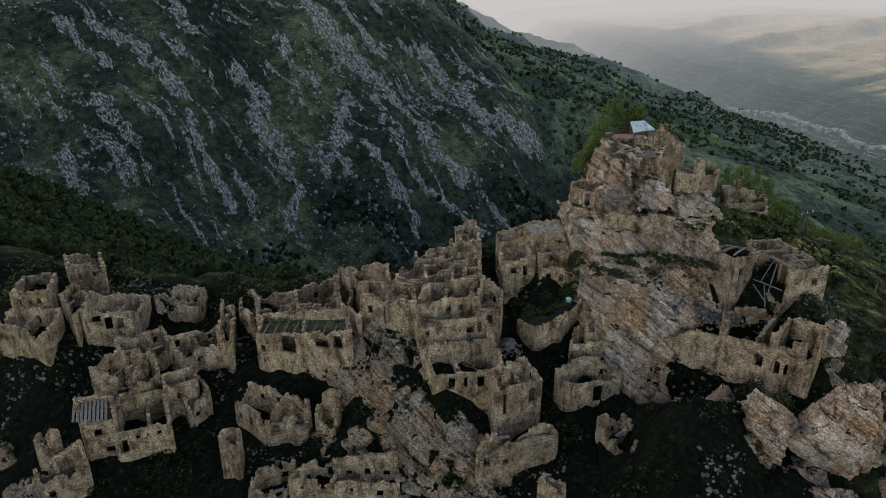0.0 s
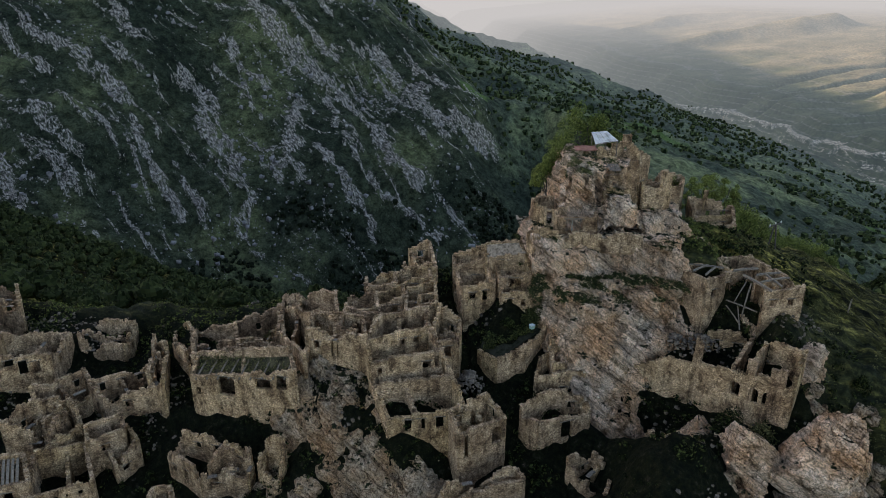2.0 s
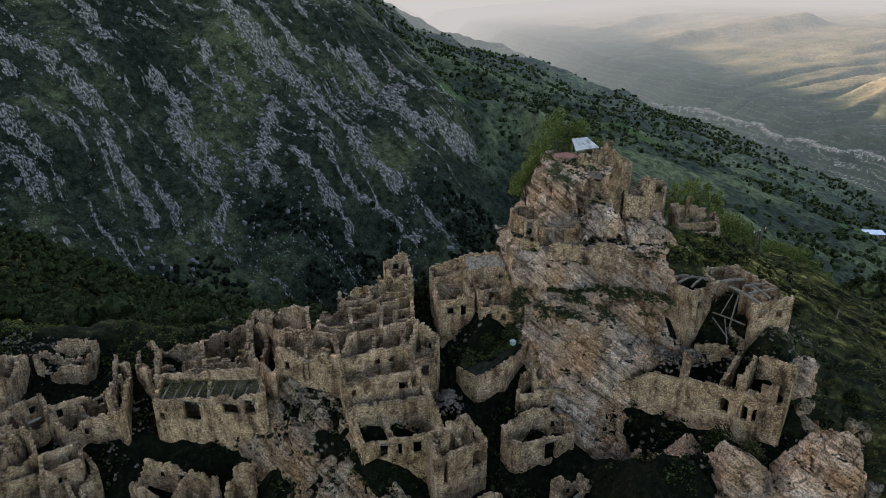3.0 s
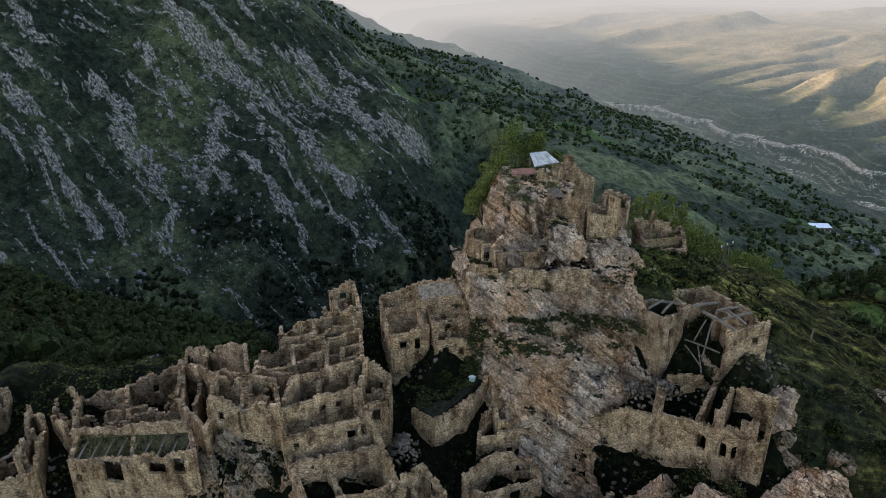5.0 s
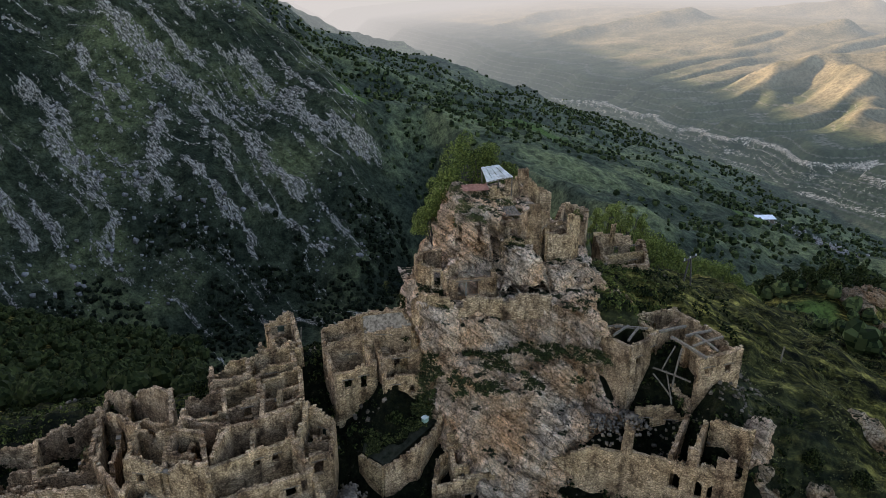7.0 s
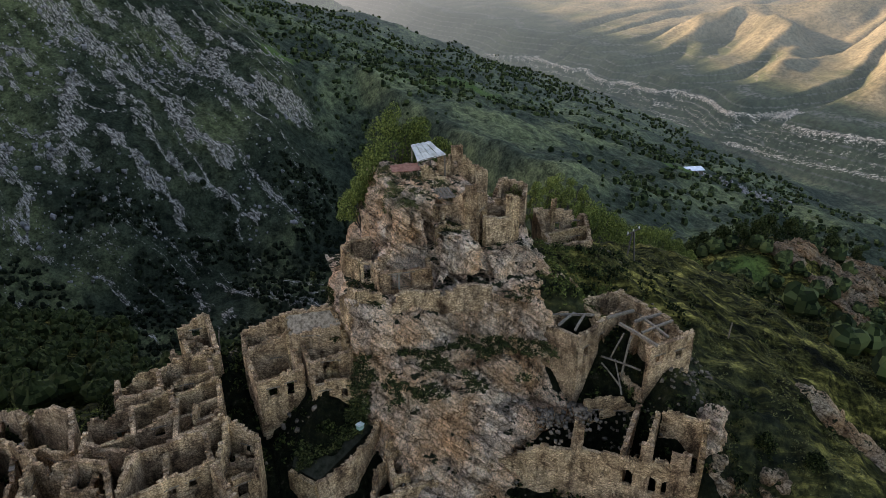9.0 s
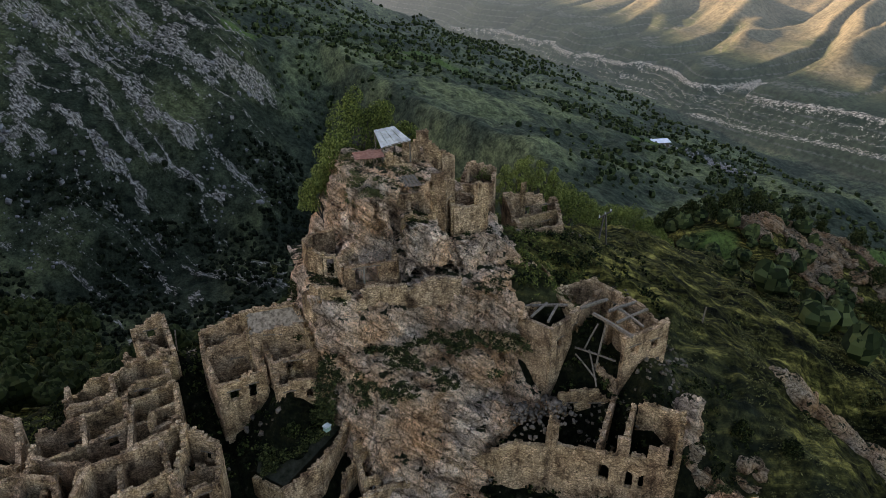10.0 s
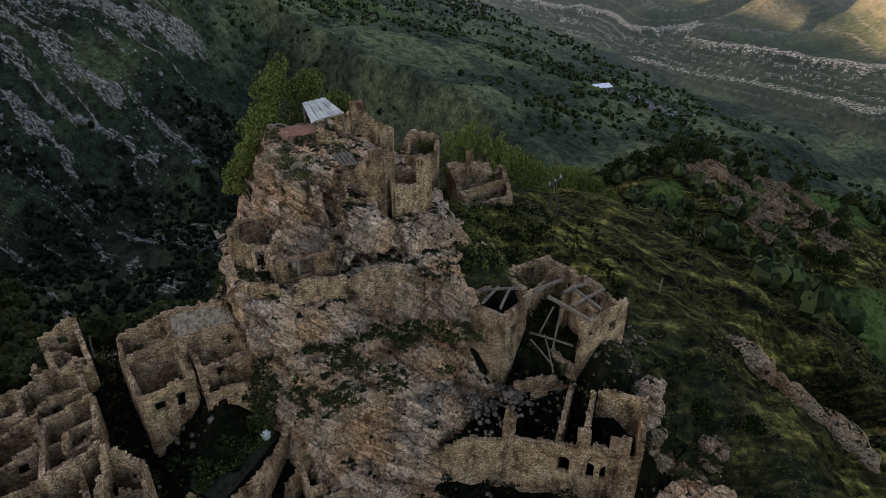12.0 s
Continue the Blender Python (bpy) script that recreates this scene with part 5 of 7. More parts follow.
quad_ruin("shattered stone house with tall wall stumps", [(-43.6, 96.5), (-37.8, 96.1), (-38.2, 102.7), (-44.6, 101.3)], [-8.0, -9.4, -9.5, -8.1], {1: ((2.6, 3.4, -11.8, -10.2, 0),)}, 1.20, None)
quad_ruin("narrow ruined stone house with an open side", [(-54.8, 91.2), (-50.7, 86.4), (-50.8, 91.3), (-54.8, 95.3)], [-4.7, -5.8, -5.7, -4.8], {}, 0.90, None)
quad_ruin("ruined stone house with a square front window", [(-36.6, 85.4), (-30.2, 86.7), (-33.0, 91.4), (-39.2, 87.7)], [-11.1, -10.0, -9.8, -9.7], {0: ((2.3, 3.2, -12.8, -11.6, 0),)}, 0.60, None)
quad_ruin("tall thin wall stump of a ruined stone house", [(-31.7, 87.6), (-29.2, 85.3), (-31.4, 94.7), (-33.9, 97.6)], [-8.6, -8.7, -8.3, -9.0], {}, 1.30, None)
quad_ruin("roofless ruined stone house with crumbling walls and dark window holes", [(-43.4, 83.0), (-38.7, 87.9), (-40.6, 89.9), (-44.7, 84.7)], [-9.5, -10.2, -9.5, -8.4], {0: ((4.4, 5.4, -12.2, -10.8, 0),)}, 0.90, None)
quad_ruin("heap-like remains of a small stone house", [(-46.2, 79.7), (-41.2, 79.7), (-40.4, 83.2), (-44.6, 83.3)], [-10.2, -12.0, -11.0, -9.2], {}, 1.30, None)
quad_ruin("roofless ruined stone house with crumbling walls and dark window holes", [(-41.0, 78.5), (-38.1, 82.2), (-40.6, 84.7), (-42.4, 81.6)], [-12.4, -12.2, -10.3, -10.7], {}, 1.20, None)
quad_ruin("small square stone house with planks on its roof", [(-44.4, 72.4), (-40.7, 73.1), (-42.3, 76.2), (-46.2, 75.0)], [-13.1, -13.4, -11.7, -11.3], {0: ((1.1, 2.1, -15.3, -14.2, 0), (2.1, 3.2, -17.9, -16.9, 0))}, 0.15, -19.0)
quad_ruin("square stone house with one small window", [(-36.4, 78.7), (-32.9, 80.7), (-33.9, 83.1), (-37.5, 81.3)], [-12.5, -12.3, -11.6, -11.8], {0: ((1.4, 2.3, -14.5, -13.4, 0),)}, 0.35, -17.7)
quad_ruin("low ruined stone wing with small windows and a broken doorway", [(-40.7, 72.4), (-34.7, 74.8), (-37.3, 79.9), (-42.0, 77.6)], [-15.0, -14.6, -13.4, -12.7], {0: ((0.3, 1.3, -17.9, -15.9, 0), (2.3, 2.8, -16.4, -15.7, 0), (3.6, 4.1, -16.4, -15.7, 0), (4.8, 5.3, -16.3, -15.6, 0))}, 0.35, -18.2)
quad_ruin("roofless ruined stone house with crumbling walls and dark window holes", [(-33.1, 77.5), (-31.3, 80.3), (-33.4, 82.9), (-35.1, 80.4)], [-14.3, -13.6, -13.0, -13.7], {}, 1.00, None)
quad_ruin("thick sloping stone wall remnant on the dark hillside", [(-48.0, 67.1), (-43.3, 69.7), (-44.9, 71.8), (-49.6, 69.3)], [-18.4, -16.4, -15.3, -17.6], {}, 0.90, None)
quad_ruin("scrap of stone wall in the undergrowth", [(-49.0, 72.0), (-48.1, 73.1), (-50.8, 73.7), (-50.9, 72.5)], [-16.0, -15.0, -15.1, -15.9], {}, 1.00, None)
quad_ruin("large stone house with gaping front openings and a turfed roof", [(-25.3, 84.6), (-11.9, 80.1), (-12.8, 83.2), (-24.9, 87.9)], [-7.6, -4.6, -3.1, -6.2], {0: ((0.6, 1.2, -10.0, -9.0, 0), (3.8, 6.0, -9.5, -6.9, 0), (8.9, 10.9, -7.8, -6.4, 0), (11.6, 13.0, -7.4, -5.6, 0))}, 0.30, -13.8)
quad_ruin("narrow ruined stone tower overgrown with grass", [(-30.6, 95.2), (-26.5, 89.7), (-29.2, 99.4), (-32.4, 102.8)], [-9.0, -7.5, -8.7, -9.9], {0: ((2.1, 3.1, -11.6, -10.0, 0),)}, 1.20, None)
quad_ruin("roofless ruined stone house with crumbling walls and dark window holes", [(-26.5, 89.7), (-20.0, 88.1), (-22.3, 96.0), (-28.3, 98.1)], [-7.5, -5.9, -6.8, -8.3], {}, 0.50, None)
quad_ruin("roofless ruined stone house with crumbling walls and dark window holes", [(-20.2, 88.8), (-14.6, 89.4), (-16.2, 99.1), (-22.5, 97.2)], [-6.0, -4.7, -5.8, -6.9], {}, 0.50, None)
quad_ruin("roofless ruined stone house with crumbling walls and dark window holes", [(-15.4, 90.4), (-10.9, 81.8), (-10.7, 90.7), (-16.0, 98.9)], [-4.7, -3.3, -2.7, -5.5], {0: ((4.9, 5.8, -6.7, -5.1, 1),)}, 0.60, None)
quad_ruin("ruined stone house with an inner doorway on the crest", [(-16.8, 98.7), (-7.4, 89.2), (-8.3, 96.2), (-16.7, 103.9)], [-6.2, -2.0, -2.3, -6.5], {3: ((2.6, 3.4, -8.3, -7.1, 0),), 0: ((10.0, 10.8, -4.9, -3.7, 0),)}, 0.50, None)
quad_ruin("ragged low walls of a ruined stone house", [(-27.4, 78.8), (-22.7, 74.9), (-17.3, 76.5), (-20.5, 78.3), (-25.8, 80.0)], [-13.5, -14.4, -13.3, -12.3, -12.5], {}, 1.20, None)
quad_ruin("roofless ruined stone house with crumbling walls and dark window holes", [(-22.0, 75.7), (-17.5, 74.8), (-17.2, 76.7), (-20.5, 77.6)], [-14.4, -15.2, -13.4, -13.1], {1: ((0.8, 1.5, -16.1, -15.0, 0),)}, 1.00, None)
quad_ruin("thin leaning wall stumps of a ruined stone house", [(-16.2, 75.5), (-13.9, 74.4), (-13.3, 76.8), (-15.6, 77.6)], [-14.2, -15.6, -12.1, -11.8], {}, 1.50, None)
quad_ruin("single tall stone wall stump", [(-27.2, 70.9), (-24.8, 69.8), (-25.0, 71.9), (-26.9, 72.0)], [-14.2, -14.6, -13.7, -13.8], {}, 0.60, -20.6)
quad_ruin("tall stone house with an arched doorway and high front wall", [(-10.8, 84.3), (-3.5, 80.9), (-4.2, 85.4), (-10.3, 88.4)], [-1.6, -0.7, -0.2, -1.4], {0: ((1.0, 1.8, -3.9, -2.7, 0), (3.4, 4.3, -4.6, -2.2, 0))}, 0.50, -8.6)
quad_ruin("roofless ruined stone house with crumbling walls and dark window holes", [(-7.0, 83.8), (-3.1, 81.9), (-1.7, 85.9), (-6.2, 89.1)], [-1.0, -0.8, -0.4, -1.0], {0: ((1.3, 2.2, -3.5, -1.9, 0),)}, 0.50, None)
quad_ruin("upper tier of a stepped stone house with bare rooms", [(-3.4, 81.2), (4.0, 83.6), (3.6, 86.4), (-2.4, 85.7)], [-1.4, -1.1, 0.0, -0.7], {0: ((3.9, 4.6, -3.0, -2.1, 0), (5.6, 6.3, -3.1, -2.2, 0)), 1: ((0.8, 1.6, -2.9, -1.5, 0),)}, 0.30, -4.8)
quad_ruin("middle tier of a stepped stone house with a doorway", [(-3.0, 78.6), (5.3, 80.3), (4.0, 83.1), (-3.4, 80.7)], [-3.0, -2.7, -0.9, -1.2], {0: ((0.8, 1.3, -4.6, -3.6, 0), (6.1, 7.1, -4.8, -3.7, 0), (7.5, 8.1, -4.8, -3.2, 0))}, 0.30, -6.0, skip=(2,), rooms=False)
quad_ruin("plain high stone terrace wall of a stepped house", [(-2.5, 77.2), (6.4, 78.3), (5.4, 80.8), (-3.0, 78.9)], [-5.0, -4.8, -3.3, -3.4], {0: ((1.8, 2.1, -5.9, -5.6, 0),)}, 0.25, -9.0, skip=(2,), rooms=False)
quad_ruin("lowest tier of a stepped stone house with four tall windows", [(-1.1, 74.1), (8.0, 74.3), (6.4, 77.7), (-2.4, 76.8)], [-7.3, -6.8, -4.7, -5.0], {0: ((1.8, 2.6, -9.3, -7.7, 0), (3.3, 4.1, -9.2, -7.6, 0), (5.3, 6.2, -9.1, -7.5, 0), (7.3, 8.2, -8.5, -7.5, 0))}, 0.30, -10.9, skip=(2,))
quad_ruin("broken corner house with a tall arched window", [(6.6, 71.8), (12.0, 74.1), (10.3, 76.8), (5.8, 74.1)], [-8.1, -8.0, -6.4, -6.6], {0: ((0.6, 1.1, -11.7, -8.7, 0), (4.1, 5.4, -10.9, -8.7, 1)), 1: ((1.6, 2.4, -9.2, -7.8, 0),)}, 0.60, -13.1)
quad_ruin("roofless ruined stone house with crumbling walls and dark window holes", [(4.0, 82.2), (7.3, 82.9), (7.9, 85.8), (5.5, 87.7)], [-2.3, -2.9, -1.6, -0.4], {0: ((1.7, 2.6, -5.0, -3.4, 0),)}, 0.50, None)
quad_ruin("roofless ruined stone house with crumbling walls and dark window holes", [(-6.5, 88.6), (-2.3, 89.2), (-2.6, 92.4), (-6.4, 92.4)], [-1.7, -1.1, -0.8, -1.5], {}, 0.50, None)
quad_ruin("roofless ruined stone house with crumbling walls and dark window holes", [(-2.3, 89.2), (1.1, 89.6), (0.9, 92.9), (-2.7, 92.8)], [-1.1, -0.2, 0.0, -0.8], {0: ((1.7, 2.5, -2.3, -1.1, 0),)}, 0.50, None)
quad_ruin("roofless ruined stone house with crumbling walls and dark window holes", [(-4.0, 94.2), (0.1, 93.7), (-0.2, 96.1), (-4.0, 96.9)], [-0.9, -0.1, 0.3, -0.6], {}, 0.40, None)
quad_ruin("roofless ruined stone house with crumbling walls and dark window holes", [(0.1, 94.1), (4.7, 94.1), (4.5, 96.3), (0.3, 96.8)], [-0.2, 0.6, 1.1, 0.3], {0: ((1.8, 2.6, -1.6, -0.4, 0),)}, 0.40, None)
quad_ruin("roofless ruined stone house with crumbling walls and dark window holes", [(1.2, 86.8), (5.1, 87.9), (5.2, 93.1), (1.4, 92.3)], [-0.8, -0.5, 0.2, -0.3], {}, 0.50, None)
quad_ruin("roofless ruined stone house with crumbling walls and dark window holes", [(2.9, 88.6), (5.2, 89.3), (5.1, 90.8), (3.1, 90.3)], [-0.4, -0.3, -0.1, -0.2], {}, 0.40, None)
quad_ruin("tall slender stone tower house on the crest", [(2.0, 100.3), (4.8, 100.4), (5.5, 95.8), (2.9, 96.3)], [2.2, 3.2, 1.2, 0.9], {0: ((1.1, 1.9, 0.7, 1.7, 0),)}, 0.50, -2.8)
quad_ruin("stone house front with a gaping doorway", [(1.2, 97.0), (4.9, 96.0), (5.1, 96.7), (1.2, 98.2)], [0.7, 1.2, 1.5, 1.1], {0: ((1.9, 3.0, -1.3, 0.5, 0),)}, 0.70, -3.3)
quad_ruin("ruined stone house with a broad open room", [(8.7, 90.7), (12.8, 91.0), (12.0, 94.6), (7.9, 94.8)], [0.3, 1.1, 2.9, 1.5], {0: ((0.8, 1.6, -1.4, -0.3, 0), (2.5, 3.2, -1.7, -0.1, 0))}, 0.30, -3.9)
quad_ruin("stone house with a grass-grown roof edge", [(7.9, 95.0), (12.1, 94.7), (12.3, 96.5), (8.0, 97.1)], [1.4, 2.8, 4.0, 2.4], {0: ((2.7, 3.6, 0.5, 2.0, 0),)}, 0.20, -1.8)
quad_ruin("ruined stone house leaning against the crag", [(13.5, 89.2), (18.4, 88.8), (17.5, 90.5), (13.6, 91.0)], [0.2, 0.9, 2.2, 1.4], {0: ((0.7, 1.4, -2.1, -0.5, 0), (2.5, 3.1, -1.6, -0.6, 0))}, 0.40, -4.3)
quad_ruin("stone house with a broken timbered front", [(13.5, 90.7), (17.5, 90.2), (16.9, 92.4), (13.2, 93.3)], [1.6, 2.4, 4.1, 3.1], {0: ((1.2, 2.7, -0.5, 1.7, 0),)}, 0.30, -1.9)
quad_ruin("stone house with a flat earthen roof", [(12.1, 93.4), (16.9, 92.1), (16.4, 93.7), (12.2, 95.6)], [3.3, 4.4, 5.6, 4.6], {0: ((1.5, 2.7, 1.7, 3.3, 0),)}, 0.20, 0.3)
quad_ruin("low curved stone wall round a yard full of fallen timber", [(16.6, 80.3), (24.8, 81.0), (25.5, 82.0), (19.9, 83.9), (17.6, 82.6)], [-6.9, -6.1, -4.7, -4.4, -5.4], {}, 0.50, None)
quad_ruin("thin ruined stone wall pieces", [(18.9, 81.4), (20.2, 81.3), (20.2, 84.4), (18.9, 83.8)], [-5.8, -6.0, -3.5, -4.0], {0: ((0.5, 1.0, -7.4, -6.4, 0),)}, 1.00, None)
quad_ruin("square roofless stone house with a gaping doorway", [(14.2, 76.3), (15.9, 74.4), (22.2, 76.1), (21.8, 78.3), (17.8, 78.4)], [-8.0, -9.0, -9.3, -8.0, -7.4], {1: ((2.9, 4.3, -12.0, -9.6, 0),)}, 0.50, -13.2)
quad_ruin("low ruined stone walls among dark weeds", [(18.6, 70.7), (22.0, 67.1), (23.7, 70.4), (21.8, 72.3)], [-11.6, -12.9, -12.6, -11.9], {}, 1.10, None)
quad_ruin("stone wall fragment with a round arch", [(28.8, 74.8), (31.8, 72.7), (32.6, 73.4), (29.9, 75.2)], [-11.7, -12.8, -11.5, -11.1], {0: ((1.1, 2.7, -14.9, -12.9, 1),)}, 0.60, -16.0)
quad_ruin("low ruined wall in front of dark bushes", [(4.0, 67.7), (13.5, 69.1), (12.9, 70.4), (5.1, 68.9)], [-13.8, -12.5, -11.9, -12.3], {}, 0.80, None)
quad_ruin("large stone house with a long front wall and small windows", [(-18.4, 67.8), (-5.4, 67.9), (-5.8, 70.3), (-15.6, 70.7)], [-17.7, -18.8, -15.9, -17.5], {0: ((1.3, 1.8, -19.2, -18.6, 0), (3.9, 4.3, -19.6, -18.8, 0), (7.2, 7.6, -19.9, -19.1, 0), (10.4, 11.2, -20.6, -19.5, 0)), 1: ((1.0, 1.8, -19.4, -18.0, 0),)}, 0.50, -23.3)
quad_ruin("collapsed stone house with fallen beams", [(-22.9, 66.3), (-18.6, 68.6), (-18.4, 70.8), (-22.5, 69.3)], [-18.4, -18.7, -17.5, -17.2], {}, 1.30, None)
quad_ruin("broken stone wall corner", [(10.7, 62.9), (12.9, 60.7), (13.4, 62.1), (11.5, 63.9)], [-13.8, -14.3, -13.9, -13.5], {}, 0.80, None)
quad_ruin("roofless ruined stone house with crumbling walls and dark window holes", [(-15.2, 72.5), (-10.2, 72.0), (-11.0, 73.5), (-14.6, 74.0)], [-17.6, -18.1, -16.2, -16.2], {}, 1.20, None)


# ---- plants, stones and small things ----
def leafy(rng, n, size, shape, clumps=9, inner=0.55):
    """n small leaf quads gathered in clumps inside an ellipsoid; returns verts (n*4, 3)."""
    c = rng.normal(size=(clumps, 3))
    c /= np.linalg.norm(c, axis=1, keepdims=True)
    c *= rng.uniform(0.25, 0.78, (clumps, 1))
    k = rng.integers(0, clumps, n)
    d = rng.normal(size=(n, 3))
    d /= np.linalg.norm(d, axis=1, keepdims=True)
    p = c[k] + d * (rng.uniform(inner, 1.0, (n, 1)) * rng.uniform(0.28, 0.48, (clumps, 1))[k])
    nrm = 0.9 * p + 0.5 * d + 0.3 * rng.normal(size=(n, 3)) + np.array([0, 0, 0.3])
    nrm /= np.linalg.norm(nrm, axis=1, keepdims=True)
    a = np.cross(nrm, rng.normal(size=(n, 3)))
    a /= np.linalg.norm(a, axis=1, keepdims=True)
    b = np.cross(nrm, a)
    s = size * rng.uniform(0.6, 1.3, (n, 1))
    p = p * np.array(shape)
    v = np.stack([p - a * s, p - b * s * 0.6, p + a * s, p + b * s * 0.6], 1)
    return v.reshape(-1, 3)


def crown(rng, n, size, bumps=7, ruffle=0.32):
    """A rounded crown: leaf quads over a bumpy ball, facing outward."""
    d = rng.normal(size=(n, 3))
    d[:, 2] = np.abs(d[:, 2]) * 1.1 - 0.35
    d /= np.linalg.norm(d, axis=1, keepdims=True)
    c = rng.normal(size=(bumps, 3))
    c /= np.linalg.norm(c, axis=1, keepdims=True)
    rad = 0.70 + 0.32 * np.max(d @ c.T, axis=1) ** 3 + 0.06 * rng.normal(size=n)
    p = d * rad[:, None]
    nrm = d + ruffle * rng.normal(size=(n, 3))
    nrm /= np.linalg.norm(nrm, axis=1, keepdims=True)
    a = np.cross(nrm, rng.normal(size=(n, 3)))
    a /= np.linalg.norm(a, axis=1, keepdims=True)
    b = np.cross(nrm, a)
    s = size * rng.uniform(0.6, 1.3, (n, 1))
    return np.stack([p - a * s, p - b * s * 0.7, p + a * s, p + b * s * 0.7], 1).reshape(-1, 3)


def clump(rng, around=13, high=8, bumps=10, tufts=40):
    """A closed bumpy crown of facets, with loose leaf tufts standing off it."""
    c = rng.normal(size=(bumps, 3))
    c[:, 2] = np.abs(c[:, 2])
    c /= np.linalg.norm(c, axis=1, keepdims=True)
    th, ph = np.meshgrid(np.linspace(0, 2 * np.pi, around + 1), np.linspace(0.0, 2.2, high + 1))
    d = np.stack([np.sin(ph) * np.cos(th), np.sin(ph) * np.sin(th), np.cos(ph)], -1)
    rad = 0.66 + 0.34 * np.max(d @ c.T, axis=-1) ** 6 + 0.07 * rng.normal(size=th.shape)
    rad[:, -1] = rad[:, 0]
    p = d * rad[..., None] * np.array([1, 1, 1.1])
    q = np.stack([p[:-1, :-1], p[1:, :-1], p[1:, 1:], p[:-1, 1:]], 2).reshape(-1, 3)
    return np.concatenate([q, crown(rng, tufts, 0.10, bumps, 0.4) * 1.04])


def quads_mesh(name, v):
    v = np.asarray(v, dtype=np.float32)
    n = len(v) // 4
    me = bpy.data.meshes.new(name)
    me.vertices.add(len(v))
    me.vertices.foreach_set("co", v.ravel())
    me.loops.add(n * 4)
    me.polygons.add(n)
    me.loops.foreach_set("vertex_index", np.arange(n * 4, dtype=np.int32))
    me.polygons.foreach_set("loop_start", np.arange(0, n * 4, 4, dtype=np.int32))
    me.update(calc_edges=True)
    return me


def heights(x, y):
    return detail(x, y, land(x, y))[0]


def scatter_leaves(name, label, kinds, xy, sizes, mat, rng, lift=0.35):
    """Many alike plants as one mesh."""
    z = heights(xy[:, 0], xy[:, 1])
    parts = []
    for k in range(len(xy)):
        v = kinds[k % len(kinds)]
        a = rng.uniform(0, 6.28)
        ca, sa = math.cos(a) * sizes[k], math.sin(a) * sizes[k]
        parts.append(np.stack([v[:, 0] * ca - v[:, 1] * sa + xy[k, 0], v[:, 0] * sa + v[:, 1] * ca + xy[k, 1], v[:, 2] * sizes[k] * rng.uniform(0.8, 1.2) + z[k] + lift * sizes[k]], -1))
    ob = put(name, quads_mesh(name, np.concatenate(parts)), mat, None)
    return tagged(ob, label, "plants", kind="stuff")


STONE_V = np.array([(-1, -1, -1), (1, -1, -1), (1, 1, -1), (-1, 1, -1), (-1, -1, 1), (1, -1, 1), (1, 1, 1), (-1, 1, 1)], dtype=float) * 0.5
STONE_F = np.array([(0, 3, 2, 1), (4, 5, 6, 7), (0, 1, 5, 4), (1, 2, 6, 5), (2, 3, 7, 6), (3, 0, 4, 7)])


def scatter_stones(name, label, xyz, sizes, mat, rng, flat=0.65):
    n = len(xyz)
    v = STONE_V[None] + rng.uniform(-0.22, 0.22, (n, 8, 3))
    v = v * (sizes[:, None, None] * np.array([1.0, 0.8, flat]))
    a = rng.uniform(0, 6.28, n)
    t = rng.uniform(-0.5, 0.5, n)
    x, z = v[..., 0] * np.cos(t)[:, None] - v[..., 2] * np.sin(t)[:, None], v[..., 0] * np.sin(t)[:, None] + v[..., 2] * np.cos(t)[:, None]
    x, y = x * np.cos(a)[:, None] - v[..., 1] * np.sin(a)[:, None], x * np.sin(a)[:, None] + v[..., 1] * np.cos(a)[:, None]
    P = np.stack([x, y, z], -1) + xyz[:, None, :]
    F = STONE_F[None] + (np.arange(n) * 8)[:, None, None]
    me = bpy.data.meshes.new(name)
    me.vertices.add(n * 8)
    me.vertices.foreach_set("co", P.astype(np.float32).ravel())
    me.loops.add(n * 24)
    me.polygons.add(n * 6)
    me.loops.foreach_set("vertex_index", F.ravel().astype(np.int32))
    me.polygons.foreach_set("loop_start", np.arange(0, n * 24, 4, dtype=np.int32))
    me.update(calc_edges=True)
    return tagged(put(name, me, mat, None), label, "stones", kind="stuff")


rng = np.random.default_rng(7)
# wood on the back slope
wood_kinds = [clump(np.random.default_rng(k), 18, 11, 16, 90) for k in range(8)]
far_wood_kinds = [clump(np.random.default_rng(k), 10, 6, 12, 22) for k in range(8)]
gx, gy = np.meshgrid(np.arange(-330, 62, 5.6), np.arange(96, 400, 5.6))
xy = np.stack([gx.ravel(), gy.ravel()], -1) + rng.uniform(-1.9, 1.9, (gx.size, 2))
d = xy[:, 1] - (112 - 0.12 * np.clip(xy[:, 0], -300, 0)) + 6 * fbm(xy[:, 0] / 20, xy[:, 1] / 20, 2, 90)
keep = (d > np.where(xy[:, 0] < -8, 4, 22)) & (rng.uniform(0, 1, len(xy)) < np.clip(d / 25 + 0.35, 0, 0.96)) & (hill(xy[:, 0], xy[:, 1]) > mountain(xy[:, 0], xy[:, 1]))
xy = xy[keep]
for near, kinds in ((True, wood_kinds), (False, far_wood_kinds)):
    stand = xy[(xy[:, 1] < 150) == near]
    scatter_leaves("woodland", "dense dark green broadleaf wood behind the village", kinds, stand, 2.1 + 1.5 * rng.uniform(0, 1, len(stand)) ** 1.5, WOOD_LEAF, rng, 1.1)
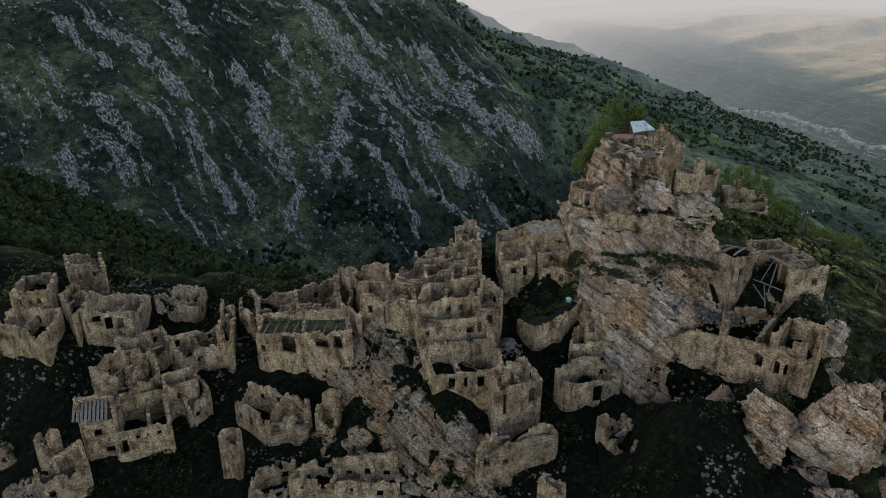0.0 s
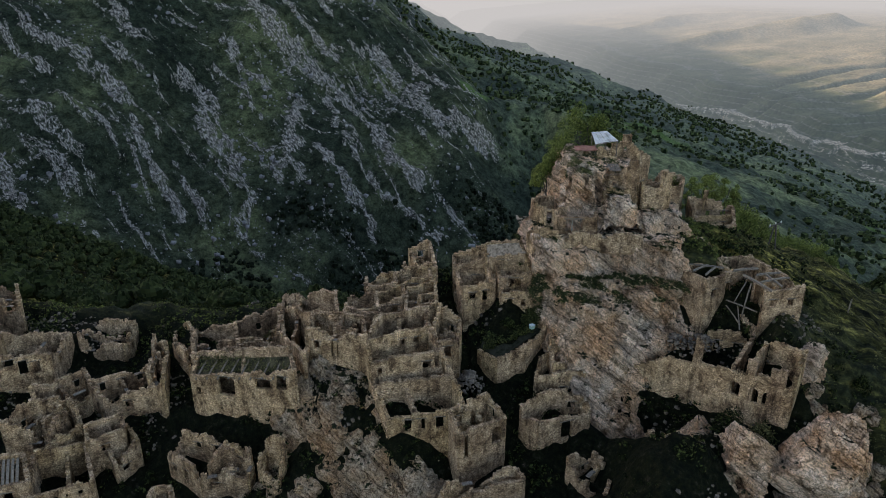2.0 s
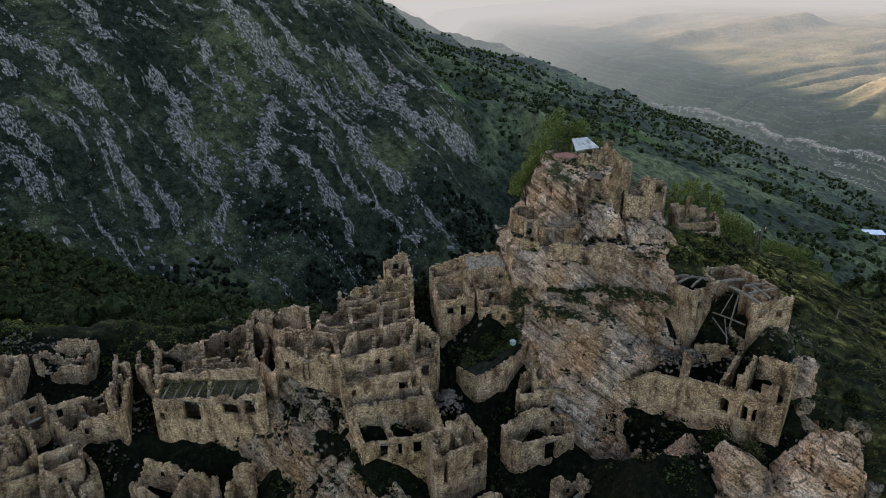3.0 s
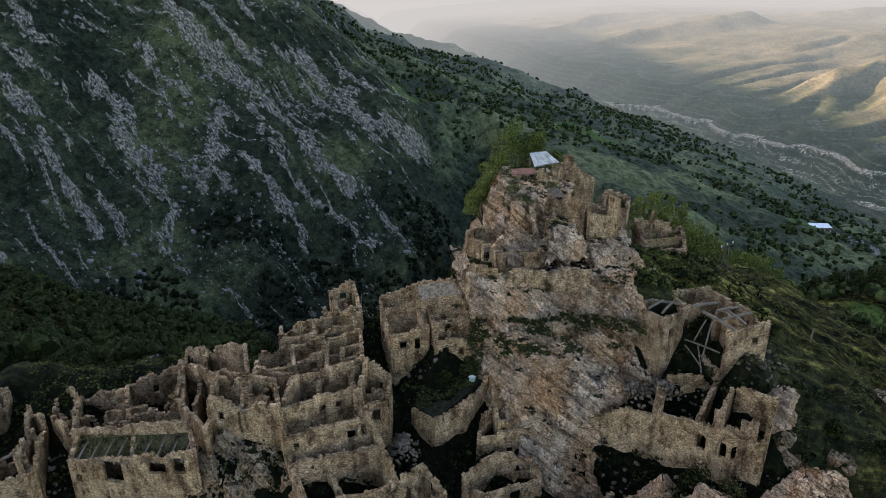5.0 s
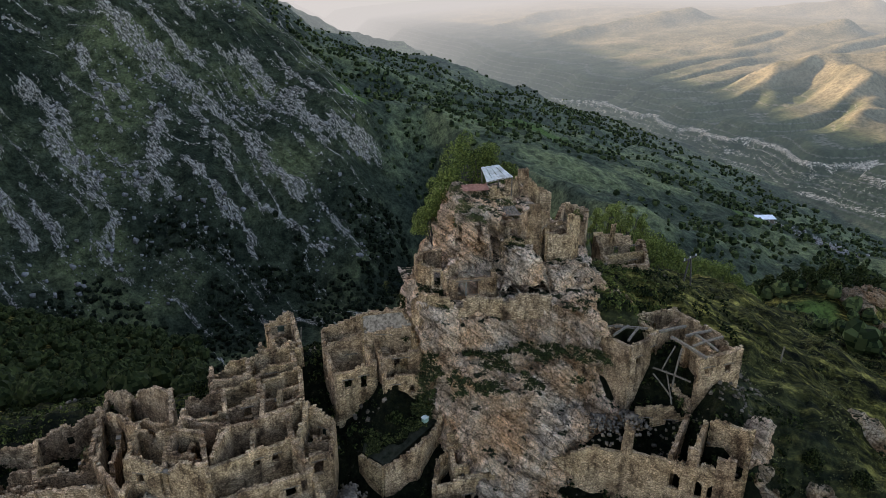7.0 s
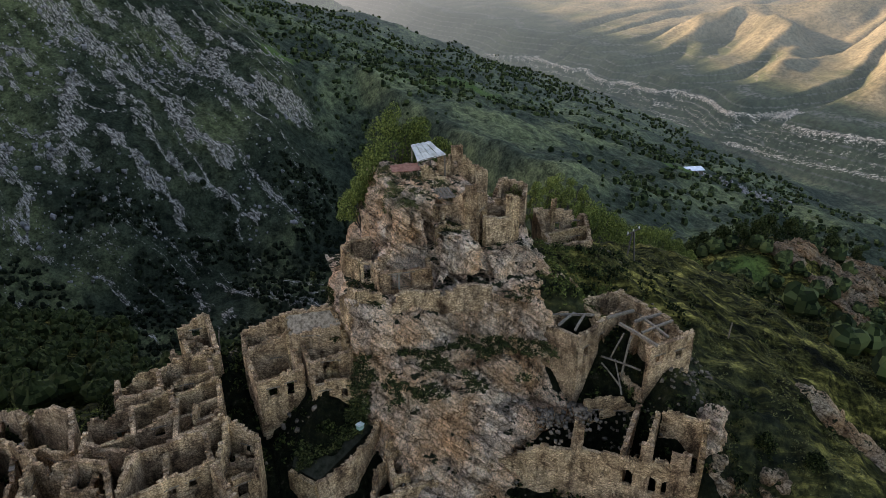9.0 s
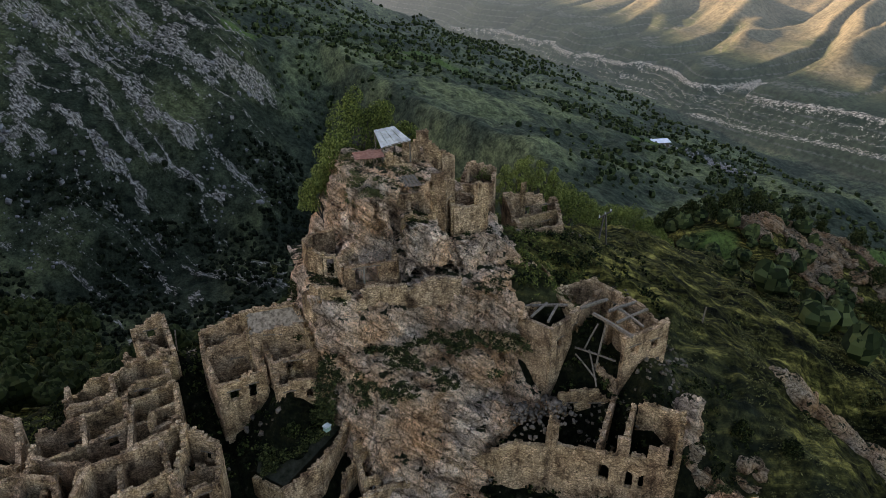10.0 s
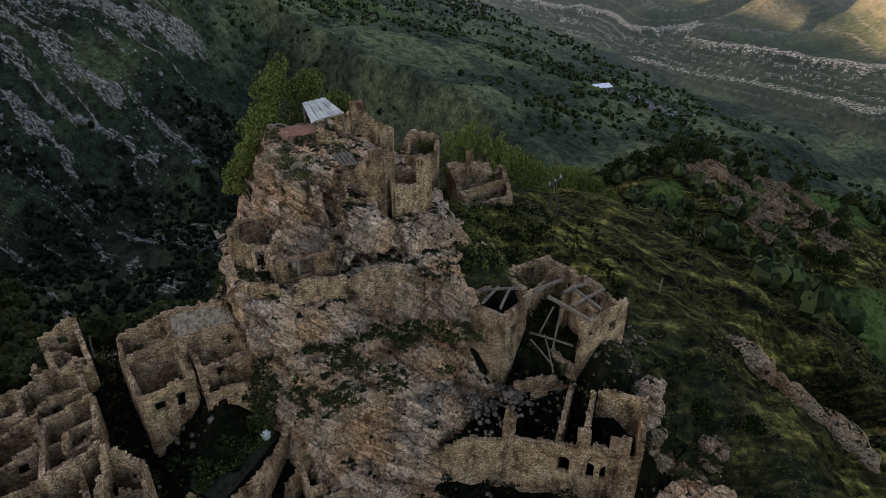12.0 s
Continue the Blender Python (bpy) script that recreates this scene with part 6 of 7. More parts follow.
# trees and scrub of the far flank
far_kinds = [clump(np.random.default_rng(20 + k), 5, 3, 5, 8) for k in range(5)]
xy = np.stack([rng.uniform(-20, 800, 19000), rng.uniform(430, 1900, 19000)], -1)
dens = fbm(xy[:, 0] / 130, xy[:, 1] / 130, 4, 91)
right = xy[:, 0] > 96 - 0.45 * (xy[:, 1] - 707)
keep = right & (rng.uniform(-0.7, 0.75, len(xy)) < dens)
keep &= np.hypot((xy[:, 0] - 545) / 60, (xy[:, 1] - 655) / 32) > 1
xy = xy[keep][:7200]
scatter_leaves("distant_trees", "scattered dark trees and scrub over the green flank", far_kinds, xy, 1.5 + 3.6 * rng.uniform(0, 1, len(xy)) ** 2, DARK_LEAF, rng, 0.4)
# weeds and bushes between the ruins and over the grassy slope
weed_kinds = [leafy(np.random.default_rng(40 + k), 34, 0.20, (1.0, 1.0, 0.7), 6) for k in range(6)]
xy = np.stack([rng.uniform(-68, 54, 5200), rng.uniform(56, 112, 5200)], -1)
keep = fbm(xy[:, 0] / 7, xy[:, 1] / 7, 3, 92) > -0.15
xy = xy[keep]
scatter_leaves("weeds", "dark weeds and low bushes among the ruins", weed_kinds, xy, rng.uniform(0.35, 1.15, len(xy)), WEED, rng, 0.3)
bush_kinds = [clump(np.random.default_rng(30 + k), 9, 6, 8, 24) for k in range(6)]
tuft_kinds = [leafy(np.random.default_rng(60 + k), 22, 0.22, (1.0, 1.0, 0.6), 5) for k in range(5)]
xy = np.stack([rng.uniform(46, 240, 9000), rng.uniform(50, 210, 9000)], -1)
keep = (hill(xy[:, 0], xy[:, 1]) > -95) & (fbm(xy[:, 0] / 11, xy[:, 1] / 11, 3, 93) > 0.05)
xy = xy[keep][:4200]
scatter_leaves("grass_tufts", "tufts of rough grass and low scrub on the slope", tuft_kinds, xy, rng.uniform(0.35, 1.3, len(xy)), WEED, rng, 0.25)
grass_kinds = [leafy(np.random.default_rng(80 + k), 11, 0.22, (1.0, 1.0, 0.55), 4) for k in range(5)]
xy = np.stack([rng.uniform(46, 120, 20000), rng.uniform(56, 150, 20000)], -1)
keep = (fbm((xy[:, 0] * 0.8 + xy[:, 1] * 0.6) / 16, (xy[:, 0] - xy[:, 1]) / 5, 3, 98) > 0.0) & (hill(xy[:, 0], xy[:, 1]) > -60)
xy = xy[keep]
scatter_leaves("dry_grass", "yellowing tufts of long grass on the open slope", grass_kinds, xy, rng.uniform(0.15, 0.55, len(xy)), GRASS, rng, 0.2)
a = np.stack([rng.uniform(33, 48, 2600), rng.uniform(85, 114, 2600)], -1)
b = np.stack([rng.uniform(-75, -6, 3200), rng.uniform(99, 117, 3200)], -1)
xy = np.concatenate([a, b])
keep = fbm(xy[:, 0] / 5, xy[:, 1] / 5, 3, 101) > -0.1
xy = xy[keep]
scatter_leaves("crest_grass", "fresh green grass and low plants along the crest", grass_kinds, xy, rng.uniform(0.25, 0.8, len(xy)), CREST_LEAF, rng, 0.2)
xy = np.stack([rng.uniform(90, 330, 1500), rng.uniform(90, 330, 1500)], -1)
keep = fbm(xy[:, 0] / 35, xy[:, 1] / 35, 3, 94) > 0.12
xy = xy[keep]
scatter_leaves("scrub", "dark rounded bushes in the hollows of the slope", bush_kinds, xy, rng.uniform(1.2, 3.4, len(xy)), DARK_LEAF, rng, 0.5)
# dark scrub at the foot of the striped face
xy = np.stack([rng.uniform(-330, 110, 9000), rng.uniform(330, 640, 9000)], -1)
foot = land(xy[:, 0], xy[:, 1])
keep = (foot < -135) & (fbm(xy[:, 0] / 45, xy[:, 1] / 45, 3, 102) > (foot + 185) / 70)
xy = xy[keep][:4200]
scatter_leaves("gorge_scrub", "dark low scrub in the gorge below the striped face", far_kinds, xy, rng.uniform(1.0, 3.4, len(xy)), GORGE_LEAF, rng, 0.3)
# fallen stones
n = 14000
xy = np.stack([rng.uniform(-66, 52, n), rng.uniform(56, 108, n)], -1)
keep = fbm(xy[:, 0] / 6, xy[:, 1] / 6, 3, 95) > 0.42
xy = xy[keep]
scatter_stones("fallen_stones", "fallen pale building stones strewn over the hillside", np.column_stack([xy, heights(xy[:, 0], xy[:, 1]) + 0.06]), rng.uniform(0.12, 0.36, len(xy)) * rng.uniform(0.6, 1.5, len(xy)), RUBBLE, rng)
n = 6500
xy = np.stack([rng.uniform(-420, 150, n), rng.uniform(420, 860, n)], -1)
keep = (mountain(xy[:, 0], xy[:, 1]) > -205) & (fbm(xy[:, 0] / 60, xy[:, 1] / 60, 3, 96) > -0.05) & (xy[:, 0] < 96 - 0.45 * (xy[:, 1] - 707) + 40)
xy = xy[keep]
scatter_stones("mountain_boulders", "pale boulders scattered over the striped mountain face", np.column_stack([xy, heights(xy[:, 0], xy[:, 1]) + 0.3]), 0.5 + 3.2 * rng.uniform(0, 1, len(xy)) ** 7 + rng.uniform(0, 0.7, len(xy)), PALE_ROCK, rng, 0.9)
n = 3800
t = rng.uniform(0, 1, n)
kx = rng.uniform(160, 205, n)
ky = 185 - 0.15 * (kx - 172) - rng.uniform(0, 1, n) ** 1.3 * 30
kx = kx + 0.3 * (186 - ky)
keep = fbm(kx / 10, ky / 10, 2, 97) > -0.25
kx, ky = kx[keep], ky[keep]
scatter_stones("knoll_rocks", "broken brown rocks covering a grassy knoll", np.column_stack([kx, ky, heights(kx, ky) + 0.5]), rng.uniform(0.35, 1.6, len(kx)), BROWN_ROCK, rng, 0.9)


# ---- single trees and bushes ----
def tree(at, tall, wide, seed, mat, label, leaves=900, leaf=0.16, stems=3):
    r = np.random.default_rng(seed)
    x, y = at[:2]
    z = at[2] if len(at) > 2 else ground_at(x, y)
    ob = thing("tree" if tall > 3.2 else "bush", (x, y, z), label, "tree" if tall > 3.2 else "bush", "trees behind the summit")
    bm = bmesh.new()
    for k in range(stems * 2):
        lean = Vector((r.uniform(-1, 1) * wide * 0.3, r.uniform(-1, 1) * wide * 0.3, tall * r.uniform(0.55, 0.85)))
        foot = Vector((r.uniform(-0.2, 0.2), r.uniform(-0.2, 0.2), -0.4)) if k < stems else lean * 0.25
        rad = 0.09 * tall / 4 if k < stems else 0.045 * tall / 4
        prev = None
        for j in range(5):
            u = j / 4
            c = foot.lerp(lean, u) + Vector((0.12 * math.sin(3 * u + k), 0.12 * math.cos(2 * u + k), 0))
            ringv = [bm.verts.new(c + Vector((math.cos(a), math.sin(a), 0)) * rad * (1 - 0.75 * u)) for a in (0, 1.26, 2.51, 3.77, 5.03)]
            if prev:
                for i in range(5):
                    bm.faces.new((prev[i], prev[(i + 1) % 5], ringv[(i + 1) % 5], ringv[i]))
            prev = ringv
    me = bpy.data.meshes.new("trunk")
    bm.to_mesh(me)
    bm.free()
    me.materials.append(BARK)
    t = new("trunk", me)
    t.parent = ob
    blobs = []
    for k in range(22):
        a, u = 2.4 * k + r.uniform(-0.4, 0.4), r.uniform(0.35, 1.0)
        ball = r.uniform(0.13, 0.22) * wide
        up = tall * (0.24 + 0.68 * (k / 21)) + r.uniform(-0.08, 0.08) * tall
        out = wide * 0.44 * u * (1.15 - 0.85 * (k / 21) ** 1.5)
        blobs.append(crown(r, max(40, leaves // 14), leaf / ball, 6, 0.45) * np.array([ball, ball, ball * 1.15]) + np.array([out * math.cos(a), out * math.sin(a), up]))
    v = np.concatenate(blobs)
    me = quads_mesh("crown", v)
    me.materials.append(mat)
    c = new("crown", me)
    c.parent = ob
    return ob


for k, (x, y, z, tall, wide) in enumerate([(24.2, 106.5, 9.0, 7.5, 6.0), (26.6, 109.0, 9.5, 10.5, 7.0), (29.6, 108.6, 10.0, 9.0, 6.0), (22.0, 105.0, 7.5, 6.0, 5.0), (32.6, 109.6, 8.0, 8.0, 4.8)]):
    tree((x, y, z), tall, wide, 100 + k, LEAF, "leafy light green tree growing behind the summit keep", 4200, 0.105)
for k, (x, y, tall, wide) in enumerate([(35.6, 109.0, 10.5, 4.2), (37.4, 110.2, 11.0, 4.2), (39.2, 110.6, 10.6, 4.0), (41.0, 111.6, 10.0, 3.8), (43.0, 110.6, 9.0, 3.4), (48.8, 112.4, 9.0, 3.4), (50.4, 113.6, 9.0, 3.4), (52.2, 112.8, 8.0, 3.2), (54.0, 112.6, 7.0, 3.0), (46.4, 111.6, 7.6, 2.8)]):
    tree((x, y), tall, wide, 120 + k, LEAF, "slender light green sapling behind the ruins", 2000, 0.10)
for k, (x, y, tall, wide) in enumerate([(57, 119, 6.0, 5.4), (60, 121, 7.0, 5.6), (63, 123, 7.0, 6.0), (66, 124, 7.0, 6.0), (69, 125, 6.0, 5.4), (73, 127, 6.5, 6.0), (77, 129, 7.5, 6.5), (81, 130, 7.5, 7.0), (85, 131, 6.0, 6.4), (89, 132, 4.6, 5.4)]):
    tree((x, y), tall, wide, 140 + k, LEAF, "broad light green bush on the grassy crest", 2400, 0.13)
for k, (x, y, tall, wide) in enumerate([(140, 194, 6, 6), (147, 196, 7, 7), (153, 195, 7, 7), (158, 193, 8, 7), (164, 192, 8, 8), (170, 195, 8, 8), (176, 192, 7, 7), (182, 190, 6, 7), (190, 188, 6, 7), (200, 186, 6, 6), (208, 178, 6, 7), (196, 160, 5, 7), (205, 158, 5, 7), (185, 150, 5, 8), (192, 147, 5, 8), (176, 140, 6, 9), (168, 136, 6, 8), (215, 165, 5, 6), (228, 172, 5, 6), (150, 150, 5, 7), (142, 146, 5, 6)]):
    tree((x, y), tall, wide, 300 + k, WOOD_LEAF, "dark rounded tree beside the rocky knoll", 700, 0.34)
for k, (x, y, tall, wide) in enumerate([(33.0, 82.6, 1.6, 2.4), (29.0, 98.6, 1.5, 2.0), (34.6, 97.0, 1.8, 2.2), (14.0, 86.4, 1.0, 1.8), (-17.0, 95.5, 2.6, 3.2), (-6.0, 100.5, 3.0, 3.4), (-1.0, 83.2, 1.6, 2.2), (37.5, 72.6, 2.0, 4.0), (40.5, 71.2, 1.6, 3.2), (27.6, 91.4, 1.6, 1.6), (53.0, 74.0, 1.8, 2.2), (56.0, 71.0, 1.6, 2.2), (47.8, 70.0, 1.8, 2.6)]):
    tree((x, y), tall, wide, 160 + k, WEED if k % 4 else GRASS, "low green bush rooted among the ruins", 420, 0.11, 2)


# ---- timbers and sheet roofs ----
def timber_heap(label, spans, parent=None):
    x, y, z = spans[0][0]
    ob = thing("fallen_timbers", (x, y, z), label, "timber") if parent is None else parent
    for a, b, w in spans:
        put("beam", beam_mesh("beam", a, b, w, w), TIMBER, ob)
    return ob


for a, b, w in [((41.9, 83.5, 4.45), (43.2, 79.2, 4.35), 0.26), ((41.2, 84.6, 4.55), (44.4, 85.0, 4.55), 0.24), ((43.4, 83.3, 4.5), (46.6, 83.6, 4.55), 0.22), ((43.0, 81.4, 4.45), (46.9, 82.2, 4.55), 0.2), ((44.5, 83.6, 4.5), (44.9, 80.0, 4.45), 0.2), ((36.4, 85.2, 4.4), (38.8, 86.6, 4.5), 0.2), ((37.4, 83.9, 4.4), (39.6, 86.0, 4.5), 0.2), ((36.6, 87.0, 4.45), (40.4, 85.6, 4.5), 0.2),
                ((40.6, 83.6, -1.5), (41.9, 82.6, 3.9), 0.14), ((41.6, 81.8, -1.4), (42.0, 81.6, 4.2), 0.16), ((40.2, 83.4, 1.2), (42.7, 80.4, 1.0), 0.14), ((40.2, 83.2, 0.6), (41.0, 80.6, -0.8), 0.12), ((41.4, 82.8, 1.0), (40.8, 80.2, -1.2), 0.12)]:
    put("beam", beam_mesh("beam", a, b, w, w), TIMBER, corner_house, "bare grey roof beam")
spans = []
rb = np.random.default_rng(5)
for k in range(22):
    x, y = rb.uniform(19.5, 23.0), rb.uniform(81.0, 84.6)
    z = ground_at(x, y) + rb.uniform(0.3, 1.6)
    a, q = rb.uniform(0, 6.28), rb.uniform(-0.9, 0.9)
    L = rb.uniform(1.4, 3.4) / 2
    v = Vector((math.cos(a) * math.cos(q), math.sin(a) * math.cos(q), math.sin(q))) * L
    c = Vector((x, y, z))
    spans.append((tuple(c - v), tuple(c + v), rb.uniform(0.09, 0.17)))
timber_heap("jumble of grey fallen roof timbers in the walled yard", spans)
spans = []
for k in range(12):
    x, y = rb.uniform(-31, -26), rb.uniform(63.5, 68.0)
    z = ground_at(x, y) + rb.uniform(0.6, 2.2)
    a, q = rb.uniform(0, 6.28), rb.uniform(-0.7, 0.7)
    v = Vector((math.cos(a) * math.cos(q), math.sin(a) * math.cos(q), math.sin(q))) * rb.uniform(0.8, 1.8)
    c = Vector((x, y, z))
    spans.append((tuple(c - v), tuple(c + v), rb.uniform(0.1, 0.2)))
timber_heap("broken grey beams lying in a collapsed house", spans)


def slab_mesh(name, corners, thick):
    """A sheet between four corners, with thickness and a slight sag."""
    bm = bmesh.new()
    c = [Vector(p) for p in corners]
    top = [[None] * 5 for _ in range(5)]
    bot = [[None] * 5 for _ in range(5)]
    for i in range(5):
        for j in range(5):
            p = c[0].lerp(c[1], i / 4).lerp(c[3].lerp(c[2], i / 4), j / 4)
            p.z += 0.04 * math.sin(i * 2.1 + j)
            top[i][j] = bm.verts.new(p)
            bot[i][j] = bm.verts.new(p - Vector((0, 0, thick)))
    for i in range(4):
        for j in range(4):
            bm.faces.new((top[i][j], top[i + 1][j], top[i + 1][j + 1], top[i][j + 1]))
            bm.faces.new((bot[i][j], bot[i][j + 1], bot[i + 1][j + 1], bot[i + 1][j]))
    for k in range(4):
        for ring in ((top[k][0], top[k + 1][0], bot[k + 1][0], bot[k][0]), (top[k + 1][4], top[k][4], bot[k][4], bot[k + 1][4]), (top[0][k + 1], top[0][k], bot[0][k], bot[0][k + 1]), (top[4][k], top[4][k + 1], bot[4][k + 1], bot[4][k])):
            bm.faces.new(ring[::-1])
    bmesh.ops.recalc_face_normals(bm, faces=bm.faces[:])
    me = bpy.data.meshes.new(name)
    bm.to_mesh(me)
    bm.free()
    return me


canopy = thing("lean_to", (28.6, 103.6, 14.5), "small lean-to of pale metal sheets on wooden posts", "shelter")
for k in range(4):
    u0, u1 = k / 4, (k + 0.96) / 4
    p = [Vector(q) for q in ((27.9, 102.4, 16.0), (31.0, 102.3, 16.5), (30.1, 104.8, 17.2), (27.8, 104.6, 17.2))]
    put("metal_sheet", slab_mesh("metal_sheet", [p[0].lerp(p[1], u0), p[0].lerp(p[1], u1), p[3].lerp(p[2], u1) + Vector((0, 0, 0.03 * k)), p[3].lerp(p[2], u0) + Vector((0, 0, 0.03 * k))], 0.05), SHEET, canopy)
for x, y, z in ((28.0, 102.5, 15.95), (30.9, 102.4, 16.4), (30.0, 104.7, 17.1), (27.9, 104.5, 17.1)):
    put("post", beam_mesh("post", (x, y, 13.2), (x, y + 0.05, z), 0.12, 0.12), TIMBER, canopy)
put("rail", beam_mesh("rail", (27.8, 102.45, 15.93), (31.0, 102.35, 16.43), 0.1, 0.12), TIMBER, canopy)
rust = put("rusted_sheet", slab_mesh("rusted_sheet", [(25.0, 102.0, 15.3), (28.0, 101.6, 15.35), (28.1, 103.0, 15.7), (25.1, 103.4, 15.6)], 0.06), RUST, None)
tagged(rust, "rust-red flat roof sheet lying beside the lean-to", "sheet")
planks = thing("plank_cover", (29.4, 98.0, 13.0), "grey plank cover over a round stone pit", "roof")
for k in range(5):
    put("plank", slab_mesh("plank", [(28.5 + 0.36 * k, 97.2 - 0.05 * k, 13.75), (28.8 + 0.36 * k, 97.15 - 0.05 * k, 13.75), (28.6 + 0.36 * k, 98.9 - 0.05 * k, 14.25), (28.3 + 0.36 * k, 98.95 - 0.05 * k, 14.25)], 0.06), TIMBER, planks)


def power_pole(x, y, tall, label):
    z = ground_at(x, y)
    ob = thing("power_pole", (x, y, z), label, "pole")
    put("leg", beam_mesh("leg", (x - 0.9, y - 0.3, z - 0.5), (x - 0.1, y, z + tall), 0.16, 0.16), BARK, ob)
    put("leg", beam_mesh("leg", (x + 0.9, y + 0.3, z - 0.5), (x + 0.1, y, z + tall), 0.16, 0.16), BARK, ob)
    put("crossarm", beam_mesh("crossarm", (x - 1.1, y - 0.2, z + tall - 0.25), (x + 1.1, y + 0.2, z + tall + 0.25), 0.14, 0.14), BARK, ob)
    for k in (-0.9, 0.0, 0.9):
        put("insulator", beam_mesh("insulator", (x + k, y + 0.18 * k, z + tall + 0.2 * k), (x + k, y + 0.18 * k, z + tall + 0.2 * k + 0.4), 0.12, 0.12), SHEET, ob)
    return ob


power_pole(57.0, 104.6, 4.6, "leaning wooden two-legged power pole on the grassy slope")
shed = thing("shed", (524, 672, ground_at(524, 672)), "long low shed with a bright white roof in the valley", "shed")
g = ground_at(524, 672)
put("wall", slab_mesh("wall", [(514, 667, g + 4), (533, 663, g + 4), (535, 671, g + 4), (516, 675, g + 4)], 6.0), RUBBLE, shed)
put("roof", slab_mesh("roof", [(513, 665.5, g + 4.6), (534, 661.5, g + 4.6), (536, 672, g + 6), (515, 676, g + 6)], 0.4), plain_material("white_roof", (0.62, 0.63, 0.62), (0.8, 0.8, 0.79), 0.3), shed)

# ---- terraces of earth ----
terrace = put("terrace", slab_mesh("terrace", [(10.5, 85.5, -5.5), (12.5, 83.4, -6.0), (18.4, 86.5, -3.8), (12.6, 91.0, -3.2)], 7.0), plain_material("dark_soil", (0.010, 0.012, 0.006), (0.045, 0.042, 0.026), 1.2, 0.95), None)
tagged(terrace, "dark overgrown earth terrace behind a curved wall", "terrace", kind="structure")
roof_turf = put("turf_roof", slab_mesh("turf_roof", [(-25.0, 85.2, -7.9), (-12.2, 80.7, -5.6), (-12.8, 83.0, -4.4), (-24.8, 87.6, -7.2)], 0.5), plain_material("mossy_turf", (0.010, 0.010, 0.006), (0.10, 0.085, 0.045), 1.1, 0.95), None)
tagged(roof_turf, "sagging turf roof, partly fallen in, over a stone house", "roof")
earth_roof = put("earth_roof", slab_mesh("earth_roof", [(12.1, 93.4, 3.3), (16.9, 92.1, 4.4), (16.4, 93.7, 5.5), (12.2, 95.6, 4.5)], 0.4), plain_material("packed_earth", (0.07, 0.055, 0.035), (0.30, 0.24, 0.165), 2.8, 0.95), None)
tagged(earth_roof, "flat packed-earth roof of a stone house", "roof")


def leaf_patch(name, label, kinds, x, y, z, sizes, mat, r):
    parts = []
    for k in range(len(x)):
        v = kinds[k % len(kinds)] * sizes[k]
        parts.append(v + np.array([x[k], y[k], z[k] + 0.2 * sizes[k]]))
    return tagged(put(name, quads_mesh(name, np.concatenate(parts)), mat, None), label, "plants", kind="stuff")


r = np.random.default_rng(11)
u, v = r.uniform(0, 1, 480), r.uniform(0, 1, 480)
leaf_patch("terrace_weeds", "green weeds covering the walled terrace", weed_kinds, 10.8 + 6.5 * u + 1.5 * v, 84.6 + 1.6 * u + 6.0 * v * (1 - 0.6 * u), -5.5 + 1.8 * u + 2.2 * v, r.uniform(0.25, 0.7, 480), CRAG_WEED, r)
u, v = r.uniform(0, 1, 800), r.uniform(0, 1, 800)
leaf_patch("roof_grass", "yellow-green grass growing on the sagging roof", grass_kinds, -25 + 12.6 * u + 0.2 * v, 85.4 - 4.5 * u + 2.2 * v, -7.6 + 2.2 * u + 0.9 * v, r.uniform(0.1, 0.42, 800), GRASS, r)
x, y = r.uniform(22.0, 30.5, 1500), r.uniform(95.5, 104.0, 1500)
top = upper_form(x, y)
keep = (top > 12.6) & (fbm(x / 1.6, y / 1.6, 3, 100) > -0.35)
x, y, top = x[keep], y[keep], top[keep]
leaf_patch("summit_grass", "rough green grass on the flat top of the crag", grass_kinds, x, y, top + 0.12, r.uniform(0.14, 0.5, len(x)), GRASS, r)
n = 5200
x, y = r.uniform(16, 35, n), r.uniform(80, 106, n)
both = np.maximum(lower_form(x, y), upper_form(x, y))
slope = np.hypot(np.maximum(lower_form(x + 0.3, y), upper_form(x + 0.3, y)) - both, np.maximum(lower_form(x, y + 0.3), upper_form(x, y + 0.3)) - both) / 0.3
keep = (slope < 0.9) & (both > -6) & (both < 14.0) & (fbm(x / 2.2, y / 2.2, 3, 99) > np.where((both > -2.5) & (both < 3.5), -0.02, 0.25)) & (both > heights(x, y) - 0.3)
x, y, both = x[keep], y[keep], both[keep]
leaf_patch("crag_weeds", "dark weeds and grass on the ledges of the crag", weed_kinds, x, y, both, r.uniform(0.18, 0.60, len(x)), CRAG_WEED, r)
for cx, cy, cz, n, label in ((8.7, 81.4, -8.2, 260, "heap of pale fallen stones below the stepped house"), (37.0, 80.6, -3.6, 140, "heap of pale fallen stones beside the corner house"), (33.6, 81.0, -3.6, 120, "heap of pale stones on the ledge")):
    u, d = r.uniform(0, 6.28, n), np.abs(r.normal(0, 1.0, n))
    scatter_stones("stone_heap", label, np.column_stack([cx + d * np.cos(u), cy + d * np.sin(u) * 1.5, cz + 1.3 * np.exp(-d * d / 1.6) + 0.15 * r.uniform(0, 1, n)]), r.uniform(0.14, 0.36, n), RUBBLE, r, 0.8)


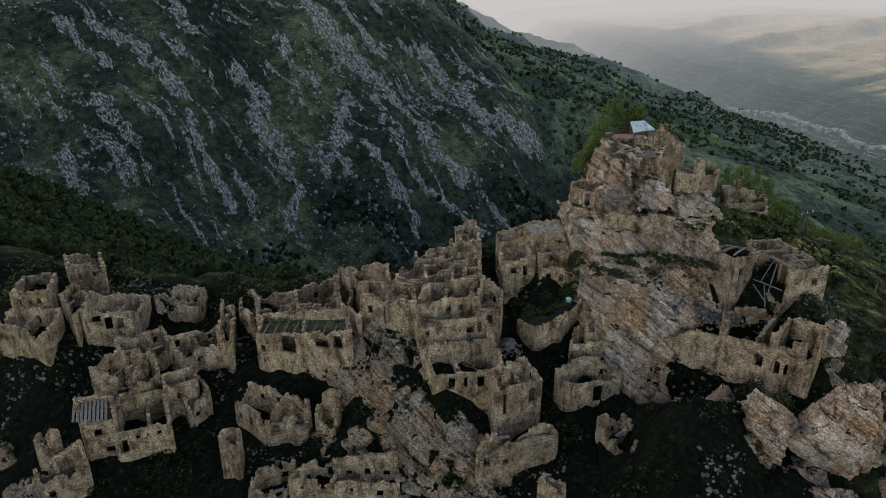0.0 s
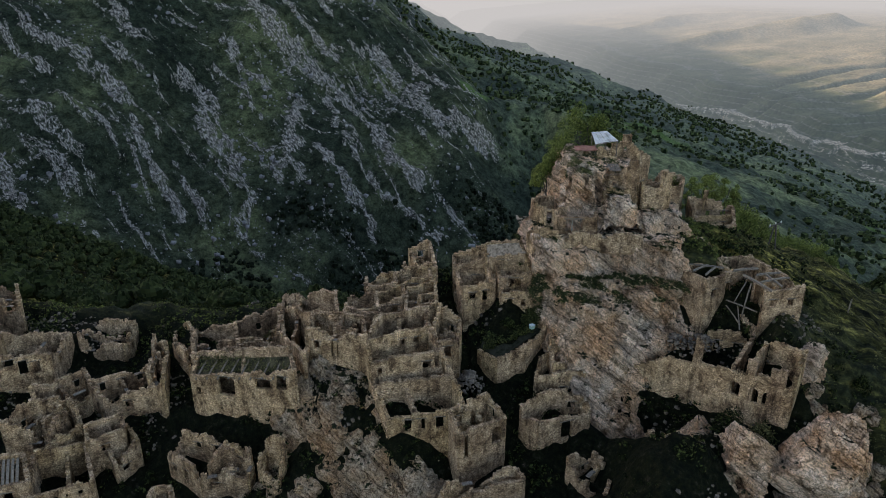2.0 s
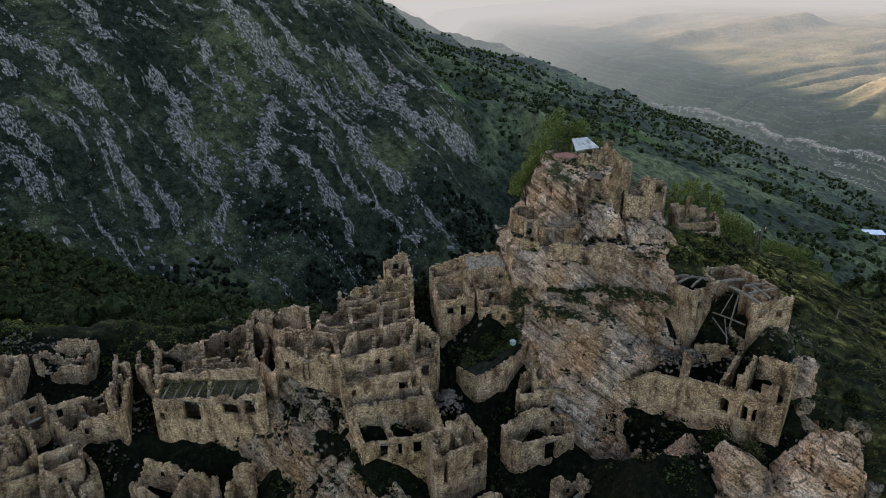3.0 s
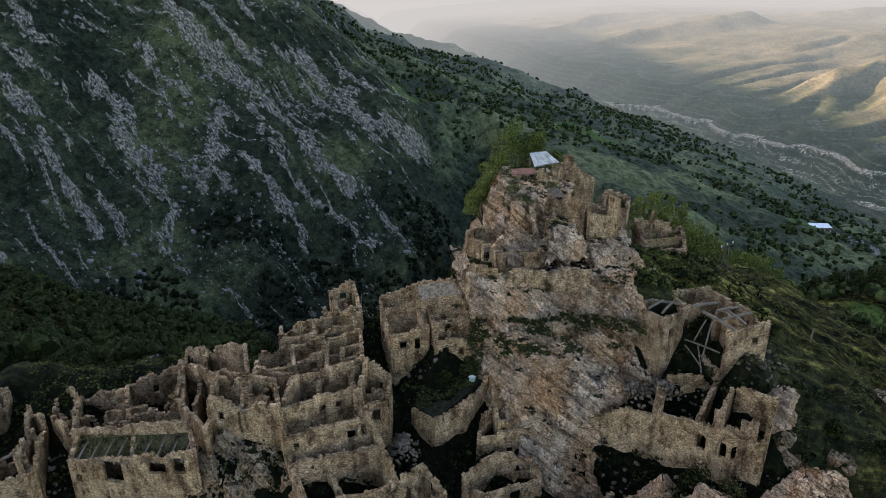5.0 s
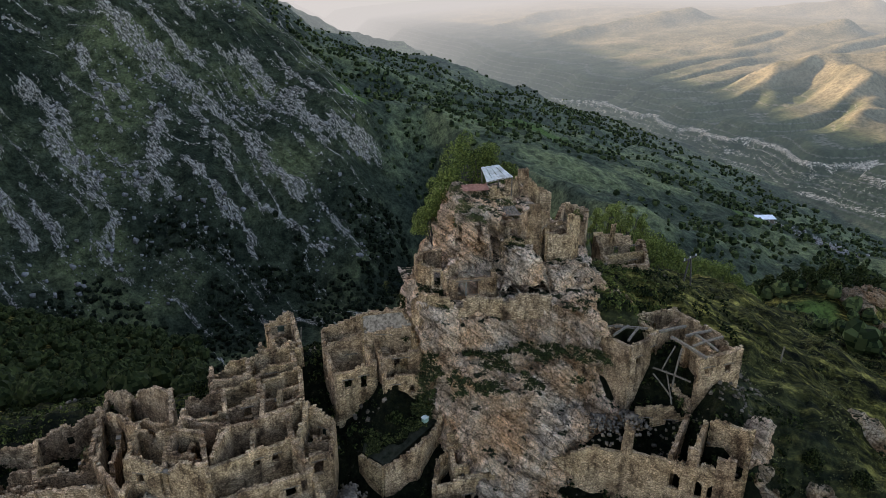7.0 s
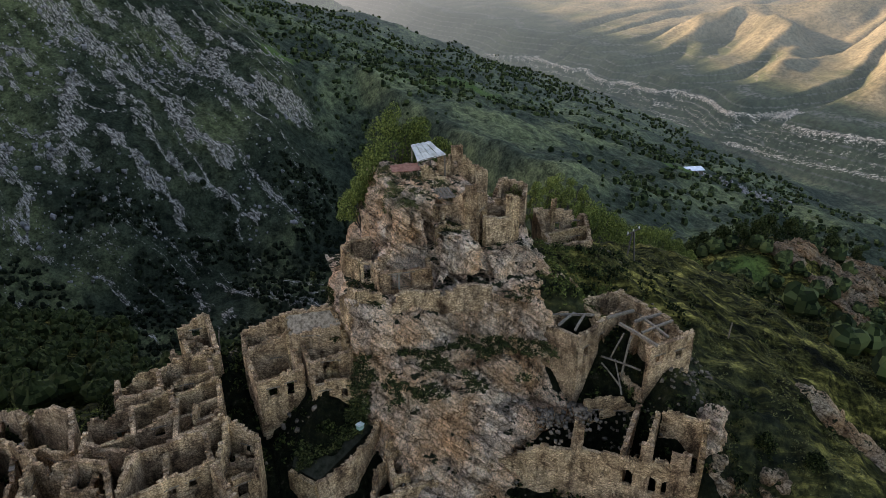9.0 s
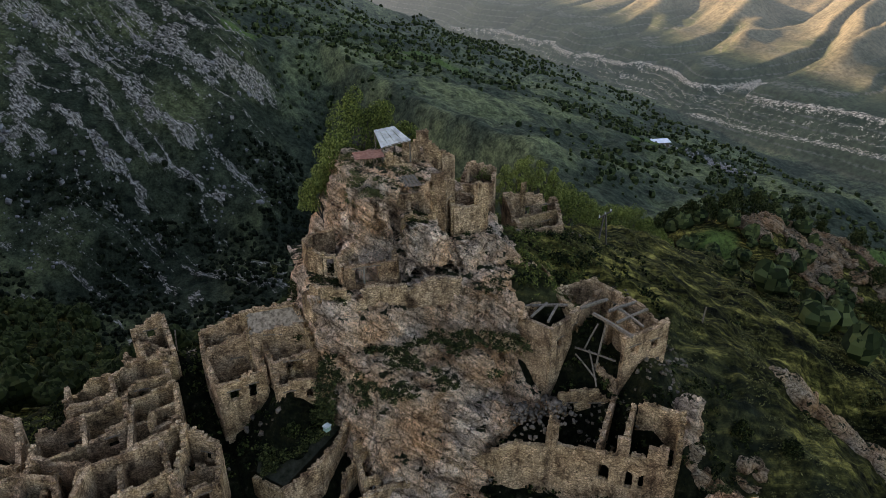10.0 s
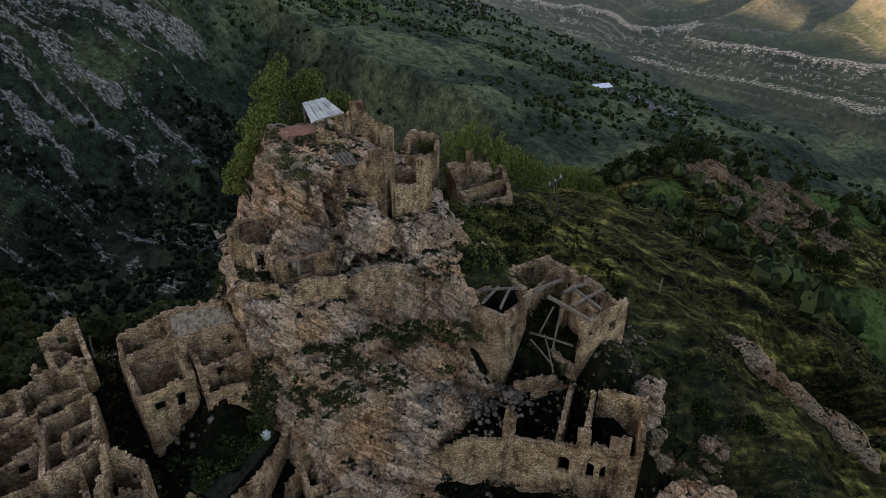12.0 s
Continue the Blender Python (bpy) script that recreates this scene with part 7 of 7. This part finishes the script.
# ---- small things ----
def crate(at, size, turn):
    """A small lidded box on the terrace edge."""
    x, y, z = at
    a, b, c = size
    ca, sa = math.cos(turn), math.sin(turn)
    ob = thing("box", at, "small pale green box standing on the terrace edge", "box")
    paint = plain_material("pale_green_paint", (0.16, 0.25, 0.19), (0.25, 0.35, 0.28), 3.0, 0.75)

    def corners(w, d, h):
        return [(x + u * w * ca - v * d * sa, y + u * w * sa + v * d * ca, h) for u, v in ((-1, -1), (1, -1), (1, 1), (-1, 1))]
    put("body", slab_mesh("body", corners(a / 2, b / 2, z + c), c + 0.05), paint, ob)
    put("lid", slab_mesh("lid", corners(a / 2 + 0.05, b / 2 + 0.05, z + c + 0.10), 0.08), plain_material("white_lid", (0.32, 0.38, 0.34), (0.46, 0.50, 0.46), 3.0, 0.75), ob)
    return ob


crate((17.0, 86.0, -3.3), (0.55, 0.45, 0.4), 0.5)
for x, y, tall in ((59.2, 87.6, 1.9), (36.6, 80.4, 2.2), (5.6, 98.8, 2.6), (1.0, 99.4, 2.4)):
    g = ground_at(x, y)
    tagged(put("fence_post", beam_mesh("fence_post", (x, y, g - 0.4), (x + 0.15, y, g + tall), 0.13, 0.13), TIMBER, None), "lone weathered wooden post standing in the slope", "post")
roof_planks = thing("plank_roof", (-43.4, 74.2, -13.0), "loose grey planks laid across a small stone house", "roof")
for k in range(9):
    x = -45.4 + 0.45 * k
    put("plank", beam_mesh("plank", (x, 72.2 + 0.10 * k, -12.9 - 0.06 * k), (x - 1.1, 75.6 + 0.08 * k, -11.5 - 0.06 * k), 0.30, 0.07), TIMBER, roof_planks)
n = 900
x, y = r.normal(588, 24, n), r.normal(668, 13, n)
scatter_stones("ruined_hamlet", "tumbled grey walls of a ruined hamlet in the valley", np.column_stack([x, y, heights(x, y) + 0.6]), r.uniform(0.8, 3.8, n), PALE_ROCK, r, 0.9)
for k in range(9):
    u = (k + 0.5) / 9
    x, y, z = -25.0 + 12.8 * u, 84.7 - 4.5 * u, -7.7 + 2.3 * u
    put("beam", beam_mesh("beam", (x - 0.3, y - 0.5, z - 0.2), (x + 0.5, y + 2.4, z + 0.75), 0.16, 0.16), TIMBER, roof_turf)
